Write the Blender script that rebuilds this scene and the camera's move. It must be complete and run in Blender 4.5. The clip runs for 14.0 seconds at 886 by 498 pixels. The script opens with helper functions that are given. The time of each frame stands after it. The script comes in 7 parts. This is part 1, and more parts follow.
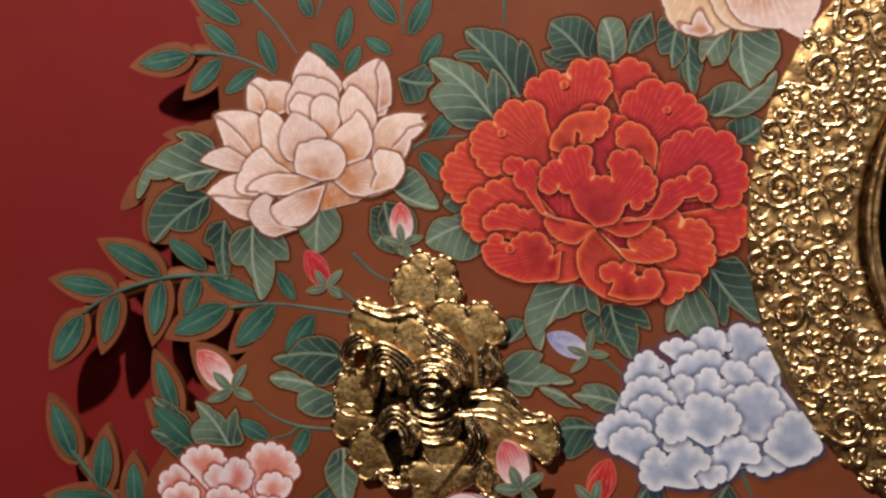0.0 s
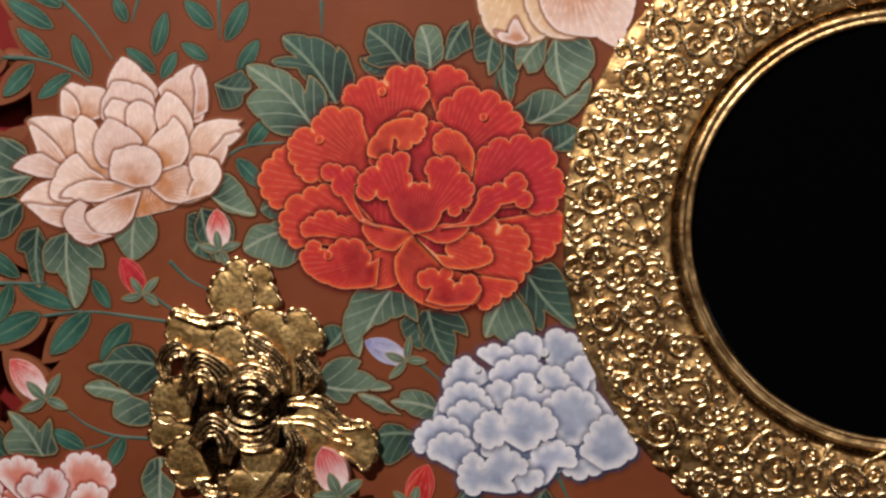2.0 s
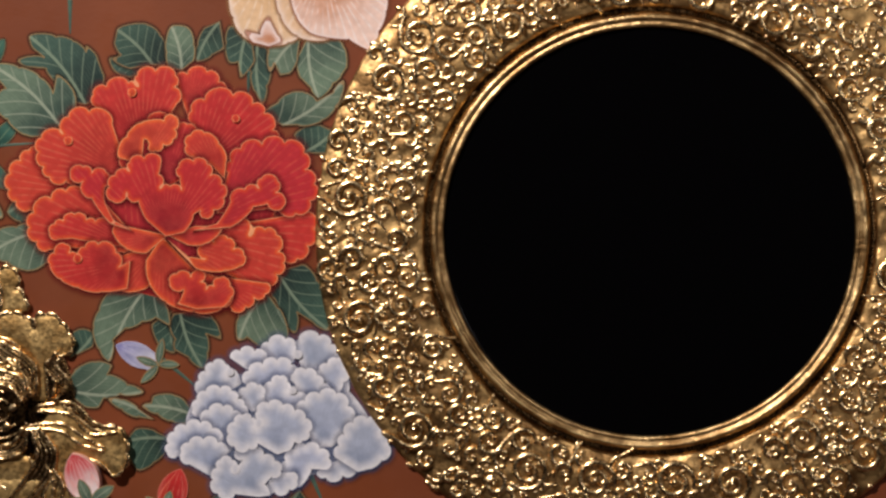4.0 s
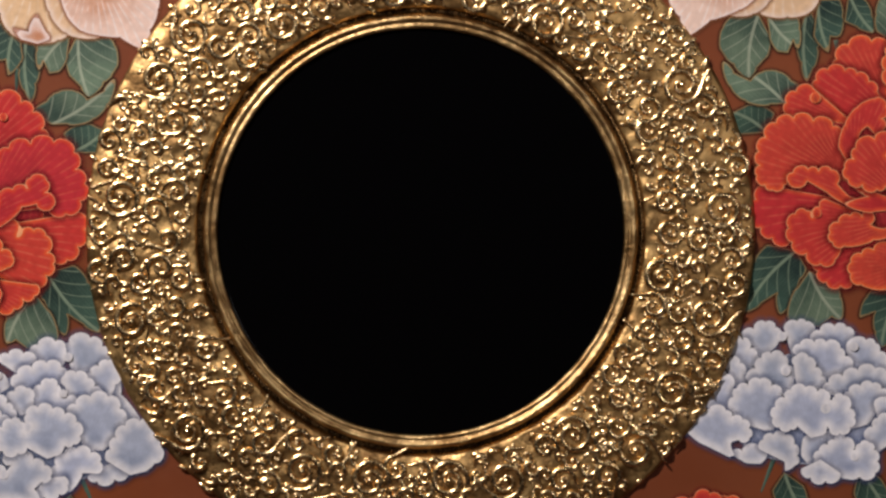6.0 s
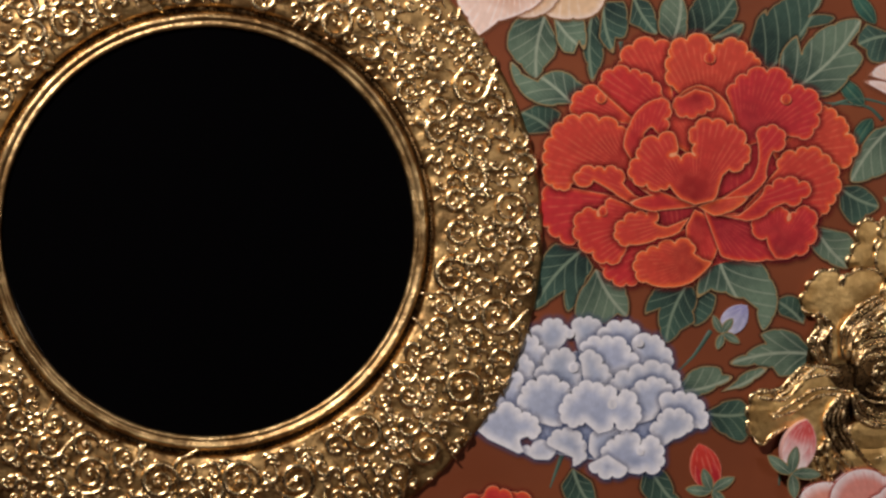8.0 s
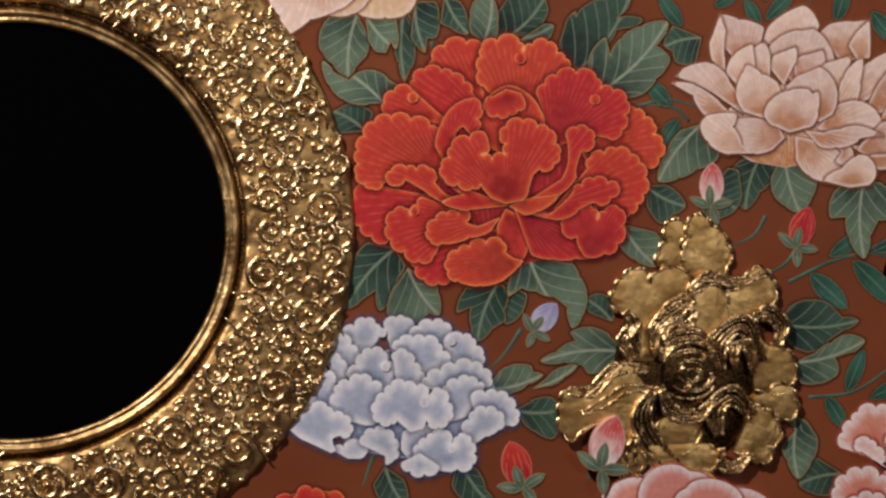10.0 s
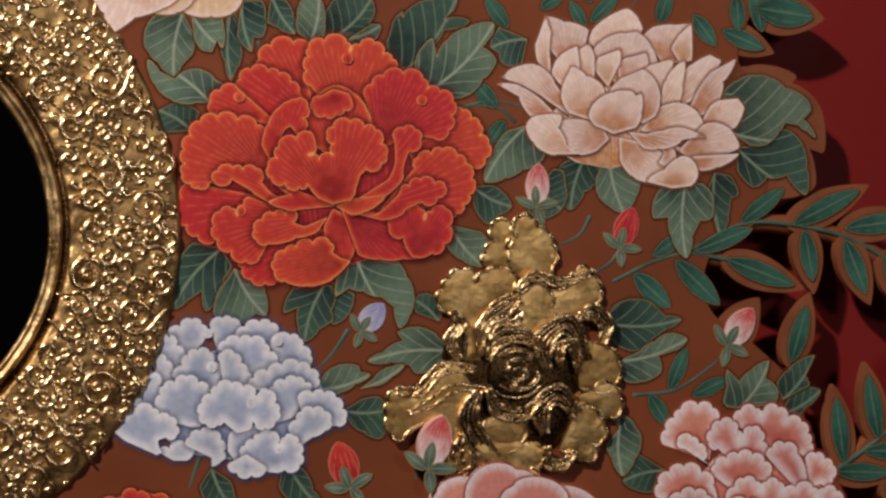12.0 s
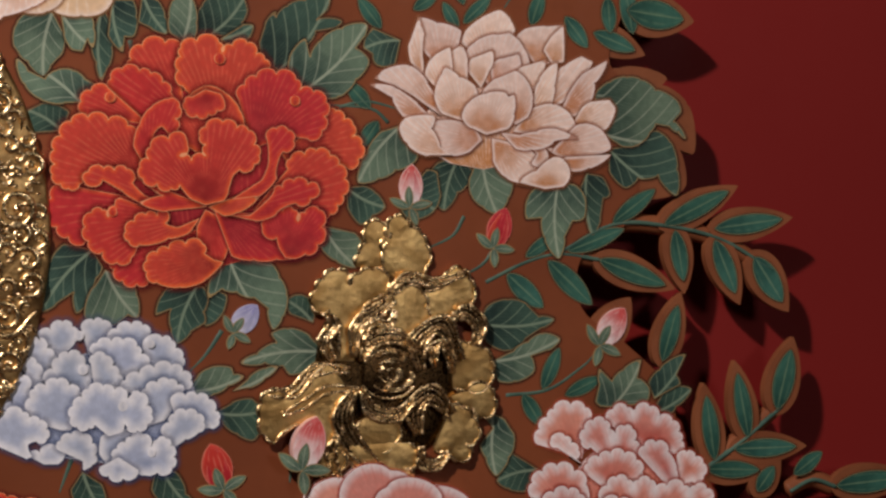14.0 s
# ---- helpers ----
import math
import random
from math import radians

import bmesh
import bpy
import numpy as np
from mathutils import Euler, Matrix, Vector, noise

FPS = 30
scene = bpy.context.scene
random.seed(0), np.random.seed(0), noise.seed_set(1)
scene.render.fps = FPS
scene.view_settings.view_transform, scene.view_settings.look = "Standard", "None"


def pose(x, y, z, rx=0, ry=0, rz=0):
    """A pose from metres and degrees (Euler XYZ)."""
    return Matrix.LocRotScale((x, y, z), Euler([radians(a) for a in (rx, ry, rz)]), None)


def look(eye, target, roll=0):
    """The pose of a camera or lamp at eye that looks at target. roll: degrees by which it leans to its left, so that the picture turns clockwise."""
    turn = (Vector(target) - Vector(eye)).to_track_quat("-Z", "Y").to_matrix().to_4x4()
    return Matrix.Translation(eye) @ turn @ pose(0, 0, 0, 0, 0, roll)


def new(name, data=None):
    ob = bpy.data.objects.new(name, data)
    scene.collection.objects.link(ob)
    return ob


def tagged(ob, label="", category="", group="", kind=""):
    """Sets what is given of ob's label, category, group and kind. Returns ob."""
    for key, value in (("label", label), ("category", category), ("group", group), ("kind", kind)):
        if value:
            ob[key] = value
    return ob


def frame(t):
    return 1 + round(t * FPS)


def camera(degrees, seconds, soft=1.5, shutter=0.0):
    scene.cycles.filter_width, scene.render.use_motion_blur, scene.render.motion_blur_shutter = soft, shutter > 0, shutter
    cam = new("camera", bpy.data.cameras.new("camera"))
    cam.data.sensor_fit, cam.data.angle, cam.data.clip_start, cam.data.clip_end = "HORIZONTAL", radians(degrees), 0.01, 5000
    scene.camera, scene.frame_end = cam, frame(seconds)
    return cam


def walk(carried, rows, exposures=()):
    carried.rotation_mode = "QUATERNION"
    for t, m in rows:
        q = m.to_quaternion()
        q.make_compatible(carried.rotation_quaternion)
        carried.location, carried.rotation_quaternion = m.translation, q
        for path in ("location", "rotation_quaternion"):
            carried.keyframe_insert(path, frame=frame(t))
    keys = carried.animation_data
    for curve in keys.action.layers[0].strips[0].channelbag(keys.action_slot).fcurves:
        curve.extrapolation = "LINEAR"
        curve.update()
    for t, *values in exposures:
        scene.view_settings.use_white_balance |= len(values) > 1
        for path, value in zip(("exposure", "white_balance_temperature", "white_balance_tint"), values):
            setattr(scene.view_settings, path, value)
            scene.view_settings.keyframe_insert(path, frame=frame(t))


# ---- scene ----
from mathutils.geometry import delaunay_2d_cdt

# The camera stands on a tripod and pans across the panel.
cam = camera(25.54, 14.0, soft=2.6)
EYE_Y, EYE_Z = -1.10, 1.30
TURNS = [
    (0.0, 18.539, -0.267, 1.288),
    (0.5, 17.593, -0.236, 1.294),
    (1.0, 16.449, -0.210, 1.333),
    (1.5, 14.832, -0.200, 1.365),
    (2.0, 13.204, -0.201, 1.420),
    (2.5, 11.378, -0.222, 1.443),
    (3.0, 9.515, -0.271, 1.492),
    (3.2, 8.794, -0.288, 1.502),
    (5.3, 1.647, -0.437, 1.722),
    (5.5, 1.011, -0.462, 1.687),
    (6.0, -0.646, -0.519, 1.700),
    (6.5, -2.224, -0.573, 1.768),
    (7.0, -3.729, -0.624, 1.794),
    (7.5, -5.335, -0.684, 1.807),
    (8.0, -6.797, -0.729, 1.891),
    (10.5, -13.598, -0.981, 1.831),
    (11.0, -14.843, -1.018, 1.801),
    (11.5, -16.063, -1.056, 1.849),
    (12.0, -17.366, -1.098, 1.838),
    (12.5, -18.583, -1.135, 1.867),
    (13.0, -19.759, -1.153, 1.878),
    (13.5, -20.638, -1.182, 1.873),
    (14.0, -21.073, -1.196, 1.892),
]
walk(cam, [(t, pose(0, EYE_Y, EYE_Z, 90 + pitch, roll, yaw)) for t, yaw, pitch, roll in TURNS])

# ---- light ----
world = bpy.data.worlds.new("room_dark")
scene.world = world
world.use_nodes = True
world.node_tree.nodes["Background"].inputs[0].default_value = (1.0, 0.86, 0.7, 1)
world.node_tree.nodes["Background"].inputs[1].default_value = 0.012
scene.view_settings.exposure = 0.0


def soft_box(name, eye, target, watts, wide, high, colour):
    data = bpy.data.lights.new(name, "AREA")
    data.shape, data.size, data.size_y, data.energy, data.color = "RECTANGLE", wide, high, watts, colour
    ob = new(name, data)
    ob.matrix_world = look(eye, target)
    return ob


WARM = (1.0, 0.90, 0.885)

soft_box("picture_spotlight", (-0.75, -1.25, 2.45), (1.05, 0, 1.2), 35.5, 0.09, 0.085, WARM)
soft_box("side_lamp", (1.4, -3.1, 1.95), (0, 0, 1.3), 9, 0.7, 0.4, WARM)

# ---- materials ----


def nodes_of(name, rough=0.5, metal=0.0):
    m = bpy.data.materials.new(name)
    m.use_nodes = True
    tree = m.node_tree
    b = tree.nodes["Principled BSDF"]
    b.inputs["Roughness"].default_value, b.inputs["Metallic"].default_value = rough, metal
    b.inputs["Specular IOR Level"].default_value = 0.5 if metal else 0.22
    return m, tree, b


def calc(tree, op, a, b=None, c=None):
    n = tree.nodes.new("ShaderNodeMath")
    n.operation = op
    for i, v in enumerate((a, b, c)):
        if v is None:
            continue
        if isinstance(v, (int, float)):
            n.inputs[i].default_value = v
        else:
            tree.links.new(v, n.inputs[i])
    return n.outputs[0]


def ramp(tree, value, low, high, to_low=0.0, to_high=1.0):
    n = tree.nodes.new("ShaderNodeMapRange")
    n.interpolation_type = "SMOOTHSTEP"
    tree.links.new(value, n.inputs[0])
    for i, v in enumerate((low, high, to_low, to_high)):
        n.inputs[i + 1].default_value = v
    return n.outputs[0]


def blend(tree, fac, a, b, mode="MIX"):
    n = tree.nodes.new("ShaderNodeMix")
    n.data_type, n.blend_type = "RGBA", mode
    if isinstance(fac, float):
        n.inputs[0].default_value = fac
    else:
        tree.links.new(fac, n.inputs[0])
    for i, v in ((6, a), (7, b)):
        if isinstance(v, tuple):
            n.inputs[i].default_value = (*v, 1)
        else:
            tree.links.new(v, n.inputs[i])
    return n.outputs[2]


def grain(tree, scale, detail=4, stretch=(1, 1, 1)):
    co = tree.nodes.new("ShaderNodeTexCoord")
    mp = tree.nodes.new("ShaderNodeMapping")
    mp.inputs["Scale"].default_value = stretch
    tree.links.new(co.outputs["Object"], mp.inputs["Vector"])
    n = tree.nodes.new("ShaderNodeTexNoise")
    n.inputs["Scale"].default_value, n.inputs["Detail"].default_value = scale, detail
    tree.links.new(mp.outputs[0], n.inputs["Vector"])
    return n.outputs[0]


def bump(tree, bsdf, height, strength, distance):
    n = tree.nodes.new("ShaderNodeBump")
    n.inputs["Strength"].default_value, n.inputs["Distance"].default_value = strength, distance
    tree.links.new(height, n.inputs["Height"])
    tree.links.new(n.outputs[0], bsdf.inputs["Normal"])


def uv_of(tree, layer):
    n = tree.nodes.new("ShaderNodeUVMap")
    n.uv_map = layer
    s = tree.nodes.new("ShaderNodeSeparateXYZ")
    tree.links.new(n.outputs[0], s.inputs[0])
    return s.outputs[0], s.outputs[1]


def brushed_petal(name, root, body, edge, line, hair, edge_wide=3.0, hairs=26.0, hair_mix=0.5, outline=0.45, rough=0.45, veins=0.0, low=0.12, high=0.95, shade_tint=(0.03, 0.02, 0.012), thin=0.6):
    """Paint on a petal or leaf: darker at its root, lighter towards its edge, with brush hairs along it and a thin drawn outline.
    The layer "along" runs across and along the petal, the layer "rim" holds the millimetres to its sides and tip."""
    m, tree, b = nodes_of(name, rough)
    u, v = uv_of(tree, "along")
    side, tip = uv_of(tree, "rim")
    near = calc(tree, "MINIMUM", side, tip)
    wob = calc(tree, "MULTIPLY_ADD", grain(tree, 90, 3), 0.5, -0.25)
    col = blend(tree, ramp(tree, calc(tree, "ADD", v, wob), low, high), root, body)
    soft = calc(tree, "ADD", near, calc(tree, "MULTIPLY", wob, 3.0))
    col = blend(tree, ramp(tree, soft, 0.0, edge_wide, 1.0, 0.0), col, edge)
    jit = calc(tree, "MULTIPLY", grain(tree, 30, 1), 5.0)
    wave = calc(tree, "SINE", calc(tree, "ADD", calc(tree, "MULTIPLY", u, hairs), jit))
    fine = ramp(tree, wave, 0.45, 0.95)
    gone = ramp(tree, near, 0.3, 1.5)
    fade = ramp(tree, grain(tree, 130, 2), 0.35, 0.6)
    col = blend(tree, calc(tree, "MULTIPLY", calc(tree, "MULTIPLY", calc(tree, "MULTIPLY", fine, gone), fade), hair_mix), col, hair)
    if veins:
        rib = ramp(tree, calc(tree, "ABSOLUTE", u), 0.04, 0.10, 1.0, 0.0)
        slant = calc(tree, "SUBTRACT", calc(tree, "MULTIPLY", v, veins), calc(tree, "MULTIPLY", calc(tree, "POWER", calc(tree, "ABSOLUTE", u), 0.7), veins * 0.34))
        arc = ramp(tree, calc(tree, "SINE", calc(tree, "MULTIPLY", slant, 6.283)), 0.9, 0.995)
        arc = calc(tree, "MULTIPLY", arc, ramp(tree, near, 0.6, 1.8))
        col = blend(tree, calc(tree, "MULTIPLY", calc(tree, "MAXIMUM", rib, calc(tree, "MULTIPLY", arc, 0.7)), 0.75), col, hair)
    col = blend(tree, calc(tree, "MULTIPLY", ramp(tree, near, outline * 0.55, outline, 1.0, 0.0), 0.85), col, line)
    # Outside the edge: shade put in as a dark tint that fades out.
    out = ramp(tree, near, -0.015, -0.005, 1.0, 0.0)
    col = blend(tree, out, col, shade_tint)
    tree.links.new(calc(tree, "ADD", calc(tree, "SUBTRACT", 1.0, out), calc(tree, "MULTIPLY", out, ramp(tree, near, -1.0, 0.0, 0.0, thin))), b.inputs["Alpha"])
    worn = ramp(tree, grain(tree, 260, 5), 0.35, 0.7, 0.92, 1.05)
    own = tree.nodes.new("ShaderNodeObjectInfo").outputs["Random"]
    worn = calc(tree, "MULTIPLY", worn, calc(tree, "MULTIPLY_ADD", own, 0.16, 0.92))
    hsv = tree.nodes.new("ShaderNodeHueSaturation")
    tree.links.new(calc(tree, "MULTIPLY_ADD", own, 0.012, 0.494), hsv.inputs["Hue"])
    tree.links.new(col, hsv.inputs["Color"])
    tree.links.new(worn, hsv.inputs["Value"])
    tree.links.new(hsv.outputs[0], b.inputs["Base Color"])
    bump(tree, b, calc(tree, "ADD", grain(tree, 600, 3), calc(tree, "MULTIPLY", fine, -0.35)), 0.25, 0.0004)
    return m


def plain_paint(name, base, dark, scale, rough, bumpy=0.15):
    m, tree, b = nodes_of(name, rough)
    col = blend(tree, ramp(tree, grain(tree, scale, 5), 0.3, 0.7), dark, base)
    col = blend(tree, ramp(tree, grain(tree, scale * 14, 4), 0.45, 0.8, 0.0, 0.35), col, dark)
    tree.links.new(col, b.inputs["Base Color"])
    tree.links.new(ramp(tree, grain(tree, scale * 5, 3), 0.3, 0.7, rough - 0.08, rough + 0.1), b.inputs["Roughness"])
    bump(tree, b, grain(tree, scale * 40, 4), bumpy, 0.0005)
    return m


def gilding(name, base, dark, rough, leafy):
    m, tree, b = nodes_of(name, rough, 1.0)
    col = blend(tree, ramp(tree, grain(tree, 70, 6), 0.35, 0.65), dark, base)
    col = blend(tree, ramp(tree, grain(tree, 700, 4), 0.5, 0.8, 0.0, 0.5), col, dark)
    tree.links.new(col, b.inputs["Base Color"])
    tree.links.new(ramp(tree, grain(tree, 500, 4), 0.3, 0.7, rough - 0.06, rough + 0.09), b.inputs["Roughness"])
    bump(tree, b, calc(tree, "ADD", grain(tree, 170, 5), calc(tree, "MULTIPLY", grain(tree, 900, 3), 0.3)), leafy, 0.0012)
    return m


OCHRE = plain_paint("ochre_paint", (0.245, 0.066, 0.023), (0.185, 0.048, 0.017), 9, 0.5)
EDGE_WOOD = plain_paint("ochre_edge_paint", (0.29, 0.095, 0.038), (0.21, 0.064, 0.025), 30, 0.5)
RED_WALL = plain_paint("red_lacquer_wall", (0.235, 0.0155, 0.0125), (0.205, 0.012, 0.010), 2.5, 0.6, 0.05)
ROOM = plain_paint("dark_room_paint", (0.10, 0.07, 0.055), (0.08, 0.055, 0.045), 1.5, 0.7, 0.05)
STEM = plain_paint("stem_green_paint", (0.10, 0.17, 0.12), (0.05, 0.10, 0.075), 60, 0.5)
GOLD = gilding("gold_leaf", (1.0, 0.75, 0.40), (0.86, 0.59, 0.27), 0.25, 0.2)
GOLD_RIM = gilding("gold_leaf_on_rim", (0.95, 0.66, 0.30), (0.36, 0.21, 0.08), 0.36, 0.6)
# Ground of the ring: darker than the scrolls, shade between them in its colour.
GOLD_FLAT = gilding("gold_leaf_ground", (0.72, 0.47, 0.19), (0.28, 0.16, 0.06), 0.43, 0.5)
GOLD_LOBE = gilding("gold_leaf_on_lobes", (0.97, 0.67, 0.27), (0.58, 0.35, 0.12), 0.40, 0.5)
# Gold with the shade of groove, hollows and cups darkened into its colour.
SHADED_GOLD = gilding("shaded_gold", (0.20, 0.115, 0.045), (0.09, 0.05, 0.02), 0.27, 0.2)

LEAF_LIGHT = brushed_petal("leaf_sage_paint", (0.028, 0.060, 0.045), (0.150, 0.220, 0.145), (0.105, 0.175, 0.118), (0.40, 0.25, 0.10), (0.40, 0.46, 0.33), 2.6, 40, 0.12, 0.75, 0.5, 5.0, -0.05, 0.75)
LEAF_DARK = brushed_petal("leaf_deep_green_paint", (0.013, 0.030, 0.025), (0.052, 0.105, 0.075), (0.048, 0.098, 0.070), (0.33, 0.20, 0.08), (0.25, 0.33, 0.22), 1.8, 40, 0.12, 0.75, 0.5, 5.0, 0.0, 0.85)
LEAF_VINE = brushed_petal("leaf_teal_paint", (0.018, 0.070, 0.052), (0.048, 0.150, 0.108), (0.030, 0.085, 0.062), (0.30, 0.26, 0.12), (0.15, 0.25, 0.15), 2.0, 9, 0.3, 0.5, 0.5, 0.01, 0.0, 0.8)
PEONY = brushed_petal("vermilion_petal_paint", (0.30, 0.014, 0.015), (0.60, 0.044, 0.034), (0.82, 0.105, 0.028), (0.92, 0.42, 0.20), (0.82, 0.20, 0.11), 3.2, 120, 0.33, 0.5, 0.45, 0.0, 0.05, 0.8, (0.19, 0.009, 0.011), 0.5)
LOTUS = brushed_petal("shell_pink_petal_paint", (0.60, 0.24, 0.09), (0.93, 0.69, 0.57), (0.94, 0.78, 0.71), (0.48, 0.22, 0.13), (0.97, 0.88, 0.83), 2.5, 90, 0.55, 0.28, 0.45, 0.0, 0.1, 0.8, (0.36, 0.13, 0.06), 0.6)
BLUE = brushed_petal("powder_blue_petal_paint", (0.16, 0.21, 0.34), (0.45, 0.50, 0.62), (0.86, 0.85, 0.86), (0.88, 0.87, 0.88), (0.60, 0.64, 0.73), 6.5, 90, 0.2, 0.25, 0.45, 0.0, -0.05, 0.55, (0.09, 0.12, 0.23), 0.42)
PINK = brushed_petal("rose_pink_petal_paint", (0.55, 0.08, 0.05), (0.80, 0.33, 0.25), (0.95, 0.81, 0.78), (0.96, 0.84, 0.82), (0.66, 0.17, 0.11), 7.5, 80, 0.25, 0.3, 0.45, 0.0, 0.0, 0.8, (0.50, 0.09, 0.05), 0.7)
CREAM = brushed_petal("cream_petal_paint", (0.62, 0.34, 0.14), (0.80, 0.54, 0.33), (0.87, 0.68, 0.55), (0.42, 0.22, 0.12), (0.90, 0.75, 0.62), 4.0, 50, 0.45, 0.4, 0.45, 0.0, 0.0, 0.8, (0.35, 0.17, 0.07), 0.6)
BUD_PINK = brushed_petal("bud_pink_paint", (0.92, 0.78, 0.74), (0.70, 0.10, 0.09), (0.88, 0.50, 0.45), (0.85, 0.52, 0.45), (0.93, 0.72, 0.68), 1.2, 24, 0.4, 0.3, 0.45, 0.0, 0.2, 0.85)
BUD_RED = brushed_petal("bud_crimson_paint", (0.42, 0.02, 0.02), (0.60, 0.03, 0.03), (0.66, 0.10, 0.07), (0.75, 0.25, 0.18), (0.75, 0.20, 0.15), 1.5, 16, 0.5, 0.35)
BUD_BLUE = brushed_petal("bud_violet_paint", (0.62, 0.62, 0.72), (0.28, 0.28, 0.52), (0.42, 0.42, 0.62), (0.62, 0.60, 0.68), (0.65, 0.65, 0.74), 1.5, 16, 0.5, 0.3)

glass, gt, gb = nodes_of("black_glass", 0.04)
gb.inputs["Base Color"].default_value = (0.0015, 0.0014, 0.0016, 1)
gt.links.new(ramp(gt, grain(gt, 14, 4), 0.4, 0.7, 0.03, 0.09), gb.inputs["Roughness"])
gb.inputs["IOR"].default_value = 1.3
BLACK_GLASS = glass

# ---- shapes ----
MM = 0.001


def mesh_object(name, verts, faces, material, parent=None, smooth=True, uvs=None, label=""):
    me = bpy.data.meshes.new(name)
    me.from_pydata(verts, [], faces)
    me.materials.append(material)
    if smooth:
        me.polygons.foreach_set("use_smooth", [True] * len(me.polygons))
    for layer, values in (uvs or {}).items():
        uv = me.uv_layers.new(name=layer)
        flat = [c for loop in me.loops for c in values[loop.vertex_index]]
        uv.data.foreach_set("uv", flat)
    me.update()
    ob = new(name, me)
    if parent is not None:
        ob.parent = parent
    if label:
        tagged(ob, label=label)
    return ob


def root(name, label, category, place, kind="", group=""):
    return tagged(new(name), label, category, group, kind) if place is None else place_at(tagged(new(name), label, category, group, kind), place)


def place_at(ob, place):
    ob.matrix_basis = Matrix.Translation(place)
    return ob


def blade(u, v, style, L, W, teeth):
    """Across u (-1..1) and along v (0..1) of a petal: its place in millimetres, before it is bent."""
    a = abs(u)
    if style == "cloud":  # opens from its root to a scalloped round edge
        f = u * 2.85
        swell = abs(math.sin(math.pi * (u * 0.5 + 0.5) * teeth))
        scal = 1 + 0.19 * (swell ** 0.55 - 0.8) * (0.4 + 0.6 * min(1, max(0, 2.2 - a * 2))) + 0.07 * math.sin(u * 4.3 + L) + 0.03 * math.sin(u * 9.7 + W)
        bx, bz = W / 2 * math.sin(f) * scal, L * 0.54 + L * 0.46 * math.cos(f) * scal
        k = v ** 0.9
        return bx * k * (0.8 + 0.2 * v), bz * k
    if style == "lotus":
        w = 2.95 * (v + 0.03) ** 0.55 * (1 - v) ** 1.08
        return u * w * W / 2, v * L + 0.03 * L * (1 - a) * v ** 8
    if style == "ball":
        w = math.sqrt(max(0.0, 1 - (2 * v - 1) ** 2))
        return u * w * W / 2, v * L
    if style == "tip":
        w = 2.75 * (v + 0.004) ** 0.6 * (1 - v) ** 0.92
        return u * w * W / 2, v * L
    w = 2.6 * (v + 0.003) ** 0.72 * (1 - v) ** 0.78  # "vine": a smooth, pointed leaf
    return u * w * W / 2, v * L


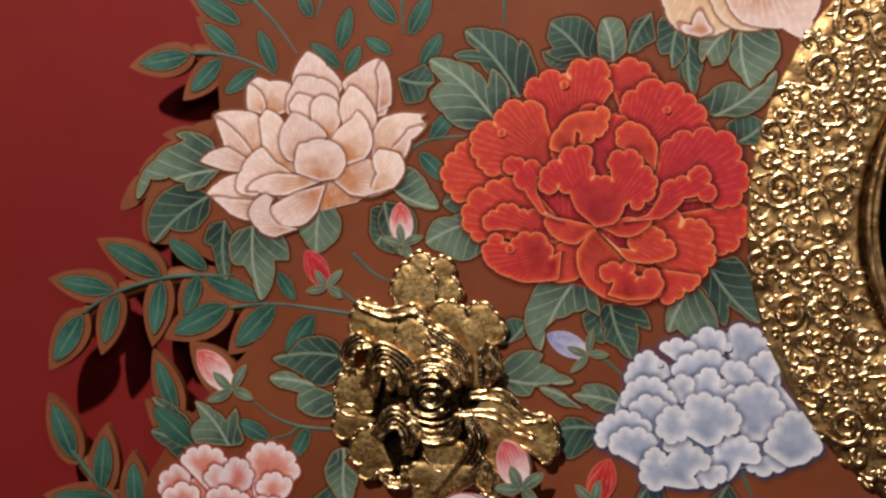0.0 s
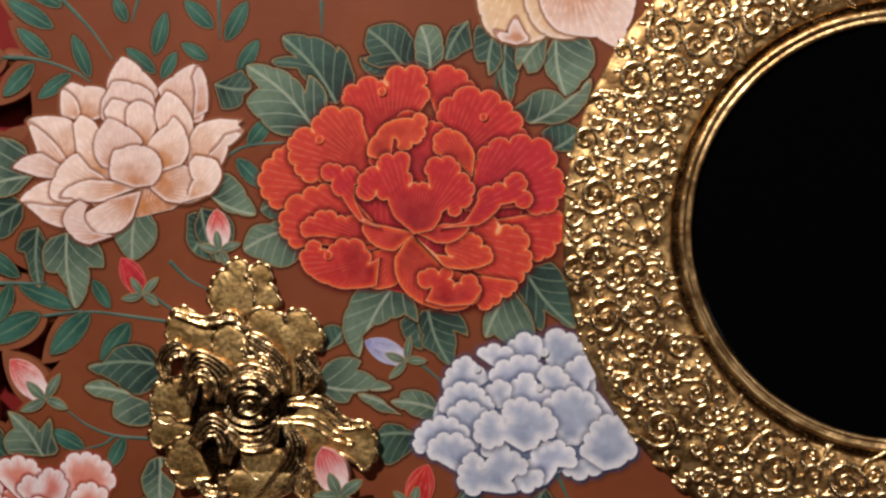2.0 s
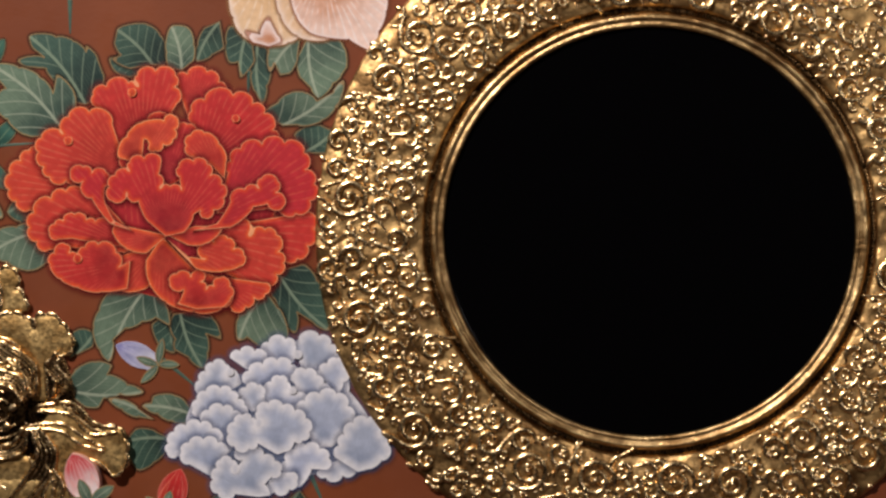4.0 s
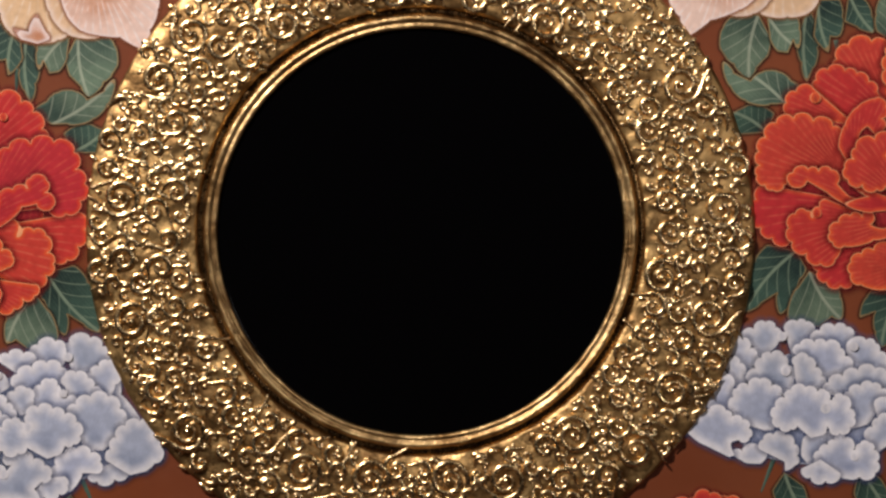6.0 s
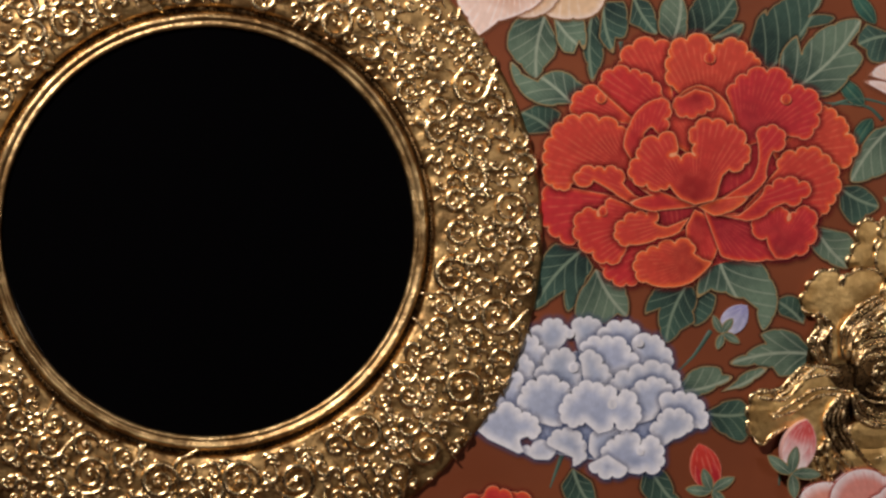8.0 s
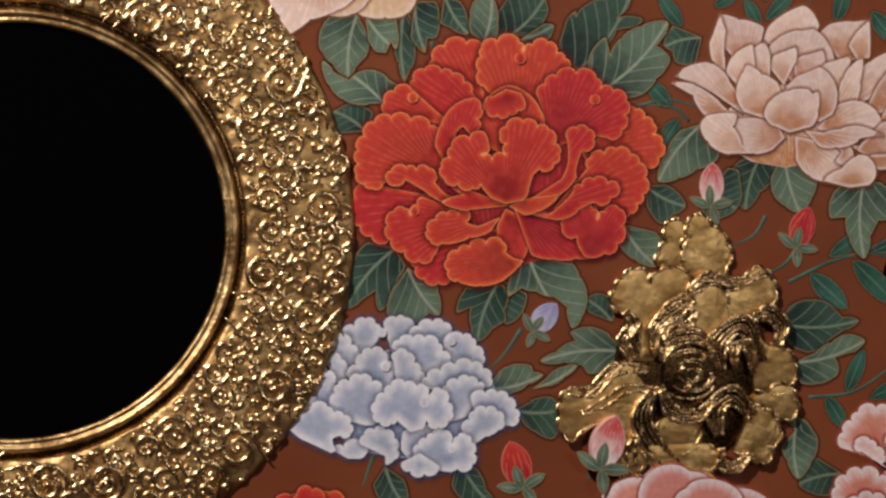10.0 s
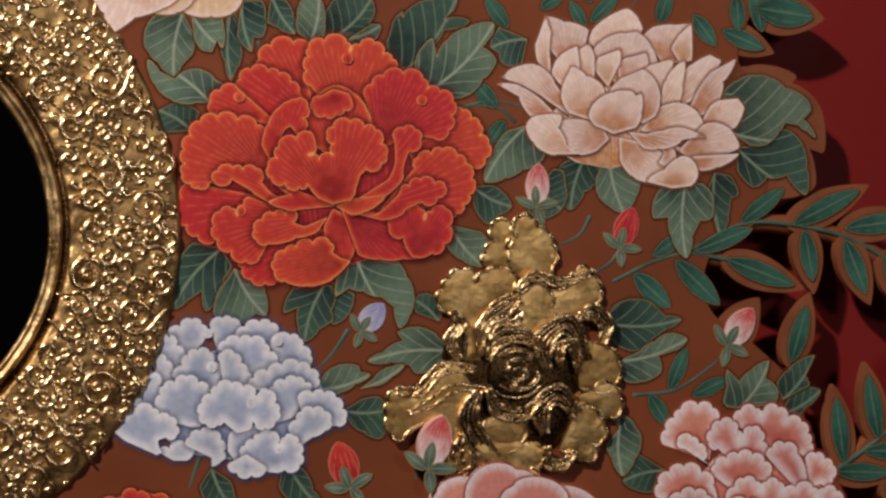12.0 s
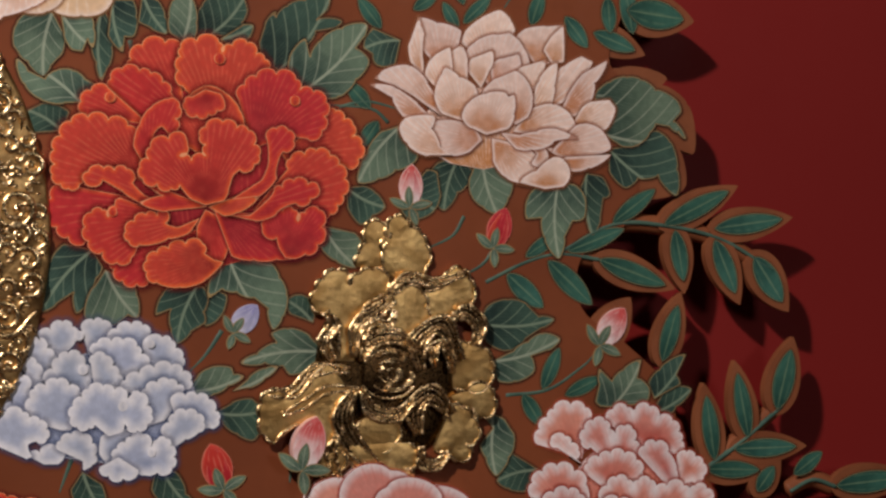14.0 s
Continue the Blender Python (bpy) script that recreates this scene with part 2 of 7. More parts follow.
def petal(name, parent, material, x, z, ang, L, W, style="cloud", layer=0.0, bend=0.0, teeth=5, dome=0.35, thick=1.6, rim=0.0, cup=0.0, shade_halo=0.0, nu=20, nv=12, label=""):
    """One carved and painted petal, leaf or lobe: a curved skin with a side all round. Millimetres; ang: degrees by which its tip
    turns clockwise from upright; layer: its height over the board."""
    c, s = math.cos(radians(ang)), math.sin(radians(ang))
    verts, along, edge = [], [], []
    for j in range(nv + 1):
        v = j / nv
        for i in range(nu + 1):
            u = 2 * i / nu - 1
            px, pz = blade(u, v, style, L, W, teeth)
            px += bend * L * v * v
            wide = abs(blade(1, v, style, L, W, teeth)[0])
            side = (1 - abs(u)) * wide
            tip = 50.0
            if style == "cloud":
                ex, ez = blade(u, 1, style, L, W, teeth)
                tip = (1 - v) * math.hypot(ex, ez) * 0.9
                side = (1 - abs(u)) * 0.5 * W * (0.3 + v) + 0.6 * (1 - v)
            near = max(0.0, min(side, tip))
            h = dome * (1 - math.exp(-near / 3.5)) + cup * (v - 0.35)
            if rim:
                h += rim * math.exp(-((near - 1.0) / 0.9) ** 2)
                h += rim * 0.35 * math.sin(u * 11) * math.exp(-((v - 0.35) / 0.3) ** 2)
            verts.append((x + px * c + pz * s, h, z - px * s + pz * c))
            along.append((u, v))
            edge.append((side, tip))
    faces = []
    k = nu + 1
    for j in range(nv):
        for i in range(nu):
            faces.append((j * k + i, j * k + i + 1, (j + 1) * k + i + 1, (j + 1) * k + i))
    loop = [i for i in range(k)] + [j * k + nu for j in range(1, nv + 1)] + [nv * k + i for i in range(nu - 1, -1, -1)] + [j * k for j in range(nv - 1, 0, -1)]
    n0 = len(verts)
    for q in loop:
        verts.append(verts[q])
        along.append(along[q])
        edge.append((0.0, 0.0))
    for q in loop:
        px, h, pz = verts[q]
        verts.append((px, h - thick, pz))
        along.append(along[q])
        edge.append((0.0, 0.0))
    m = len(loop)
    for q in range(m):
        faces.append((n0 + q, n0 + m + q, n0 + m + (q + 1) % m, n0 + (q + 1) % m))
    if shade_halo:  # painted shade: a dark halo round the petal, fading outwards
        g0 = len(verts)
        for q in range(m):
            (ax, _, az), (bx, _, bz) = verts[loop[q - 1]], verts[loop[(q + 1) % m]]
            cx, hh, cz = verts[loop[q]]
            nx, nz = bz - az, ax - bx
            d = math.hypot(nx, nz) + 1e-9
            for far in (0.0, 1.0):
                verts.append((cx + nx / d * shade_halo * far, -0.02, cz + nz / d * shade_halo * far))
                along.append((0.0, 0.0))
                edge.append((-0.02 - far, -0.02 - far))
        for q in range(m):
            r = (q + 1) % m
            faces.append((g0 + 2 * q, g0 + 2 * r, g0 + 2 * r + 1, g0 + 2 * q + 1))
    verts = [(px * MM, -(h + layer) * MM, pz * MM) for px, h, pz in verts]
    return mesh_object(name, verts, faces, material, parent, True, {"along": along, "rim": edge}, label)


def smooth_path(pts, n):
    """A rounded path of n steps through a few points (Catmull-Rom)."""
    p = [Vector(q) for q in pts]
    p = [2 * p[0] - p[1]] + p + [2 * p[-1] - p[-2]]
    out = []
    for k in range(n + 1):
        f = k / n * (len(p) - 3)
        i = min(int(f), len(p) - 4)
        t = f - i
        a, b, c, d = p[i:i + 4]
        out.append(0.5 * ((2 * b) + (c - a) * t + (2 * a - 5 * b + 4 * c - d) * t * t + (3 * b - a - 3 * c + d) * t ** 3))
    return out


def tube_data(path, radii, sides=8):
    verts, faces = [], []
    for k, q in enumerate(path):
        t = (path[min(k + 1, len(path) - 1)] - path[max(k - 1, 0)]).normalized()
        a = t.cross(Vector((0, 1, 0)))
        a = a.normalized() if a.length > 1e-6 else Vector((1, 0, 0))
        b = a.cross(t).normalized()
        for i in range(sides):
            w = 2 * math.pi * i / sides
            verts.append(tuple(q + radii[k] * (math.cos(w) * a + math.sin(w) * b)))
    for k in range(len(path) - 1):
        for i in range(sides):
            j = (i + 1) % sides
            faces.append((k * sides + i, k * sides + j, (k + 1) * sides + j, (k + 1) * sides + i))
    faces.append(tuple(range(sides))[::-1])
    faces.append(tuple((len(path) - 1) * sides + i for i in range(sides)))
    return verts, faces


def tube(name, parent, material, pts, thick, layer=1.0, steps=24, taper=0.5, label=""):
    """A rounded line in the panel's plane, through a few (x, z) points in millimetres."""
    path = smooth_path([(x * MM, -layer * MM, z * MM) for x, z in pts], steps)
    radii = [thick * MM / 2 * (1 - (1 - taper) * k / steps) for k in range(steps + 1)]
    v, f = tube_data(path, radii)
    return mesh_object(name, v, f, material, parent, True, None, label)


def lathe(name, profile, material, parent, steps=160, ripple=0.0, label=""):
    """A ring turned about the panel's normal from (radius, height) pairs in millimetres."""
    if ripple > 1:
        profile = [(q.x, q.z) for q in smooth_path([(r, 0, p) for r, p in profile], 44)]
    verts, faces, n = [], [], len(profile)
    for k in range(steps):
        a = 2 * math.pi * k / steps
        for r, h in profile:
            q = Vector((r * math.cos(a), r * math.sin(a), 0))
            w = ripple * (noise.noise(q * 0.13) + 0.6 * noise.noise(q * 0.33))
            verts.append((r * math.cos(a) * MM, -(h + w) * MM, r * math.sin(a) * MM))
    for k in range(steps):
        q = (k + 1) % steps
        for i in range(n - 1):
            faces.append((k * n + i, k * n + i + 1, q * n + i + 1, q * n + i))
    return mesh_object(name, verts, faces, material, parent, True, None, label)


def slab(name, outline, front, back, material, parent, label="", smooth=False):
    """A board from an (x, z) outline in millimetres, front and back being heights over the panel's face."""
    bm = bmesh.new()
    low = [bm.verts.new((x * MM, -back * MM, z * MM)) for x, z in outline]
    top = [bm.verts.new((x * MM, -front * MM, z * MM)) for x, z in outline]
    bm.faces.new(top)
    bm.faces.new(low[::-1])
    for i in range(len(outline)):
        j = (i + 1) % len(outline)
        bm.faces.new((top[i], low[i], low[j], top[j]))
    bmesh.ops.recalc_face_normals(bm, faces=bm.faces)
    me = bpy.data.meshes.new(name)
    bm.to_mesh(me)
    bm.free()
    me.materials.append(material)
    ob = new(name, me)
    ob.parent = parent
    if label:
        tagged(ob, label=label)
    return ob


def box(name, lo, hi, material, label="", category="", kind="structure"):
    (a, b, c), (d, e, f) = lo, hi
    v = [(a, b, c), (d, b, c), (d, e, c), (a, e, c), (a, b, f), (d, b, f), (d, e, f), (a, e, f)]
    q = [(0, 3, 2, 1), (4, 5, 6, 7), (0, 1, 5, 4), (1, 2, 6, 5), (2, 3, 7, 6), (3, 0, 4, 7)]
    return tagged(mesh_object(name, v, q, material, None, False), label, category, "", kind)


# ---- room ----
GAP = 0.026
BACK = 0.006 + GAP
box("wall_back", (-4, BACK, 0), (4, BACK + 0.15, 6.4), RED_WALL, "smooth dark red lacquered wall behind the panel", "wall")
box("wall_left", (-4.15, -6, 0), (-4, BACK + 0.15, 6.4), ROOM, "plain dark painted side wall", "wall")
box("wall_right", (4, -6, 0), (4.15, BACK + 0.15, 6.4), ROOM, "plain dark painted side wall", "wall")
box("wall_front", (-4.15, -6.15, 0), (4.15, -6, 6.4), ROOM, "plain dark painted wall across the room", "wall")
box("floor", (-4.15, -6.15, -0.1), (4.15, BACK + 0.15, 0), ROOM, "plain dark floor", "floor")
box("ceiling", (-4.15, -6.15, 6.4), (4.15, BACK + 0.15, 6.5), ROOM, "plain dark ceiling", "ceiling")

AT = (0, 0, 1.30)
panel = root("floral_panel", "carved wooden panel painted with flowers, hung before a red wall", "decorative panel", AT)

# ---- gilded ring with its black glass ----
ring = root("gilded_ring", "round gold-leafed frame carved with crowded scrolls, on the painted panel", "frame", AT)
ring.scale = (1, 0.78, 1)


def ring_height(r):
    return 8.2 - (4.6 * ((r - 150) / 36) ** 2 if r > 150 else 3.0 * ((150 - r) / 24) ** 2)


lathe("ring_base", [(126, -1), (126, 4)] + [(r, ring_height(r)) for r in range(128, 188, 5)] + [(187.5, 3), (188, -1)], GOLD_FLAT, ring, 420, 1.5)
lathe("groove", [(121, 0), (121.5, 2.0), (126, 2.2), (127, 0)], SHADED_GOLD, ring, 160)
lathe("inner_rim", [(114, 0), (114.2, 4.6), (115.2, 5.9), (116.6, 5.6), (117.3, 4.9), (118, 6.6), (119.6, 7.6), (121.2, 6.6), (121.9, 3.5), (122, 0)], GOLD_RIM, ring, 260, 0.7)
disc = [(114.4 * math.cos(2 * math.pi * k / 96), 114.4 * math.sin(2 * math.pi * k / 96)) for k in range(96)]
lens_disc = root("black_glass_disc", "glossy black glass disc set inside the gilded ring", "glass disc", AT)
slab("disc", disc, 1.6, 0.3, BLACK_GLASS, lens_disc)
lathe("bevel", [(113.2, 1.62), (113.4, 1.7), (114.2, 1.7), (114.3, 0.3)], BLACK_GLASS, lens_disc)


def scroll_mesh(name, R, turns, thick, hand, lift, tail):
    """A carved scroll: a tapering rope that winds in to a bead."""
    path, radii = [], []
    n = 44
    for k in range(n + 1):
        f = k / n
        a = hand * 2 * math.pi * turns * f
        r = R * (1 - f) ** 0.8 + 0.10 * R * f
        path.append(Vector((r * math.cos(a), -(0.4 + lift * f), r * math.sin(a))) * MM)
        radii.append(thick * (0.55 + 0.45 * math.sin(math.pi * min(1, f * 1.2 + 0.12))) * (1 - 0.25 * f) * MM)
    if tail:
        for k in range(1, 9):
            f = k / 8
            path.insert(0, Vector((R + 0.25 * R * f * f, -0.4 + 0.6 * f, -hand * tail * f)) * MM)
            radii.insert(0, thick * 0.55 * (1 - 0.55 * f) * MM)
    v, fc = tube_data(path, radii, 8)
    c = len(v)
    rb = R * 0.2 * MM
    y0 = -(0.6 + lift) * MM
    for i in range(5):
        for j in range(8):
            t, w = math.pi * i / 4, 2 * math.pi * j / 8
            v.append((rb * math.sin(t) * math.cos(w), y0 - rb * math.cos(t), rb * math.sin(t) * math.sin(w)))
    for i in range(4):
        for j in range(8):
            q = (j + 1) % 8
            fc.append((c + i * 8 + j, c + i * 8 + q, c + (i + 1) * 8 + q, c + (i + 1) * 8 + j))
    me = bpy.data.meshes.new(name)
    me.from_pydata(v, [], fc)
    me.materials.append(GOLD)
    me.polygons.foreach_set("use_smooth", [True] * len(me.polygons))
    return me


SCROLLS = {}
for hand in (1, -1):
    SCROLLS["big", hand] = scroll_mesh("scroll", 11.0, 1.75, 2.2, hand, 2.2, 13)
    SCROLLS["mid", hand] = scroll_mesh("scroll", 7.2, 1.3, 2.15, hand, 1.4, 11)
    SCROLLS["low", hand] = scroll_mesh("scroll", 5.0, 1.0, 1.95, hand, 0.9, 7)
    SCROLLS["curl", hand] = scroll_mesh("scroll", 3.4, 0.75, 1.7, hand, 0.6, 5)
rng = random.Random(7)
taken = []


def set_scroll(size, R, r, a, turn):
    if any((r * math.cos(a) - x) ** 2 + (r * math.sin(a) - z) ** 2 < ((R + q) * 0.80) ** 2 for x, z, q in taken):
        return False
    taken.append((r * math.cos(a), r * math.sin(a), R))
    ob = new("scroll", SCROLLS[size, rng.choice((1, -1))])
    ob.parent = ring
    ob.matrix_basis = pose(r * math.cos(a) * MM, -ring_height(r) * MM, r * math.sin(a) * MM, 0, turn, 0)
    return True


BIG = [(-143.7, 89.4), (-167, 24.2), (-163, -45.1), (-133.8, -107.4), (-73.3, 118.2), (148.4, 78.1), (168.6, 7.7), (160.4, -52.5), (138.4, -93), (116.7, -125.7), (73.2, 115), (11.5, -139.4), (-32.6, -137.8), (-70.2, -131.7), (82, -116.5), (-125.1, 114), (134, -29.4), (43.2, -140.5)]
MIDDLE = [(-92.6, 100.5), (-110.6, 75.9), (-155, 58.3), (-135.7, 26.4), (-141.2, -0.2), (-121.4, -62.2), (-150.2, -83.2), (-166.6, -10.4), (-112.8, -87.7), (-88.2, -102.7), (128.5, 53.3), (113.3, 75.9), (139.5, -4.1), (125.2, -57.7), (91.8, 98.7), (153.7, 43), (174.1, -21.1), (65.9, -122.3), (108.1, -95.2), (-16.4, -122.6), (-51, -121.4), (-96.5, 125.8), (-52.6, 127.8), (-11.6, 131.4), (32.5, 127.1), (57.9, 132.7), (-29.9, 149.2), (7.9, 148.2), (-80.3, 144.2), (83.4, 136.8), (114.3, 107.5), (162.8, -78), (-4.7, -154.6), (33.2, -156), (-52, -152.9), (-89.3, -138.9), (74.9, -141.7), (100.4, -139.4), (-174.3, 40.1)]
for size, R, spots in (("big", 11.0, BIG), ("mid", 7.2, MIDDLE)):
    for x, z in spots:
        set_scroll(size, R, min(max(math.hypot(x, z), 129 + R * 0.6), 186 - R * 0.8), math.atan2(z, x), rng.uniform(0, 360))
for size, R, tries in (("mid", 7.2, 160), ("low", 5.0, 900), ("curl", 3.4, 1600)):
    for k in range(tries):
        set_scroll(size, R, rng.uniform(129 + R * 0.5, 186 - R * 0.6), rng.uniform(0, 2 * math.pi), rng.uniform(0, 360))

# the crumbs and short ridges between the scrolls
bv, bf = [], []
for k in range(900):
    r, a = rng.uniform(127.5, 188), rng.uniform(0, 2 * math.pi)
    w, t = rng.uniform(0.9, 2.0), rng.gauss(0.25, 0.5)
    long = w * rng.uniform(1.3, 3.4)
    c = len(bv)
    x0, z0, y0 = r * math.cos(a), r * math.sin(a), ring_height(r) + 0.2
    for i in range(4):
        for j in range(7):
            p1, q1 = math.pi / 2 * i / 3, 2 * math.pi * j / 7
            lx, lz, h = long * math.cos(p1) * math.cos(q1), w * math.cos(p1) * math.sin(q1), w * 0.9 * math.sin(p1)
            bv.append(((x0 + lx * math.cos(t) - lz * math.sin(t)) * MM, -(y0 + h) * MM, (z0 + lx * math.sin(t) + lz * math.cos(t)) * MM))
    for i in range(3):
        for j in range(7):
            q = (j + 1) % 7
            bf.append((c + i * 7 + j, c + i * 7 + q, c + (i + 1) * 7 + q, c + (i + 1) * 7 + j))
tagged(mesh_object("carving", bv, bf, GOLD, ring), kind="stuff")

# ---- painted board ----
WEST = [(-474, 228), (-509, 172), (-513, 109), (-514, 76), (-536, 54), (-548, 32), (-548, 13), (-529, -5), (-492, -23), (-483, -37), (-491, -58), (-521, -89), (-538, -107), (-556, -128), (-570, -158), (-554, -206)]
EAST = [(520, 206), (556, 148), (538, 93), (548, 73), (558, 34), (556, 10), (547, -13), (515, -33), (514, -65), (544, -89), (573, -119), (580, -156), (602, -186), (591, -239)]


def soften(pts):
    out = []
    for x, y, z in smooth_path([(a, 0, b) for a, b in pts], 70):
        out.append((x, z))
    return out


slab("board", soften(WEST) + soften(EAST)[::-1], 0, -6, OCHRE, panel, "ochre-brown painted wooden board with a leafy cut edge")
for bx, bz in ((-330, 120), (-330, -150), (330, 120), (330, -150)):
    ring_pts = [(bx + 12 * math.cos(k * math.pi / 8), bz + 12 * math.sin(k * math.pi / 8)) for k in range(16)]
    slab("standoff", ring_pts, -5.5, -6 - GAP * 1000, ROOM, panel, "short round spacer between panel and wall")

COUNT = [0]


def next_layer(lo, step, turns):
    COUNT[0] += 1
    return lo + step * (COUNT[0] % turns)


def backing(x, z, ang, L, W, bend, style="tip"):
    """The brown board that is left standing round a leaf of the border."""
    s, c = math.sin(radians(ang)), math.cos(radians(ang))
    petal("border_leaf", panel, EDGE_WOOD, x - s * 4, z - c * 4, ang, L + 12, W + 7, style, -next_layer(0.15, 0.11, 9), bend * L / (L + 12), 0, 0.05, 5.2, nu=12, nv=20)


def vine_leaf(x, z, ang, L, W, bend=0.0, border=False):
    if border:
        backing(x, z, ang, L, W, bend)
    petal("leaf", panel, LEAF_VINE, x, z, ang, L, W * 0.9, "vine", next_layer(0.10, 0.03, 5), bend, 0, 0.03, 0.3, shade_halo=1.3, nu=12, nv=18)


def stem(pts, thick, border=False):
    if border:
        tube("border_strip", panel, EDGE_WOOD, pts, 13, -7.0, 20, 0.9)
    tube("stem", panel, STEM, pts, thick * 1.7, -0.75 * thick + 0.35, 24, 0.8)


def bud(material, x, z, ang, L, W, border=False, layer=0.8):
    """A closed bud: a back petal, two front petals that meet, and green sepals."""
    s, c = math.sin(radians(ang)), math.cos(radians(ang))
    if border:
        backing(x, z, ang, L, W * 0.85, 0)
    base = petal("bud", panel, material, x, z, ang, L, W * 0.9, "vine", layer, 0, 0, 0.1, 0.8 + layer * 0.5)
    for side in (-1, 1):
        petal("petal", base, material, x, z, ang + side * 12, L * 0.86, W * 0.5, "lotus", layer + 0.06, -side * 0.12, 0, 0.03, 0.5, nu=12)
    for turn, long in ((-75, 0.55), (70, 0.55), (-12, 0.5), (150, 0.45)):
        petal("sepal", base, LEAF_LIGHT, x, z, ang + turn, L * long, W * 0.34, "vine", layer + 0.14, 0.1, 0, 0.1, 0.6, nu=10)


def blossom(kind, x, z):
    words = {"lotus": "shell-pink lotus blossom", "peony": "vermilion peony blossom", "blue": "powder-blue blossom", "pink": "rose-pink blossom",
             "pale": "pale pink blossom", "cream": "cream blossom"}[kind]
    mat = {"lotus": LOTUS, "peony": PEONY, "blue": BLUE, "pink": PINK, "pale": PINK, "cream": CREAM}[kind]
    wide, high = {"lotus": (78, 50), "peony": (132, 106), "blue": (100, 66), "pink": (84, 60), "pale": (70, 44), "cream": (40, 30)}[kind]
    return petal("blossom", panel, mat, x, z - high / 2, 0, high, wide, "ball", 0.75, 0, 0, 0.1, 0.7, nu=12, label=words + " in low painted relief")


def scalloped(root_at, knots, full, steps=7):
    """The edge of a petal: from knot to knot it swells outwards in an arc; a knot's third number overrides how full that arc is."""
    loop = [root_at] + [(q[0], q[1]) for q in knots]
    turn = sum(loop[i - 1][0] * loop[i][1] - loop[i][0] * loop[i - 1][1] for i in range(len(loop)))
    way = 1 if turn > 0 else -1
    edge = [loop[1]]
    for i in range(2, len(loop)):
        (ax, az), (bx, bz) = loop[i - 1], loop[i]
        swell = knots[i - 1][2] if len(knots[i - 1]) > 2 else full
        for k in range(1, steps + 1):
            f = math.pi * k / steps
            w, h = (1 - math.cos(f)) / 2, way * swell * math.sin(f)
            edge.append((ax + (bx - ax) * w + (bz - az) * h, az + (bz - az) * w - (bx - ax) * h))
    return edge


def fan(name, parent, material, root_at, knots, full, layer, shade_halo=0.0, thick=0.9, cell=2.2, dome=0.0, rim=0.0, spread=0.5, leaf=False, label=""):
    """A petal that opens from its root to a scalloped edge, with a side all round and a dark halo of painted shade
    outside it.
    """
    loop = [root_at] + scalloped(root_at, knots, full)
    flat = np.array(loop)
    nxt = np.roll(flat, -1, 0)
    span = nxt - flat
    size = (span ** 2).sum(1) + 1e-9

    def to_edge(p):
        d = p[:, None, :] - flat[None]
        f = np.clip((d * span).sum(2) / size, 0, 1)
        return np.sqrt(((d - f[..., None] * span) ** 2).sum(2)).min(1)

    lo, hi = flat.min(0), flat.max(0)
    grid = np.array([(x + cell / 4 * (-1) ** j, z) for j, z in enumerate(np.arange(lo[1], hi[1], cell)) for x in np.arange(lo[0], hi[0], cell)])
    above = (flat[None, :, 1] > grid[:, 1:2]) != (nxt[None, :, 1] > grid[:, 1:2])
    cut = flat[None, :, 0] + span[None, :, 0] * (grid[:, 1:2] - flat[None, :, 1]) / np.where(span[:, 1] == 0, 1e-9, span[:, 1])[None]
    grid = grid[((above & (grid[:, :1] < cut)).sum(1) % 2 == 1) & (to_edge(grid) > cell * 0.35)]
    points = [Vector(q) for q in loop] + [Vector(q) for q in grid]
    ring_of = [(i, (i + 1) % len(loop)) for i in range(len(loop))]
    laid, _, tris, *_ = delaunay_2d_cdt(points, ring_of, [], 1, 1e-4)
    place = np.array([(q.x, q.y) for q in laid])
    gone = to_edge(place)
    out = place - np.array(root_at)
    far = np.hypot(out[:, 0], out[:, 1])
    mean = np.array([q[:2] for q in knots]).mean(0) - np.array(root_at)
    mean /= np.hypot(*mean) + 1e-9
    angle = np.arctan2(out[:, 0] * mean[1] - out[:, 1] * mean[0], out @ mean)
    rise = dome * (1 - np.exp(-gone / 3.0)) + rim * np.exp(-((gone - 1.1) / 0.9) ** 2)
    verts = [(x, h, z) for (x, z), h in zip(place, rise)]
    along = [(w / 1.6, (1 - spread) * d / (d + 2.2 * g + 0.01) + spread * d / far.max()) for w, d, g in zip(angle, far, gone)]
    if leaf:  # across and along its midrib, which runs to the farthest point
        tip = max(knots, key=lambda q: math.hypot(q[0] - root_at[0], q[1] - root_at[1]))
        rib = np.array(tip[:2]) - np.array(root_at)
        long = np.hypot(*rib)
        across, on = (out[:, 0] * rib[1] - out[:, 1] * rib[0]) / long, out @ rib / long
        across = across - 0.06 * long * np.sin(np.clip(on / long, 0, 1) * math.pi)
        along = [(c / 12, max(0.0, q / long)) for c, q in zip(across, on)]
    near = [(g, 50.0) for g in gone]
    faces = [tuple(f) for f in tris]
    m, n0 = len(loop), len(verts)
    for drop in (0.0, thick):
        for q in loop:
            verts.append((q[0], -drop + rim * 0.2, q[1]))
            along.append((0.0, 1.0))
            near.append((0.0, 0.0))
    for q in range(m):
        r = (q + 1) % m
        faces.append((n0 + q, n0 + m + q, n0 + m + r, n0 + r))
    # shade round the petal, laid on as a strip of dark colour
    if shade_halo:
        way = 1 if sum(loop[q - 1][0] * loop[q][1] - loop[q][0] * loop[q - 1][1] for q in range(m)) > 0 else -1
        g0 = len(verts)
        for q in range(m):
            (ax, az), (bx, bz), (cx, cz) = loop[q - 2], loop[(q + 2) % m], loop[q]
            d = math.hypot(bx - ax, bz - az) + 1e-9
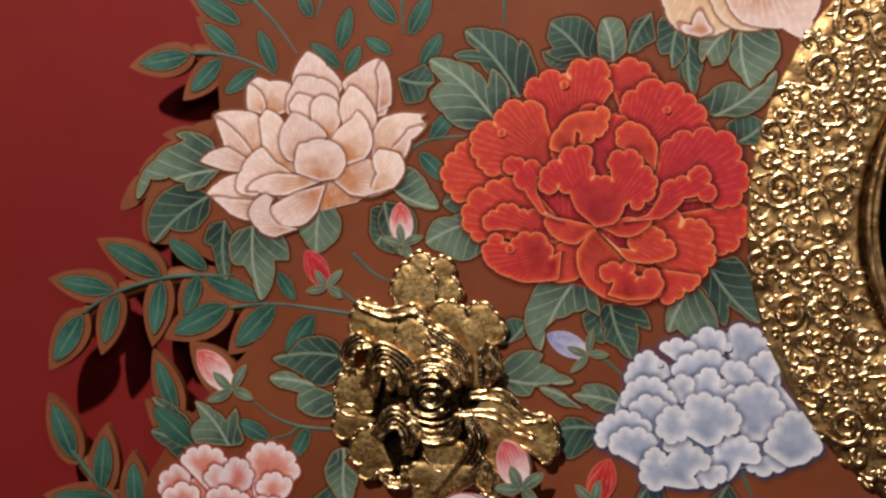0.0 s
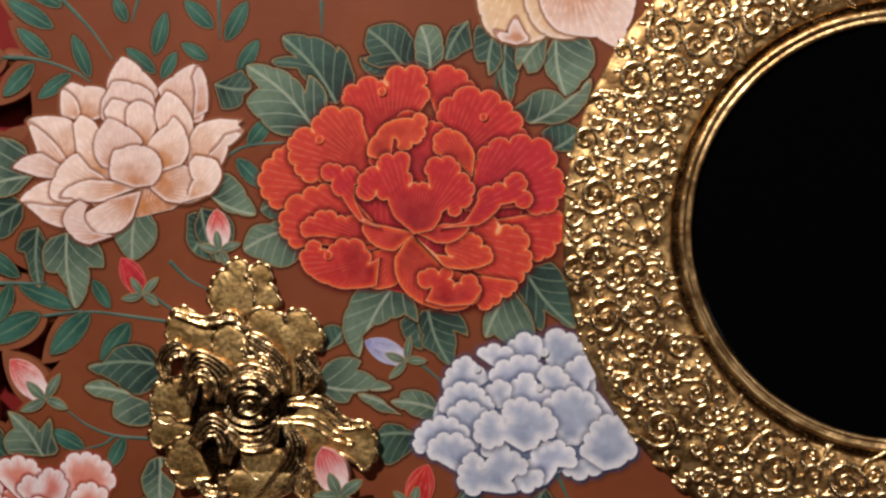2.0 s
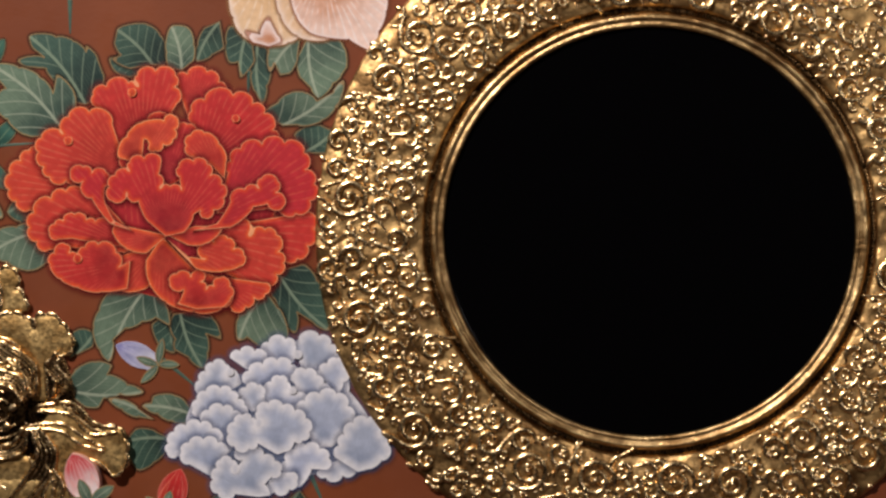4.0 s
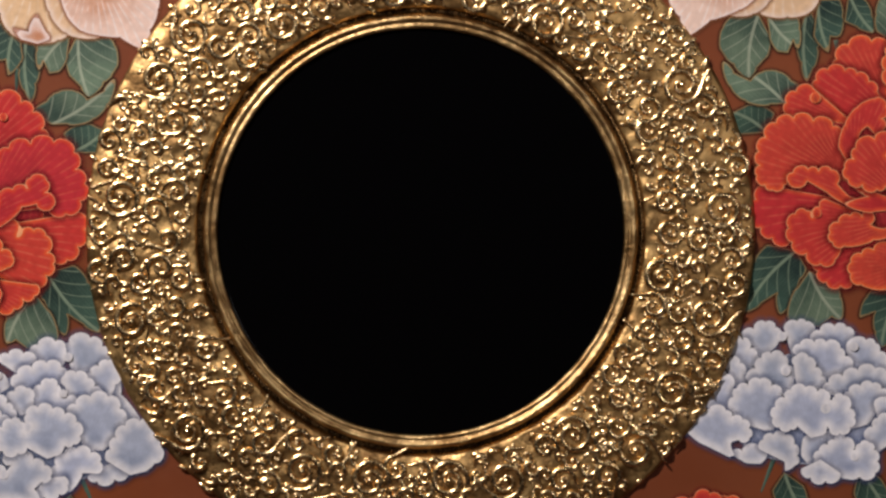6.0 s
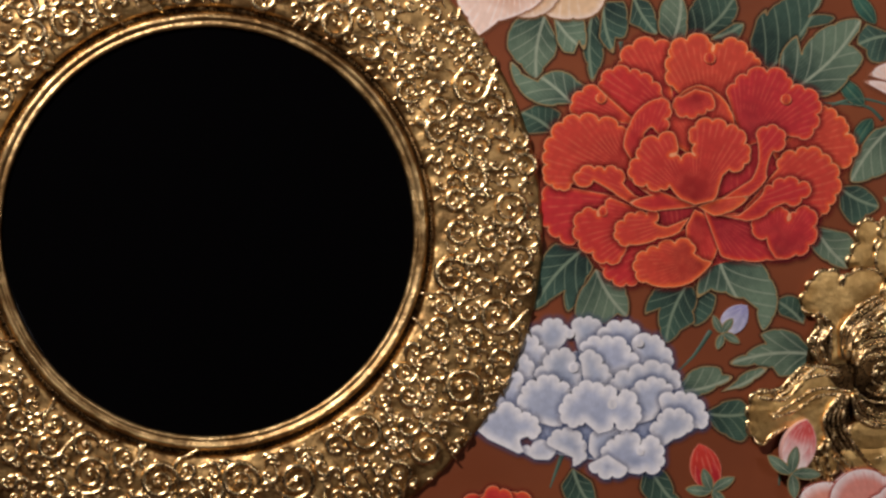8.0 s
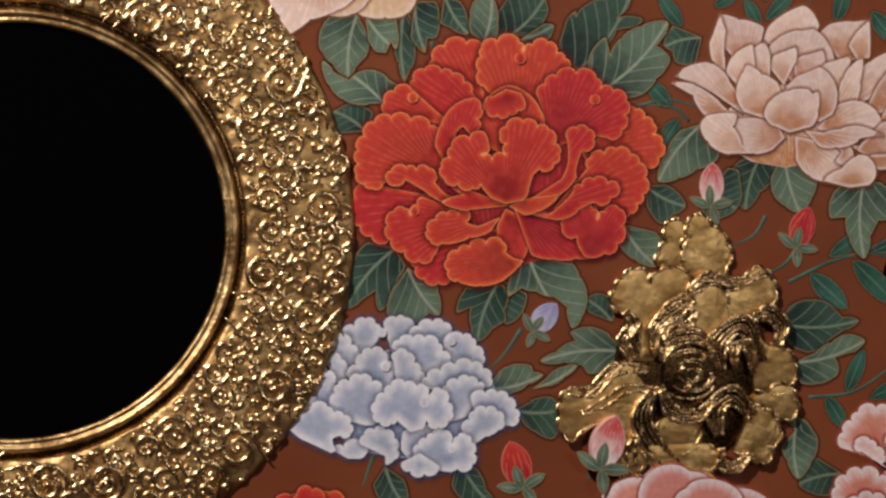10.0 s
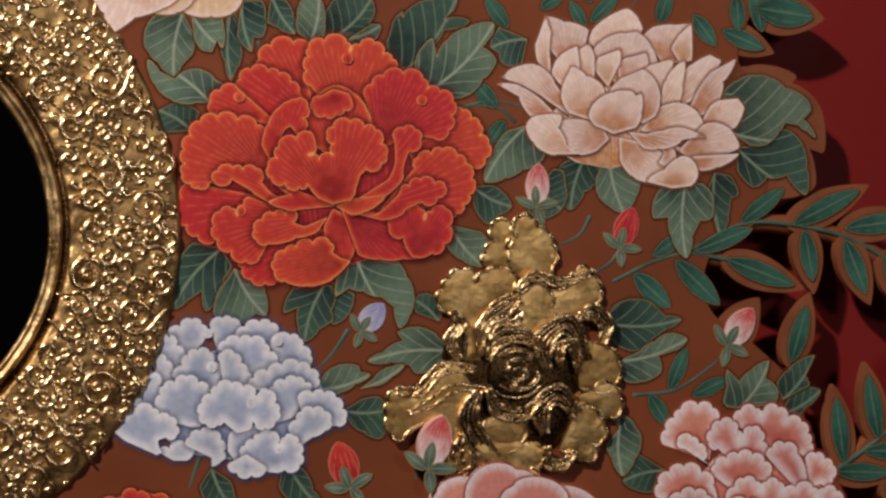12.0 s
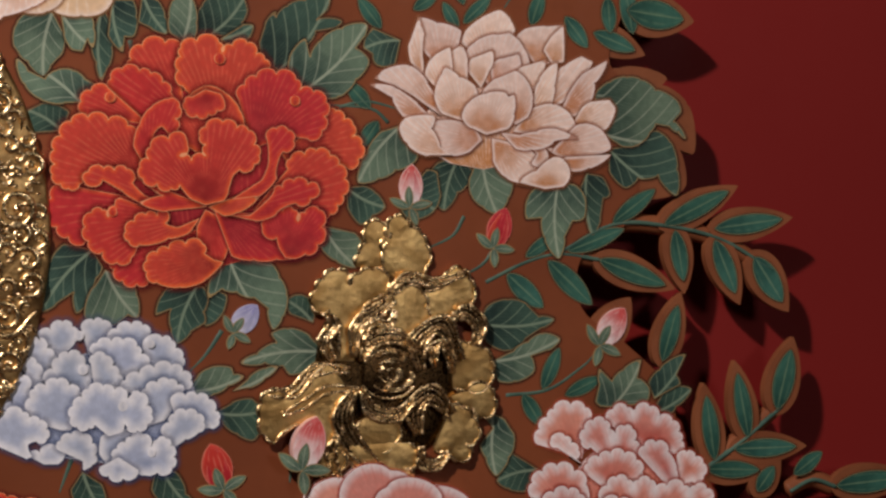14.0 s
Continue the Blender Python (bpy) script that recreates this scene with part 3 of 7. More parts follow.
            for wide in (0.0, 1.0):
                verts.append((cx + way * (bz - az) / d * shade_halo * wide, -0.02, cz - way * (bx - ax) / d * shade_halo * wide))
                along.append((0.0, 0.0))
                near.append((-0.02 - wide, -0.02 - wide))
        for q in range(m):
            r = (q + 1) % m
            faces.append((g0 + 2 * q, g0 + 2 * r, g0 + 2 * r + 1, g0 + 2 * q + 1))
    verts = [(px * MM, -(h + layer) * MM, pz * MM) for px, h, pz in verts]
    return mesh_object(name, verts, faces, material, parent, True, {"along": along, "rim": near}, label)


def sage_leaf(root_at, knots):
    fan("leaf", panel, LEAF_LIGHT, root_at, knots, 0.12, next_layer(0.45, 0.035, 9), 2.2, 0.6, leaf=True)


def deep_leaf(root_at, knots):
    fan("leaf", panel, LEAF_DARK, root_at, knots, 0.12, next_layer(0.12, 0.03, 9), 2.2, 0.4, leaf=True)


def border_piece(root_at, knots):
    """The brown board that is left standing round the outermost leaves."""
    fan("border_leaf", panel, EDGE_WOOD, root_at, knots, 0.12, -next_layer(0.15, 0.11, 9), 0, 5.2, 6.0)


def lotus_petal(base, k, root_at, knots):
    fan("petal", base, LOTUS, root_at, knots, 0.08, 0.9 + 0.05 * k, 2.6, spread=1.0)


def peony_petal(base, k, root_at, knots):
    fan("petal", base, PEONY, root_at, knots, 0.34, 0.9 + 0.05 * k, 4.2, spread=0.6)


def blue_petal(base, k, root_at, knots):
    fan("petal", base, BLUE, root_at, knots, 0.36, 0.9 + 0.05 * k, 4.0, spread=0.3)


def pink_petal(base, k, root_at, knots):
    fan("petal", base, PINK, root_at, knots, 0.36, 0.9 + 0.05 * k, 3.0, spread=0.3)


def round_petal(base, k, x, z, ang, L, W, teeth=5):
    petal("petal", base, PEONY, x, z, ang, L, W, "cloud", 0.9 + 0.05 * k, 0, teeth, 0.03, 0.9, shade_halo=3.2, nu=64, nv=12)


def curl(base, material, k, x, z, R):
    R *= 0.8
    petal("curl", base, material, x, z - R, 0, 2 * R, 2 * R, "ball", 0.90 + 0.05 * k, 0, 0, 0.03, 0.8, nu=12)


def pale_petal(base, k, x, z, ang, L, W, teeth=3, bend=0.0):
    petal("petal", base, PINK, x, z, ang, L, W, "cloud", 8.5 + 0.05 * k, bend, teeth, 0.03, 8, shade_halo=2.5, nu=56, nv=12)


def cream_petal(base, k, material, root_at, knots):
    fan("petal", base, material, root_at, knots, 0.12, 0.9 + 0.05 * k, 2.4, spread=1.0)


# leaves of the half to the west
vine_leaf(-532.0, 118.3, -102.1, 34.1, 14.7, bend=0.10, border=True)
vine_leaf(-499.4, 117.3, -48.3, 29.0, 11.6, border=True)
vine_leaf(-510.2, 114.4, -131.7, 28.4, 13.1, border=True)
vine_leaf(-474.1, 104.7, -21.9, 28.5, 11.5)
vine_leaf(-497.1, 135.6, -58.5, 35.3, 13.8, border=True)
vine_leaf(-491.1, 148.1, -56.6, 31.4, 13.0, border=True)
vine_leaf(-486.5, 107.3, -122.3, 26.0, 11.5)
vine_leaf(-449.5, 137.0, -27.6, 16.8, 10.0)
vine_leaf(-432.3, 116.3, 17.3, 26.6, 12.0)
vine_leaf(-395.0, 130.5, -45.6, 24.7, 12.5)
vine_leaf(-387.0, 122.7, 31.1, 26.6, 13.2)
vine_leaf(-399.0, 112.2, -58.6, 19.2, 9.8)
vine_leaf(-431.9, 105.3, -49.5, 24.6, 10.6)
vine_leaf(-428.3, 101.8, 31.9, 18.7, 9.9)
vine_leaf(-380.3, 103.5, 35.9, 23.2, 11.8)
vine_leaf(-375.3, 59.9, 43.2, 21.7, 12.4)
vine_leaf(-382.6, 52.4, 136.2, 25.0, 12.5)
vine_leaf(-475.7, -17.5, 148.2, 20.5, 10.8)
vine_leaf(-554.9, -17.9, -62.3, 42.7, 16.3, border=True)
vine_leaf(-523.4, -14.9, -53.9, 32.4, 13.2)
vine_leaf(-589.0, -27.0, -80.1, 38.6, 14.3, border=True)
vine_leaf(-586.3, -30.6, -162.3, 31.3, 13.5, border=True)
vine_leaf(-611.0, -42.5, -144.8, 35.0, 17.4, border=True)
vine_leaf(-554.6, -21.5, -169.3, 34.1, 14.1, border=True)
vine_leaf(-528.9, -18.7, -157.4, 25.7, 13.2, border=True)
vine_leaf(-524.3, -19.8, 110.9, 40.4, 14.7, border=True)
vine_leaf(-510.2, -37.5, -114.2, 40.2, 19.0, border=True)
vine_leaf(-478.0, -37.1, -133.2, 36.7, 18.0, border=True)
vine_leaf(-452.5, -43.9, -141.3, 30.7, 17.1)
vine_leaf(-546.6, -104.3, -20.6, 35.4, 13.3, border=True)
vine_leaf(-533.2, -125.6, -49.5, 38.1, 19.1, border=True)
vine_leaf(-483.5, -119.8, -62.7, 25.2, 13.0)
vine_leaf(-457.5, -112.6, -149.0, 21.9, 11.4)
vine_leaf(-618.7, -133.5, -23.4, 37.5, 16.7, border=True)
vine_leaf(-600.7, -153.2, 6.8, 34.6, 15.9, border=True)
vine_leaf(-576.4, -165.9, -1.5, 30.2, 14.2, border=True)
vine_leaf(-590.1, -160.2, -86.6, 44.3, 14.3, border=True)

# toothed leaves of the half to the west
sage_leaf((-188.7, 117.4), [(-176.5, 117.9), (-168.7, 109.9), (-168, 97.1), (-170.6, 93.3, 0), (-175.4, 89.3), (-184.1, 81.1), (-188.1, 86.8), (-193.5, 92.6, 0), (-195.3, 105.3)])
sage_leaf((-193.2, 117.4), [(-195.3, 105.3), (-200.8, 95.7), (-205.7, 95, 0), (-208.8, 102.1, 0), (-211.4, 97.3), (-212.1, 108.4), (-210.3, 115.5)])
deep_leaf((-216.8, 121.3), [(-211.4, 105.3), (-213.8, 89.3), (-217.1, 78.1), (-220.3, 86.1, 0), (-222.5, 97.2), (-221.8, 111.6)])
deep_leaf((-222.4, 124.4), [(-220.2, 105.2), (-229, 94.9), (-230, 103.6, 0), (-234.9, 103.5), (-236.6, 114.7), (-234.2, 124.3)])
deep_leaf((-239.7, 127.5), [(-237.5, 111.4), (-244.8, 108.2, 0), (-254, 104.9), (-253.1, 114.5), (-248.1, 124.2)])
deep_leaf((-284.7, 100.9), [(-298.3, 108.7), (-305.1, 108.5), (-301.5, 100.5), (-291.4, 97.5)])
sage_leaf((-262.9, 99.9), [(-256.3, 104.8), (-255.4, 114.5), (-258, 124), (-268.1, 125.5), (-271.4, 110.9), (-269.7, 101.3)])
deep_leaf((-279.7, 103.7), [(-273, 102.9), (-271.4, 110.9), (-274.8, 120.5), (-281.5, 126.8), (-300.2, 124.8), (-301.9, 118.2, 0), (-298.3, 110.3), (-303.4, 108.5, 0), (-291.4, 102.4)])
deep_leaf((-319.8, 82.2), [(-311.5, 87.3), (-309.1, 100.2), (-311.9, 108.3, 0), (-318.9, 116.1), (-318.8, 112.9, 0), (-325.8, 119.2), (-336.2, 122.1), (-352, 123.2), (-349.4, 115.2), (-343.7, 110.5, 0), (-359.3, 109.3), (-353.3, 105.3), (-342.8, 104, 0), (-332.1, 93.1), (-323.3, 83)])
sage_leaf((-335.6, 70.9), [(-327.3, 77), (-326.2, 88.4), (-336.5, 100), (-339, 89.6, 0), (-346.2, 99), (-358.6, 105.1), (-374.5, 107.1), (-372.4, 99.7), (-366.9, 93.5, 0), (-375, 85.9), (-366.3, 75.5), (-355.4, 66.1), (-345.1, 65.9), (-339, 67.8)])
deep_leaf((-395.4, 97.3), [(-377.9, 105.1), (-374.2, 100.6, 0), (-372.2, 93.2), (-377.3, 89.8, 0), (-378.9, 84.1), (-391.1, 82.6)])
deep_leaf((-194.7, 50.4), [(-178.9, 49.4), (-176.4, 54.2), (-175.7, 62.2), (-182, 65.4, 0), (-189.8, 65.4), (-198.8, 60.6)])
sage_leaf((-205.2, 66.4), [(-196.3, 66.4), (-181.9, 68.9), (-173.9, 76.5), (-169.3, 90.8), (-175.4, 84.4), (-185, 79.8, 0), (-191.3, 84.6), (-200.9, 84.5), (-207.4, 79.8), (-213.9, 76.5, 0), (-212.9, 70.8)])
deep_leaf((-210.8, -16.4), [(-195.9, -12.9), (-187.9, -22.5), (-183, -40), (-182, -50.9), (-190.7, -46.5), (-200, -40.3, 0), (-201.3, -52.1), (-209.3, -42), (-212.7, -32.4, 0), (-216, -26.1)])
sage_leaf((-217.4, -27.7), [(-211, -37.3), (-205.9, -54.8), (-213.6, -58.2), (-223.5, -58.5), (-229.3, -53.8, 0), (-234.3, -55.6), (-234.1, -42.6), (-232.4, -36.2)])
deep_leaf((-272.8, -37.6), [(-274.1, -47.4), (-271.8, -61.9), (-280.1, -57.4), (-284.5, -44.6)])
deep_leaf((-268, -39), [(-255.2, -36.9), (-248.6, -43.1), (-244.8, -54.6), (-253.1, -51.4, 0), (-252.6, -62.7), (-255.4, -71.3), (-263.7, -64.7), (-271.8, -60.3, 0), (-271.2, -53.8), (-274.1, -45.7), (-271.2, -39.2)])
sage_leaf((-286.4, -23), [(-277.9, -31.4), (-274.5, -46.1), (-282.4, -41.3, 0), (-290.4, -43.3), (-300, -47), (-307.9, -53.8, 0), (-310.4, -66.1), (-315.7, -59.2), (-319.1, -46.3), (-315.4, -36.4), (-309.2, -26.3), (-297.9, -22.5)])
deep_leaf((-333.6, -63.5), [(-320.7, -57.8), (-318.9, -49.6), (-326.3, -46.7), (-336.5, -53.8)])
sage_leaf((-339.7, -80.9), [(-326.8, -91), (-317, -91.9), (-314, -86.9, 0), (-304.4, -84.7), (-290.6, -83.9), (-299.9, -79.6), (-311.6, -73.6), (-308.6, -68.6, 0), (-318.6, -65.9), (-331.4, -71.5)])
sage_leaf((-258.3, -99.2), [(-265.6, -90.8), (-272.2, -86.3), (-285.6, -86.9), (-286.4, -90.3, 0), (-291.7, -91.8), (-282.8, -96.6), (-274.6, -101), (-265, -101.8)])
sage_leaf((-284.8, -100), [(-294.2, -93.3), (-304.2, -87.9), (-311.4, -87.4), (-303.8, -93.5), (-293.9, -98.4)])
deep_leaf((-274, -111.7), [(-283.8, -107), (-296.7, -105.5), (-302.7, -112.4, 0), (-300.6, -118.8), (-295.1, -128.9), (-285.9, -124.5), (-278.4, -117.5)])
deep_leaf((-241.3, -136.7), [(-250.2, -143.7), (-255.6, -157), (-261, -168.6), (-248.8, -166.3), (-237.3, -152.7)])
deep_leaf((-201.3, -141.5), [(-210.1, -148.4), (-212.2, -166.2), (-200.2, -164.1), (-194.9, -151.1)])
sage_leaf((-443, 32.2), [(-434.8, 16.7), (-434.6, 5.1), (-441.2, -1.8), (-449.7, -6.1), (-457.7, 2.4), (-461.4, 12.2), (-455.7, 22.4)])
deep_leaf((-510.2, 15.4), [(-503.6, 4), (-508.2, -6.2), (-510.3, -21.6), (-516.9, -11.5), (-519.9, 0.1, 0), (-524.6, 1.6), (-519.5, 13.4)])
sage_leaf((-491.4, 11.7), [(-480.2, 9.8), (-470.4, 1.9), (-468.5, -10.3), (-478.4, -10, 0), (-479.1, -21.7), (-487, -34.4), (-491.8, -22.3), (-498.3, -12.5, 0), (-505.4, -11.5), (-507.1, 2.1), (-500.3, 9.1)])
deep_leaf((-431.7, -69.8), [(-437.8, -61.3), (-452.4, -57.1), (-464.5, -61), (-470.9, -68, 0), (-480.3, -70.1), (-471.9, -74.7), (-460.6, -80.8, 0), (-449.4, -86.9), (-436, -80.1)])
sage_leaf((-437.6, -92.8), [(-452.9, -87.1), (-462.2, -82.6), (-471.6, -78.1), (-482.6, -82), (-474, -88.2), (-463.1, -90.9, 0), (-464.3, -99.7), (-451, -105.3), (-440.6, -103.7)])
sage_leaf((-434.8, -132), [(-431.3, -125.8), (-434.9, -124.4), (-443.2, -128.2), (-446.9, -135.1, 0), (-446.8, -141.8), (-442.4, -149.8), (-433.6, -160), (-428.7, -149), (-426.2, -140.4)])
deep_leaf((-460.4, -158.4), [(-442.8, -145.9), (-436.5, -156.1), (-433.6, -163, 0), (-440.1, -168.1), (-453.8, -169.7)])
deep_leaf((-538.8, -120.3), [(-536.4, -111.1), (-544.8, -102.9), (-563.5, -94.6), (-555.4, -106.6, 0), (-557.2, -112.3)])
deep_leaf((-534.8, -129.5), [(-546.9, -114.7), (-564.3, -115.3), (-552.8, -125.1), (-540.5, -133.8)])
sage_leaf((-510.9, -124.1), [(-503.8, -123.2), (-500.7, -119.7), (-504.5, -109.8, 0), (-506, -100.7), (-512.9, -108.5, 0), (-521, -102.1), (-533.5, -96.8), (-529.5, -107.4, 0), (-536.6, -114.5), (-532.9, -122.8)])
deep_leaf((-397.9, 11.9), [(-407.3, 21.3), (-414.3, 19.4), (-415.2, 7.7, 0), (-411, -2), (-396.7, -7.1), (-390.2, -0.9)])
border_piece((-504.9, 46.3), [(-513.6, 76.2, 0), (-531, 73.5), (-551.7, 69), (-544.8, 65.2, 0), (-556.6, 58.6), (-568.8, 44.9), (-582, 23.7), (-569.2, 27.9), (-562.4, 32.3, 0), (-565.8, 5.9), (-548.3, 2), (-509.5, 11.7, 0)])
sage_leaf((-511.7, 46.6), [(-520.3, 39.2), (-535.9, 34.4), (-536.9, 39.7, 0), (-547.3, 43.5), (-561, 42.9), (-569.9, 30.1), (-566.8, 43.1), (-556.8, 53.3), (-544.9, 61.7), (-535.8, 65.9, 0), (-541.9, 69.3), (-529.2, 69.5), (-516.7, 62.4)])
deep_leaf((-519, 31.1), [(-520, 23.4), (-525.6, 14.8), (-530.7, 10.1), (-548.1, 11.5), (-559.3, 2.3), (-562.9, 12.9), (-557.5, 26.9), (-547.5, 35.4), (-533.8, 37.8)])
deep_leaf((-341, 30.7), [(-343.7, 20.8), (-354.4, 11.1), (-361.3, 16.3), (-368.2, 21.5), (-362.7, 29.7), (-352.1, 33.7)])
deep_leaf((-405.4, 24.2), [(-393, 21.5), (-385.4, 13.6), (-387.1, 1.8), (-394.5, -8.8), (-403.5, 2.2), (-407.7, 5.7), (-409.2, 15.9)])
sage_leaf((-343.2, 10.8), [(-352.6, 15.1), (-363.1, 13), (-373.7, 11.6), (-379.4, -1.7), (-368.9, -6.9), (-355, -12.2), (-340.8, -2.5)])
sage_leaf((-399.9, 30.8), [(-396, 42.4), (-388.8, 43.9), (-381.9, 38.6), (-376.8, 30.1), (-371.1, 18.9), (-382.4, 20.2), (-391.2, 22.8)])

# leaves of the half to the east
vine_leaf(459.0, 143.4, 29.3, 16.9, 10.0)
vine_leaf(441.6, 122.6, -17.5, 26.4, 12.0)
vine_leaf(404.4, 137.0, 46.2, 24.0, 12.5)
vine_leaf(396.3, 129.1, -35.3, 25.7, 13.2)
vine_leaf(409.0, 119.4, 59.3, 18.7, 9.8)
vine_leaf(441.0, 111.5, 49.0, 24.8, 10.6)
vine_leaf(437.4, 107.8, -29.5, 18.9, 9.9)
vine_leaf(388.2, 108.2, -37.0, 22.9, 11.8)
vine_leaf(379.6, 60.7, -42.1, 21.3, 12.4)
vine_leaf(384.3, 53.0, -143.9, 19.4, 12.5)
vine_leaf(608.9, -18.7, 84.8, 50.0, 15.3, border=True)
vine_leaf(572.7, -15.0, 67.0, 51.3, 15.1, border=True)
vine_leaf(580.5, -18.8, 171.4, 32.8, 14.4, border=True)
vine_leaf(608.6, -25.9, 158.2, 37.6, 16.1, border=True)
vine_leaf(637.0, -37.9, 146.5, 36.0, 19.4, border=True)
vine_leaf(536.8, -12.7, 56.5, 36.8, 13.4)
vine_leaf(505.6, -29.2, 72.2, 41.3, 13.2)
vine_leaf(526.6, -35.2, 111.3, 49.3, 15.5, border=True)
vine_leaf(492.0, -34.5, 134.6, 40.7, 16.8)
vine_leaf(464.2, -41.4, 132.7, 32.3, 15.8)
vine_leaf(477.0, -31.5, 58.9, 27.2, 10.9)
vine_leaf(568.5, -101.1, 19.5, 37.2, 15.1, border=True)
vine_leaf(618.4, -160.3, 92.0, 45.8, 14.7, border=True)
vine_leaf(597.5, -171.3, 95.6, 39.1, 13.8, border=True)
vine_leaf(603.8, -166.4, -6.4, 42.1, 14.6, border=True)
vine_leaf(628.9, -153.8, -9.2, 42.8, 14.7, border=True)
vine_leaf(650.3, -137.0, 17.1, 40.2, 18.8, border=True)
vine_leaf(634.0, -188.8, 40.3, 20.2, 14.0, border=True)
vine_leaf(693.1, -190.0, 88.5, 52.4, 17.6, border=True)
vine_leaf(661.5, -180.0, 58.9, 25.3, 13.4)
vine_leaf(500.6, -118.1, 69.3, 27.2, 11.7)
vine_leaf(485.5, -113.6, 25.9, 28.3, 12.4)
vine_leaf(472.1, -115.6, 148.8, 24.2, 12.3)
vine_leaf(551.6, 120.0, 98.4, 40.0, 22.4, border=True)
vine_leaf(555.0, 105.2, -8.6, 32.1, 14.9)
vine_leaf(527.7, 105.9, 111.5, 30.7, 13.3, border=True)
vine_leaf(508.7, 115.6, 142.5, 24.2, 13.2)
vine_leaf(538.1, 128.0, 177.1, 22.9, 12.6)
vine_leaf(485.7, 110.3, 21.7, 22.4, 12.3)

# toothed leaves of the half to the east
sage_leaf((193.6, 117.1), [(181.5, 117.7), (173.3, 109.8), (171.9, 97.1), (174.3, 93.3, 0), (178.9, 89.2), (187.2, 80.9), (191.5, 86.6), (197.1, 92.3, 0), (199.5, 105)])
sage_leaf((198, 117.1), [(199.5, 105), (204.6, 95.4), (209.5, 94.7, 0), (212.9, 101.8, 0), (215.3, 96.9), (216.4, 108.1), (215, 115.2)])
deep_leaf((221.7, 121), [(215.6, 105), (217.3, 88.9), (220.2, 77.7), (223.7, 85.7, 0), (226.4, 96.9), (226.2, 111.3)])
deep_leaf((227.4, 124.2), [(224.4, 104.9), (232.8, 94.6), (234.1, 103.3, 0), (239, 103.3), (241.1, 114.6), (239.1, 124.2)])
deep_leaf((244.8, 127.5), [(241.9, 111.3), (249.1, 108.1, 0), (258.2, 104.9), (257.6, 114.6), (253, 124.3)])
deep_leaf((288.9, 101.5), [(302.7, 109.7), (309.5, 109.7), (305.8, 101.5), (295.5, 98.2)])
sage_leaf((267, 100), [(260.5, 104.9), (259.9, 114.6), (262.9, 124.3), (273, 126), (275.8, 111.3), (273.8, 101.6)])
deep_leaf((283.9, 104.2), [(277.2, 103.2), (275.8, 111.3), (279.5, 121.1), (286.4, 127.6), (305, 126.1), (306.5, 119.5, 0), (302.8, 111.3), (307.8, 109.7, 0), (295.7, 103.1)])
deep_leaf((324, 83.3), [(315.6, 88.3), (313.4, 101.4), (316.4, 109.7, 0), (323.5, 117.9), (323.4, 114.6, 0), (330.5, 121.2), (341, 124.6), (356.8, 126.3), (354.1, 118), (348.3, 113, 0), (364, 112.3), (357.9, 108), (347.4, 106.3, 0), (336.5, 94.8), (327.5, 84.2)])
sage_leaf((339.9, 72.2), [(331.5, 78.2), (330.5, 89.8), (341, 102), (343.4, 91.4, 0), (350.7, 101.3), (363.2, 108), (379.2, 110.6), (377.1, 102.9), (371.6, 96.3, 0), (379.8, 88.8), (371, 77.9), (360, 67.9), (349.5, 67.4), (343.3, 69.2)])
deep_leaf((400.3, 101.2), [(382.6, 108.6), (378.9, 103.9, 0), (376.9, 96.2), (382.1, 92.9, 0), (383.7, 87.1), (396.1, 86)])
deep_leaf((196.6, 50.2), [(180.6, 49.5), (178.3, 54.3), (177.9, 62.3), (184.4, 65.3, 0), (192.3, 65.2), (201.1, 60.3)])
sage_leaf((207.8, 66), [(198.8, 66.1), (184.5, 68.8), (176.8, 76.5), (172.9, 90.8), (178.7, 84.4), (188.1, 79.6, 0), (194.6, 84.3), (204.2, 84.2), (210.5, 79.4), (216.9, 76.1, 0), (215.7, 70.4)])
deep_leaf((211.3, -16.8), [(196, -13), (187.6, -22.3), (182.2, -39.6), (180.9, -50.4), (190, -46.3), (199.8, -40.4, 0), (201, -52.3), (209.4, -42.4), (213, -32.9, 0), (216.5, -26.6)])
sage_leaf((218, -28.3), [(211.2, -37.7), (205.7, -55.1), (213.7, -58.7), (224.1, -59.2), (230.2, -54.6, 0), (235.4, -56.5), (235.2, -43.5), (233.4, -37)])
deep_leaf((275.5, -38.8), [(276.9, -48.7), (274.7, -63.3), (283.3, -58.8), (287.8, -45.9)])
deep_leaf((270.5, -40.2), [(257.2, -38), (250.3, -44.2), (246.3, -55.7), (255, -52.6, 0), (254.6, -63.9), (257.6, -72.6), (266.2, -66.1), (274.7, -61.7, 0), (274, -55.1), (276.9, -47), (273.8, -40.4)])
sage_leaf((289.6, -24), [(280.8, -32.5), (277.3, -47.4), (285.5, -42.5, 0), (293.9, -44.5), (304, -48.3), (312.4, -55.2, 0), (315.4, -67.6), (320.8, -60.6), (324, -47.5), (319.9, -37.4), (313.3, -27.2), (301.5, -23.4)])
deep_leaf((339.7, -64.9), [(326, -59.2), (323.9, -50.8), (331.6, -47.8), (342.5, -55)])
sage_leaf((346.8, -82.6), [(333.5, -92.9), (323.1, -93.9), (319.8, -88.8, 0), (309.5, -86.5), (294.9, -85.7), (304.6, -81.3), (316.8, -75.3), (313.5, -70.2, 0), (324, -67.4), (337.7, -73.1)])
sage_leaf((261, -100.8), [(268.6, -92.4), (275.5, -87.9), (289.7, -88.7), (290.6, -92.1, 0), (296.3, -93.7), (287, -98.4), (278.4, -102.8), (268.2, -103.5)])
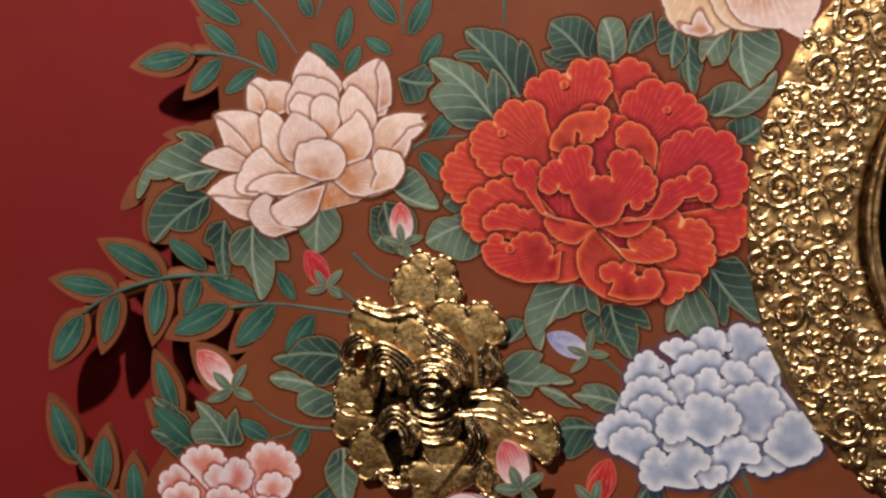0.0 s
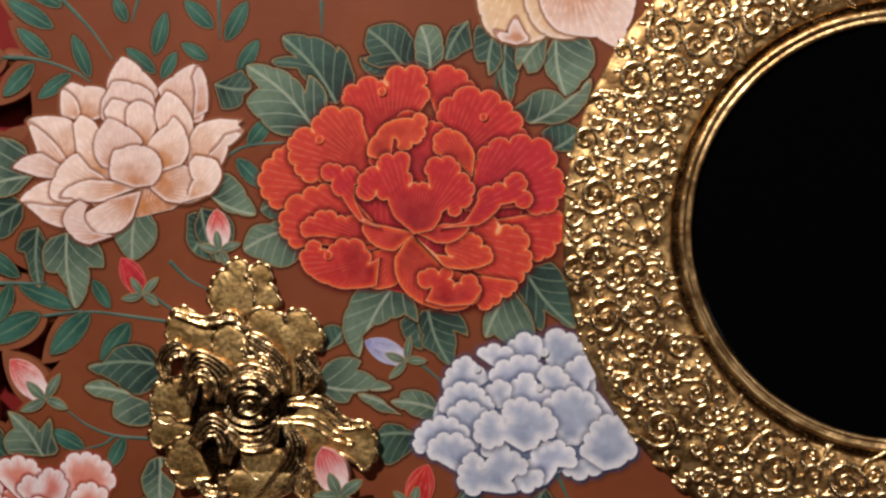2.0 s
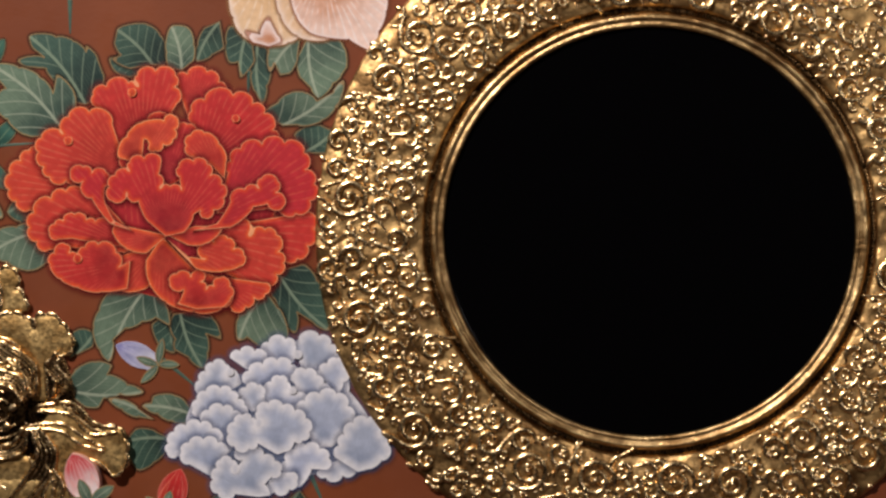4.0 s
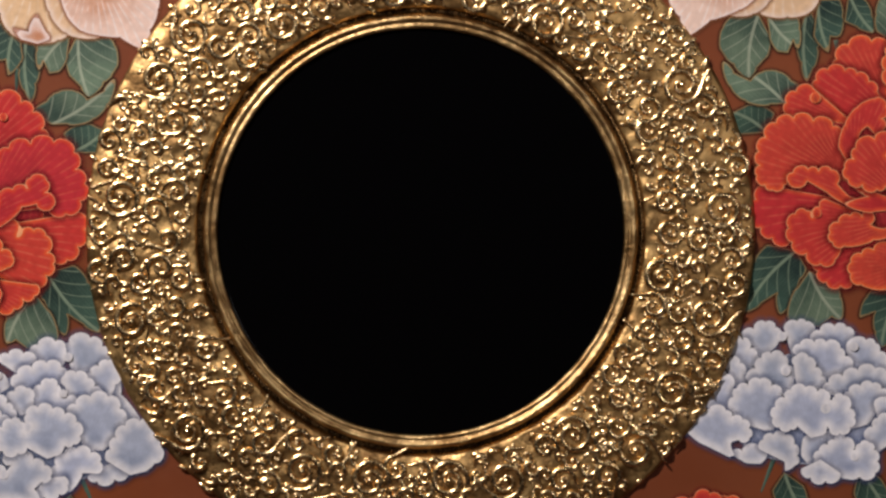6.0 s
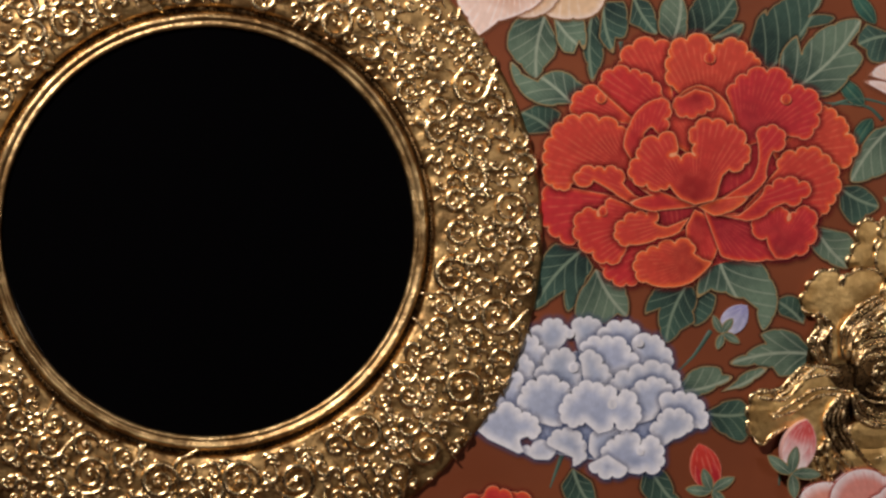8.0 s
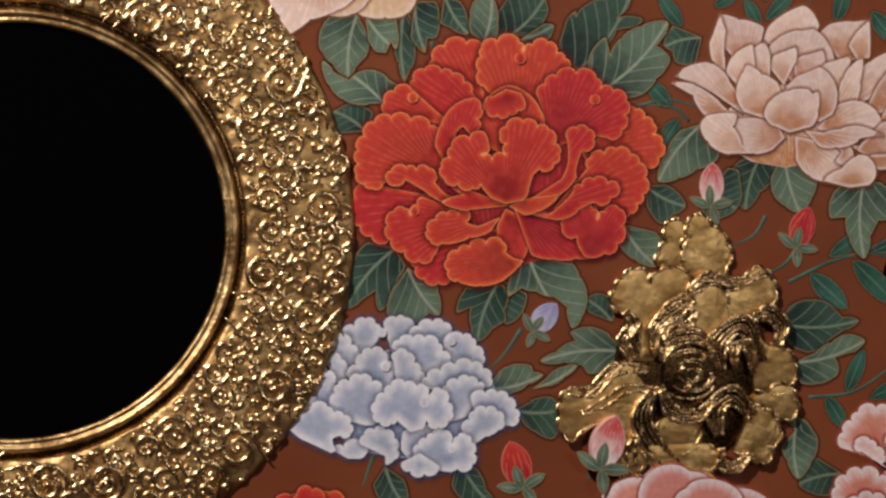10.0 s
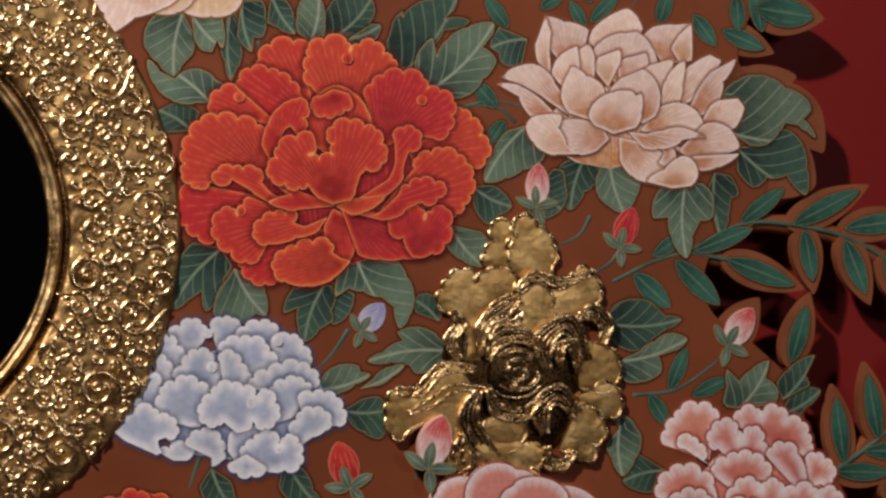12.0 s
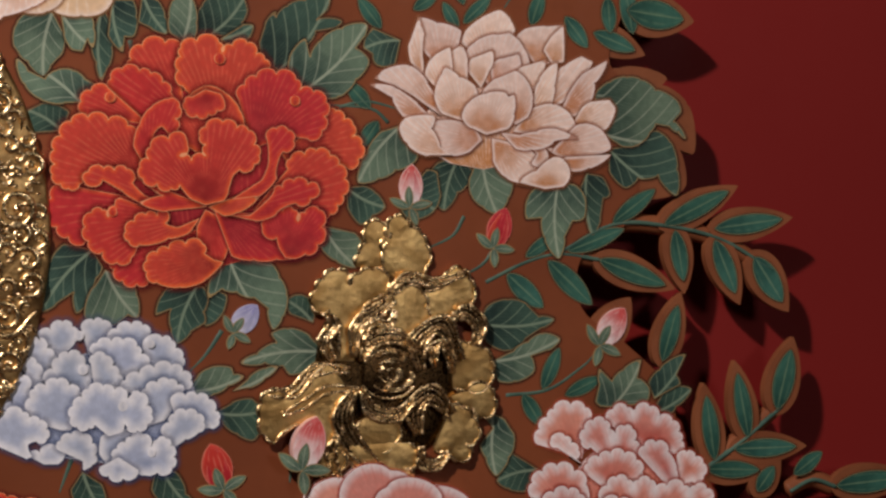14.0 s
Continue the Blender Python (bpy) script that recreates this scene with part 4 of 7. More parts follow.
sage_leaf((289.2, -101.9), [(299, -95.2), (309.4, -89.8), (317, -89.3), (309.2, -95.4), (298.8, -100.4)])
deep_leaf((278, -113.6), [(288.3, -109), (302, -107.6), (308.6, -114.6, 0), (306.6, -121.1), (301.1, -131.3), (291.1, -126.7), (282.8, -119.5)])
deep_leaf((243.7, -138.1), [(253.4, -145.4), (259.6, -158.9), (265.9, -170.8), (252.6, -168.1), (239.8, -154.1)])
deep_leaf((201, -141.5), [(210.5, -148.7), (213.1, -166.6), (200.2, -164), (194.3, -150.7)])
sage_leaf((450.1, 35.4), [(442.2, 19.1), (442.5, 7.1), (449.6, 0.1), (458.7, -4.3), (466.5, 4.7), (469.8, 15), (463.5, 25.5)])
deep_leaf((519.9, 18.9), [(513.8, 6.9), (519.2, -3.8), (522.5, -19.9), (528.6, -9.3), (530.9, 2.9, 0), (535.6, 4.5), (529.5, 16.9)])
sage_leaf((500.7, 14.9), [(489.3, 12.7), (479.6, 4.4), (478.4, -8.4), (488.6, -8, 0), (490.1, -20.2), (499.1, -33.4), (503.3, -20.7), (509.4, -10.4, 0), (516.7, -9.3), (517.5, 5), (510.1, 12.2)])
deep_leaf((443.5, -70.6), [(449.4, -61.7), (464.4, -57.2), (477.4, -61.2), (484.7, -68.5, 0), (494.8, -70.7), (486.3, -75.5), (474.8, -81.9, 0), (463.4, -88.2), (448.7, -81.2)])
sage_leaf((451.3, -94.4), [(467.1, -88.4), (476.6, -83.7), (486.2, -79), (498.2, -83.1), (489.6, -89.6), (478.2, -92.4, 0), (480.2, -101.6), (466.5, -107.3), (455.3, -105.7)])
sage_leaf((451.4, -135), [(447.1, -128.6), (450.9, -127.1), (460.1, -131.1), (464.7, -138.3, 0), (465.2, -145.3), (461.2, -153.6), (452.6, -164.1), (446.3, -152.6), (442.9, -143.7)])
deep_leaf((481.5, -162.7), [(461.3, -149.5), (455.4, -160.1), (452.9, -167.2, 0), (460.5, -172.6), (475.5, -174.4)])
deep_leaf((561.8, -124.3), [(558.2, -114.5), (566.3, -106.1), (585.2, -97.9), (578, -110.3, 0), (580.6, -116.5)])
deep_leaf((558.7, -134), [(569.9, -118.7), (588.5, -119.9), (577.4, -129.9), (565.3, -138.7)])
sage_leaf((532.4, -127.7), [(524.7, -126.6), (521, -122.8), (524, -112.5, 0), (524.7, -103), (532.9, -111.3, 0), (540.9, -104.7), (553.6, -99.4), (550.5, -110.5, 0), (558.8, -118.1), (555.8, -126.8)])
deep_leaf((404.4, 13.3), [(413.8, 23.2), (421, 21.4), (422.4, 9.4, 0), (418.4, -0.7), (403.8, -6.3), (396.8, -0)])
border_piece((529.4, 49), [(529.6, 77.8, 0), (546.2, 83.3), (578.4, 76.7), (574.3, 72.5, 0), (591.9, 60.6), (594.9, 29), (584.1, 33.2, 0.05), (588.5, 8.1), (551.3, 3.8), (528.1, 10.4, 0)])
sage_leaf((531.5, 42.7), [(526.9, 66.6), (538.1, 75.3), (549.9, 78), (559.7, 76.2), (569.4, 69.7), (585.9, 60.6), (586.9, 55.3), (581.5, 50, 0), (589.6, 38.8), (584.5, 42.8), (578.6, 46.5), (568.7, 48.4, 0), (564.5, 43.2), (554.4, 35.2), (542.6, 36.1)])
deep_leaf((535.1, 33.8), [(535.4, 20.8), (546.8, 8.9), (555.6, 15), (569.6, 16.4), (582.3, 3.2), (582.9, 19.7), (578.3, 37.6), (568.5, 44.2), (556.3, 35.2)])
deep_leaf((362.4, 14.4), [(363.1, 4.4), (371.5, -8.3), (378.8, -2.8), (386.8, 1.6), (381.1, 10.6), (372.3, 14.8)])
sage_leaf((347.6, -7.8), [(344.8, -18.4), (354.9, -28.8), (367.8, -33.3), (372.8, -22.8), (366.1, -12.5)])
sage_leaf((399.2, 50.6), [(387.7, 47.4), (376.5, 34.2), (370.3, 16.9), (383.1, 18.9), (394, 23.7), (407.9, 30.1), (405.5, 43.7)])
deep_leaf((436, 32.2), [(423.1, 28.1), (415.5, 19.8), (416.9, 7.9), (424.2, -1.5), (433.4, 9.1), (439, 12.4), (443.7, 22.5)])

# stems
stem([(-419.8, -44.9), (-450.9, -40.1), (-480.6, -36.7), (-509.1, -38.9)], 1.9, border=True)
stem([(-505.9, -19.1), (-549.1, -19.4), (-588.7, -29.2), (-611.0, -41.8)], 1.9, border=True)
stem([(-436.1, -113.8), (-463.8, -111.7), (-482.3, -104.9), (-499.0, -92.8)], 1.9)
stem([(-439.5, -25.9), (-425.1, -36.3), (-403.6, -45.7)], 1.9)
stem([(-426.2, -7.3), (-415.5, -17.7), (-401.3, -25.4)], 2.2)
stem([(-491.7, 153.3), (-472.7, 133.2), (-459.0, 114.2)], 2.6)
stem([(-530.8, 119.3), (-507.1, 116.7), (-484.5, 108.6), (-473.5, 101.2)], 1.9, border=True)
stem([(-281.9, -63.1), (-268.8, -74.0), (-258.3, -82.8)], 2.6)
stem([(-391.1, 52.1), (-376.0, 59.6), (-349.5, 61.3)], 1.9)
stem([(-620.2, -128.5), (-607.7, -144.1), (-588.1, -160.8)], 2.2, border=True)
stem([(-327.4, 143.2), (-327.9, 123.4)], 2.6)
stem([(-391.0, 147.1), (-390.9, 122.9)], 2.2)
stem([(-441.8, 150.3), (-446.6, 136.2)], 1.9)
stem([(-223.6, 98.3), (-224.9, 82.2)], 2.6)
stem([(-194.7, -133.2), (-187.1, -152.2)], 2.6)
stem([(-317.9, -146.8), (-316.5, -158.3)], 1.9)
stem([(-394.6, -2.9), (-392.6, -8.7)], 1.9)
stem([(-463.8, -111.7), (-471.4, -116.9), (-484.6, -119.8)], 1.9)
stem([(456.7, -25.3), (446.3, -36.3), (422.1, -45.7)], 1.9)
stem([(437.4, -5.4), (429.6, -16.7), (412.6, -24.1)], 2.2)
stem([(503.4, 159.8), (483.2, 139.9), (468.1, 120.7)], 2.6)
stem([(284.5, -66.5), (274.7, -79.6), (264.8, -88.8)], 2.6)
stem([(390.8, 52.0), (380.2, 60.4), (355.3, 63.0)], 1.9)
stem([(334.9, 145.8), (335.2, 125.7)], 2.6)
stem([(399.8, 152.6), (400.4, 129.5)], 2.2)
stem([(451.3, 156.3), (456.0, 142.5)], 1.9)
stem([(237.0, 101.1), (238.9, 85.2)], 2.6)
stem([(195.3, -134.0), (187.5, -152.7)], 2.6)
stem([(323.5, -145.6), (322.0, -157.7)], 1.9)
stem([(401.4, -0.1), (399.4, -5.8)], 1.9)
stem([(450.2, -45.9), (476.8, -35.0), (499.8, -30.7), (526.6, -35.2), (532.5, -36.2)], 1.9, border=True)
stem([(499.8, -30.0), (537.1, -13.8), (574.6, -15.8), (614.7, -26.2), (651.2, -47.6)], 1.9, border=True)
stem([(460.9, -115.5), (489.3, -113.9), (512.7, -101.3), (520.7, -94.8)], 1.9)
stem([(597.5, -171.3), (622.6, -156.9), (654.6, -135.5)], 2.2, border=True)
stem([(693.1, -190.7), (676.1, -184.9), (659.0, -190.9)], 1.9, border=True)
stem([(360.2, 61.6), (377.9, 64.8), (399.2, 59.5)], 1.9)

# buds
bud(BUD_PINK, -393.9, -1.9, -3.5, 25.1, 18.1)
bud(BUD_RED, -443.2, -26.9, -30.9, 26.3, 17.7)
bud(BUD_BLUE, -281.4, -68.4, -64.3, 27.6, 16.6)
bud(BUD_PINK, -507.7, -89.4, -43.4, 33.7, 21.9, border=True)
bud(BUD_PINK, -320.6, -145.8, -20.1, 30.2, 23.7, layer=10.5)
bud(BUD_RED, -280.0, -154.2, 21.2, 27.6, 20.6)
bud(BUD_PINK, 402.5, 0.9, 4.4, 26.4, 18.2)
bud(BUD_RED, 455.4, -25.5, 21.1, 26.3, 19.3)
bud(BUD_BLUE, 290.9, -68.3, 44.0, 21.8, 17.3)
bud(BUD_PINK, 524.8, -88.7, 39.0, 29.2, 21.5, border=True)
bud(BUD_PINK, 326.5, -149.9, 18.7, 32.6, 23.7, layer=10.5)
bud(BUD_RED, 281.9, -158.9, -13.6, 28.5, 21.9)

# lotus blossoms
here = blossom("lotus", -445.1, 44.4)
lotus_petal(here, 0, (-450.3, 81.5), [(-463, 92.3, 0.1), (-461.6, 104.3), (-455.8, 113.2, 0.05), (-453.5, 115.9, 0), (-440.5, 106.7, 0.12), (-429.8, 93.6), (-437.4, 82.7, 0)])
lotus_petal(here, 1, (-421.2, 73.5), [(-430.5, 95.3, 0.05), (-420.5, 102.3, 0.1), (-406.2, 109.4, 0.1), (-400, 98, 0.1), (-399.6, 84.4, 0.1), (-403.1, 75.1, 0)])
lotus_petal(here, 2, (-408.4, 77), [(-407, 91.5, -0.05), (-408.6, 101.7, -0.05), (-404.8, 109, 0), (-399.7, 97.9, 0.1), (-399.7, 81.1, 0.05)])
lotus_petal(here, 3, (-476.4, 77.4), [(-493.2, 81.6, 0.05), (-492, 98.1), (-485.9, 102, 0.05), (-477.7, 98.8, 0.05), (-463.6, 96.5, 0.1), (-466.2, 80.4, 0)])
lotus_petal(here, 4, (-481.2, 79.3), [(-492, 81.5, 0.1), (-492, 98.1), (-483.5, 91.5, 0.1), (-481.1, 82.8, 0.1)])
lotus_petal(here, 5, (-447, 64.3), [(-466.3, 78.7, 0.1), (-464.8, 92.4, 0.12), (-459.8, 100.7, 0), (-446.2, 99.1, 0.12), (-433.5, 91, 0.15), (-431.2, 82.4, 0), (-437.8, 67.3, 0.05)])
lotus_petal(here, 6, (-441.6, 60.6), [(-462.6, 78.6, 0.12), (-465, 84.5, 0.1), (-460.4, 90.5, 0), (-448.3, 86.5, 0.1), (-448.7, 71.2, 0)])
lotus_petal(here, 7, (-439.1, 58.2), [(-449.8, 72.9, 0.12), (-450.2, 84.9, 0.1), (-446.4, 88.2, 0.1), (-433.7, 83.2, 0.2), (-432.2, 72.2)])
lotus_petal(here, 8, (-426.4, 54.3), [(-432, 77.3, 0.1), (-429.9, 88.5, 0.1), (-425.4, 94, 0), (-414.7, 85.8, 0.12), (-408.9, 73, 0.1), (-411.8, 59.6, 0.1)])
lotus_petal(here, 9, (-412.8, 46), [(-411.3, 62.9, 0.1), (-404.9, 73.5, 0.1), (-390.5, 76.3, 0.05), (-377.7, 75.1, 0), (-380.6, 72.2, 0), (-377.1, 69.4, 0), (-388, 60.4, 0.1), (-394.1, 47.1, 0.1)])
lotus_petal(here, 10, (-405.6, 46.5), [(-398.1, 56.7, -0.05), (-389, 66.5, -0.05), (-377.1, 69.4, 0), (-387.3, 60.3, 0.1), (-393, 48.1, 0.1)])
lotus_petal(here, 11, (-486.5, 45), [(-497.7, 51.6, 0.1), (-508.7, 66.6), (-515.6, 80, 0), (-506.4, 82.1), (-489.4, 80.4, 0.05), (-481.4, 71.8, 0.1), (-480.7, 55.2, 0)])
lotus_petal(here, 12, (-485.8, 44), [(-500.7, 50, 0.12), (-509.5, 63.1, 0.1), (-515.6, 79.7, 0), (-501.8, 69.8, 0.05), (-490.8, 56.6, 0.05)])
lotus_petal(here, 13, (-481, 41.4), [(-509.2, 45.8, 0.05), (-525.4, 51.5, 0), (-521.1, 55.5, 0.1), (-505.1, 59.5, 0.1), (-490.9, 50.4, 0)])
lotus_petal(here, 14, (-470, 34.2), [(-492.7, 23.4, 0.05), (-509.7, 27.4, 0.05), (-521.4, 31.5, 0), (-514, 37.9, 0.1), (-499.8, 43, 0.1), (-479.1, 43.8, 0)])
lotus_petal(here, 15, (-475.9, 21.6), [(-492.9, 14.8, 0.12), (-507.9, 20.7), (-518.7, 29.7, 0), (-505.8, 28.3, 0.05), (-488.9, 26.8, 0)])
lotus_petal(here, 16, (-457.6, 41.3), [(-475.3, 47.1, 0.12), (-483.2, 59.8, 0.12), (-485, 76.7, 0), (-480.8, 81.7, 0), (-470.1, 75.4, 0.12), (-465.5, 65, 0.05), (-465.8, 52.9, 0)])
lotus_petal(here, 17, (-460.7, 33.2), [(-486.9, 30.2, 0.05), (-500.4, 32.6, 0.1), (-497.1, 45.4, 0.18), (-482.5, 58.7, 0.15), (-474.5, 49.1, 0), (-461.3, 39.8, 0.05)])
lotus_petal(here, 18, (-442.2, 35.1), [(-447.3, 21.5, 0.12), (-457.6, 11.5, 0.1), (-478, 12), (-482.7, 20.7, 0), (-472, 26.3, 0), (-462.6, 31.2, 0)])
lotus_petal(here, 19, (-444.8, 36.8), [(-464.5, 30.9, 0.1), (-486.9, 32.6, 0.1), (-494.8, 32.8, 0), (-486.7, 39.5, 0.12), (-471.6, 42.5), (-456.8, 41.3, 0)])
lotus_petal(here, 20, (-460.6, 8.8), [(-474.5, 4.7, 0.12), (-487.4, 9.8, 0.15), (-493.2, 19.3, 0.12), (-488.9, 26.8, 0.1), (-482, 30.7, 0.05), (-475.8, 27.5, 0), (-479.3, 20, -0.15), (-472.4, 11.2, -0.12)])
lotus_petal(here, 21, (-436.7, 36.6), [(-427.7, 29.2, 0.12), (-416.2, 27.2, 0.05), (-401.6, 31.5, 0.1), (-392.4, 43.7, 0.12), (-394.7, 52.2, 0.1), (-407.2, 55, 0), (-412.7, 48.8, -0.1), (-429, 50.7, 0.05)])
lotus_petal(here, 22, (-416.2, 27.5), [(-400.5, 31.4, 0.14), (-391.6, 43.7, 0.14), (-395.4, 52.2, 0.12), (-407.9, 55, 0.05), (-410.9, 51.7, 0), (-408.6, 40.8, 0.12), (-412.4, 32.5)])
lotus_petal(here, 23, (-452.3, 44.6), [(-465.9, 50.5, 0.14), (-471.6, 60, 0.12), (-469, 72, 0.1), (-463.3, 79.3, 0), (-451.6, 74, 0.1), (-440.8, 64, 0.12), (-444.6, 59, 0)])
lotus_petal(here, 24, (-430.3, 45.9), [(-438.7, 59.5, 0.12), (-432.2, 68.8), (-424.8, 73.6, 0.05), (-421.1, 78.6, 0), (-413.4, 68.1, 0.12), (-411.8, 57.9, 0.1), (-417.4, 49.6, 0.1)])
lotus_petal(here, 25, (-445.9, 37.2), [(-460.5, 42.5, 0.18), (-461.4, 51.1, 0.15), (-458.6, 60.2, 0.1), (-452.6, 61.1, 0), (-441.6, 61.7, 0.12), (-430.8, 55.1, 0.14), (-429.9, 44.9, 0.15), (-435.9, 38.3, 0.1)])
here = blossom("lotus", 450.9, 47.7)
lotus_petal(here, 0, (456, 87.3), [(439.1, 98.6, 0.05), (443.1, 107.8, 0.1), (451.4, 113.9, 0.05), (464.9, 119.4, 0.05), (472.1, 112.9, 0.1), (474.5, 107.1, 0.05), (469.3, 95.8, 0)])
lotus_petal(here, 1, (426.4, 80.7), [(407.3, 102.8, 0.1), (412, 114.6, 0), (423.8, 111.2), (439.4, 106.1, 0.1), (436, 94.2, 0)])
lotus_petal(here, 2, (414.3, 76.7), [(406.7, 86.9, 0.1), (405.4, 99.4, 0.1), (412, 115.3, 0), (415.3, 104.5, 0), (414, 89.2, -0.05)])
lotus_petal(here, 3, (487.7, 85.3), [(474.4, 101.9, 0.1), (482.8, 108.4, 0.1), (496, 109.5, 0.05), (506.7, 110.5, 0), (506.2, 97.3, 0.05), (504.8, 87.6, 0)])
lotus_petal(here, 4, (498.3, 86.3), [(492.9, 94.6, 0.1), (499.6, 104.3, 0.05), (506.7, 110.5, 0), (506.3, 87.6, 0.03)])
lotus_petal(here, 5, (457.4, 71.9), [(440.7, 91.8, 0.12), (447.2, 99.3, 0.12), (462.2, 104.4, 0.1), (469.6, 105.4, 0), (479.8, 95.7, 0.12), (483.1, 84.3, 0.12), (476.1, 75.1, 0)])
lotus_petal(here, 6, (458.2, 73.6), [(457.1, 85.6, 0.12), (465.4, 90, 0.1), (475.9, 92.6, 0), (477.1, 84.4, 0.12), (472.4, 76.8, 0)])
lotus_petal(here, 7, (450.7, 71.9), [(442.2, 82.2, 0.14), (445.1, 90.1, 0.1), (458.9, 94.8, 0), (457.8, 84.5, 0.12)])
lotus_petal(here, 8, (437, 70.4), [(431.3, 84), (431.6, 94.2, 0.1), (438.7, 98.3, 0), (442.4, 87.4, 0.1), (442, 75.4, 0)])
lotus_petal(here, 9, (428.5, 65.4), [(414.8, 79.1, 0.12), (419.5, 90.2, 0.12), (431.7, 96.6), (432.8, 84, 0)])
lotus_petal(here, 10, (424.5, 55.2), [(406.1, 68, 0), (395.5, 73.5, 0), (382.5, 78.4, 0), (385.8, 81, 0), (404.9, 85.6, 0.12), (416.1, 75, 0.12), (423, 65.4, 0)])
lotus_petal(here, 11, (418.3, 54.3), [(401.3, 54.6, 0.14), (393.5, 66.8, 0.1), (379.8, 74.4, 0), (395.5, 72.5, 0.1), (409.5, 62.9, 0.05)])
lotus_petal(here, 12, (479.6, 47.5), [(488.8, 62.9, -0.05), (496.8, 76.6), (506.6, 85.2), (519, 91, 0.05), (522, 89.3, 0), (525.8, 87.8, 0), (517.7, 77.5, 0.1), (502.8, 62), (492.3, 54.2, 0)])
lotus_petal(here, 13, (501.8, 55.8), [(507.8, 66.1, -0.05), (519.8, 80.9, 0.05), (535.8, 88.5, 0), (526.5, 74.6, 0.1), (520.2, 58.3, 0.12), (511.2, 53.9, 0.05)])
lotus_petal(here, 14, (477.4, 59.6), [(471.3, 78.6, 0.1), (480.2, 85.4, 0.1), (494.2, 89.1, 0), (490.4, 76.7, 0.05)])
lotus_petal(here, 15, (478.2, 49.2), [(485.7, 61.2, -0.1), (489.2, 76, 0.12), (501.7, 87.3, 0.12), (499.3, 73.1, 0.05), (492.3, 54.2, 0.1)])
lotus_petal(here, 16, (509.1, 47), [(517.1, 59), (524.9, 63.1), (536.5, 64, 0), (540.2, 59.4, 0), (532.8, 45.5, 0.12), (522.4, 45.7, 0.1)])
lotus_petal(here, 17, (470.6, 45.2), [(478.4, 55.4, 0.05), (498.2, 61.4, 0.12), (510.1, 53.9, 0.12), (514.2, 39.6), (497.5, 40.9, 0)])
lotus_petal(here, 18, (497.3, 34.4), [(511, 46.9, 0.1), (517.6, 49.3, 0.1), (528.2, 46.6, 0.1), (536.3, 33.6, 0.12), (523.8, 28.9, 0.05), (500.9, 29.1, 0.05), (487.9, 37, 0)])
lotus_petal(here, 19, (504.7, 29), [(536.2, 30.1, 0.05), (520.5, 22, 0.1), (508.2, 20.6, 0.1), (500.8, 26.3, 0)])
lotus_petal(here, 20, (456.3, 41.7), [(456.7, 29, 0.12), (464.8, 17.8, 0.12), (479.6, 14, 0.12), (495, 24, 0), (482.2, 33.6, 0), (467.4, 39.1, 0)])
lotus_petal(here, 21, (485.9, 31.1), [(480.4, 36.8, 0.2), (490.5, 35.2, 0.15), (492.9, 26.5, 0.2), (487.5, 23.8, 0.2), (481.9, 26, 0.2)])
lotus_petal(here, 22, (462, 45), [(475, 43.1, -0.05), (486.3, 45, 0.05), (501.5, 45.7, 0.1), (513.8, 39.9, 0.05), (497.4, 38.5, -0.05), (482.2, 34.3, 0.12), (471, 35.6, 0.12)])
lotus_petal(here, 23, (490.8, 9.6), [(473.3, 14.2, 0.05), (485.5, 20.8, 0.1), (495.2, 28.2), (504.6, 26.2, 0.2), (507.7, 17.5, 0.14), (502.2, 10.7, 0.14)])
lotus_petal(here, 24, (450, 40.5), [(443.2, 34.8, 0.12), (430.2, 31.7, 0.1), (417.8, 39.4, 0.12), (417.5, 52, 0), (434.6, 52.4, 0.05), (446.2, 47.7, 0.05)])
lotus_petal(here, 25, (430.2, 31.7), [(415.7, 32, 0.14), (401.5, 39.7, 0.14), (397.2, 49.9, 0.14), (402, 54.9, 0.12), (416.5, 56, 0.05), (419.8, 56, 0), (417, 47.9, 0.12), (422.1, 37.6, 0.1)])
lotus_petal(here, 26, (437.5, 52.3), [(425.6, 56.2, 0.14), (420.2, 68.9, 0.14), (424.6, 80), (426.6, 84.4, 0), (436.2, 78.6, 0.12), (447, 72, 0.12), (448.7, 67.5, 0), (440.4, 60.1, 0.05)])
lotus_petal(here, 27, (472.2, 49.3), [(450.6, 68.2, 0.1), (461.3, 78, 0.1), (472.6, 82.3, 0), (480.6, 76.1, 0.12), (483.9, 63.6, 0.12), (479.8, 53.3, 0.1)])
lotus_petal(here, 28, (452.7, 43.5), [(443.6, 47.8, 0.16), (437.3, 55, 0.16), (442.3, 63.5, 0.12), (453.5, 68.5, 0.1), (466.5, 68.7, 0.1), (468.3, 66.6, 0), (471.7, 67.9, 0), (471.3, 56.2, 0.1), (466.2, 46.7, 0.16)])

# peonies
here = blossom("peony", -276.6, 22.5)
peony_petal(here, 0, (-260.2, 74), [(-267, 94.9), (-259.6, 97.8), (-247.9, 98.9), (-241.3, 92.7), (-237.5, 86.7), (-241.6, 81.7, 0.1)])
peony_petal(here, 1, (-287.7, 52.1), [(-305.5, 62.6), (-313.9, 68.9), (-312.3, 80.4), (-315.2, 87.8), (-307.2, 92.4), (-294.1, 94.1), (-288.4, 91.6), (-288.9, 98.1), (-278, 100.3), (-266.3, 97.1), (-267.5, 90.6), (-265.7, 81.4), (-273.7, 69.6, 0)])
peony_petal(here, 2, (-257.6, 41.3), [(-256.9, 69), (-257.8, 76.5), (-249.9, 82.7), (-233.2, 84.9), (-221.8, 79.6), (-215.3, 73.8), (-210.7, 64), (-208.2, 57.1), (-231, 40.4, 0.1)])
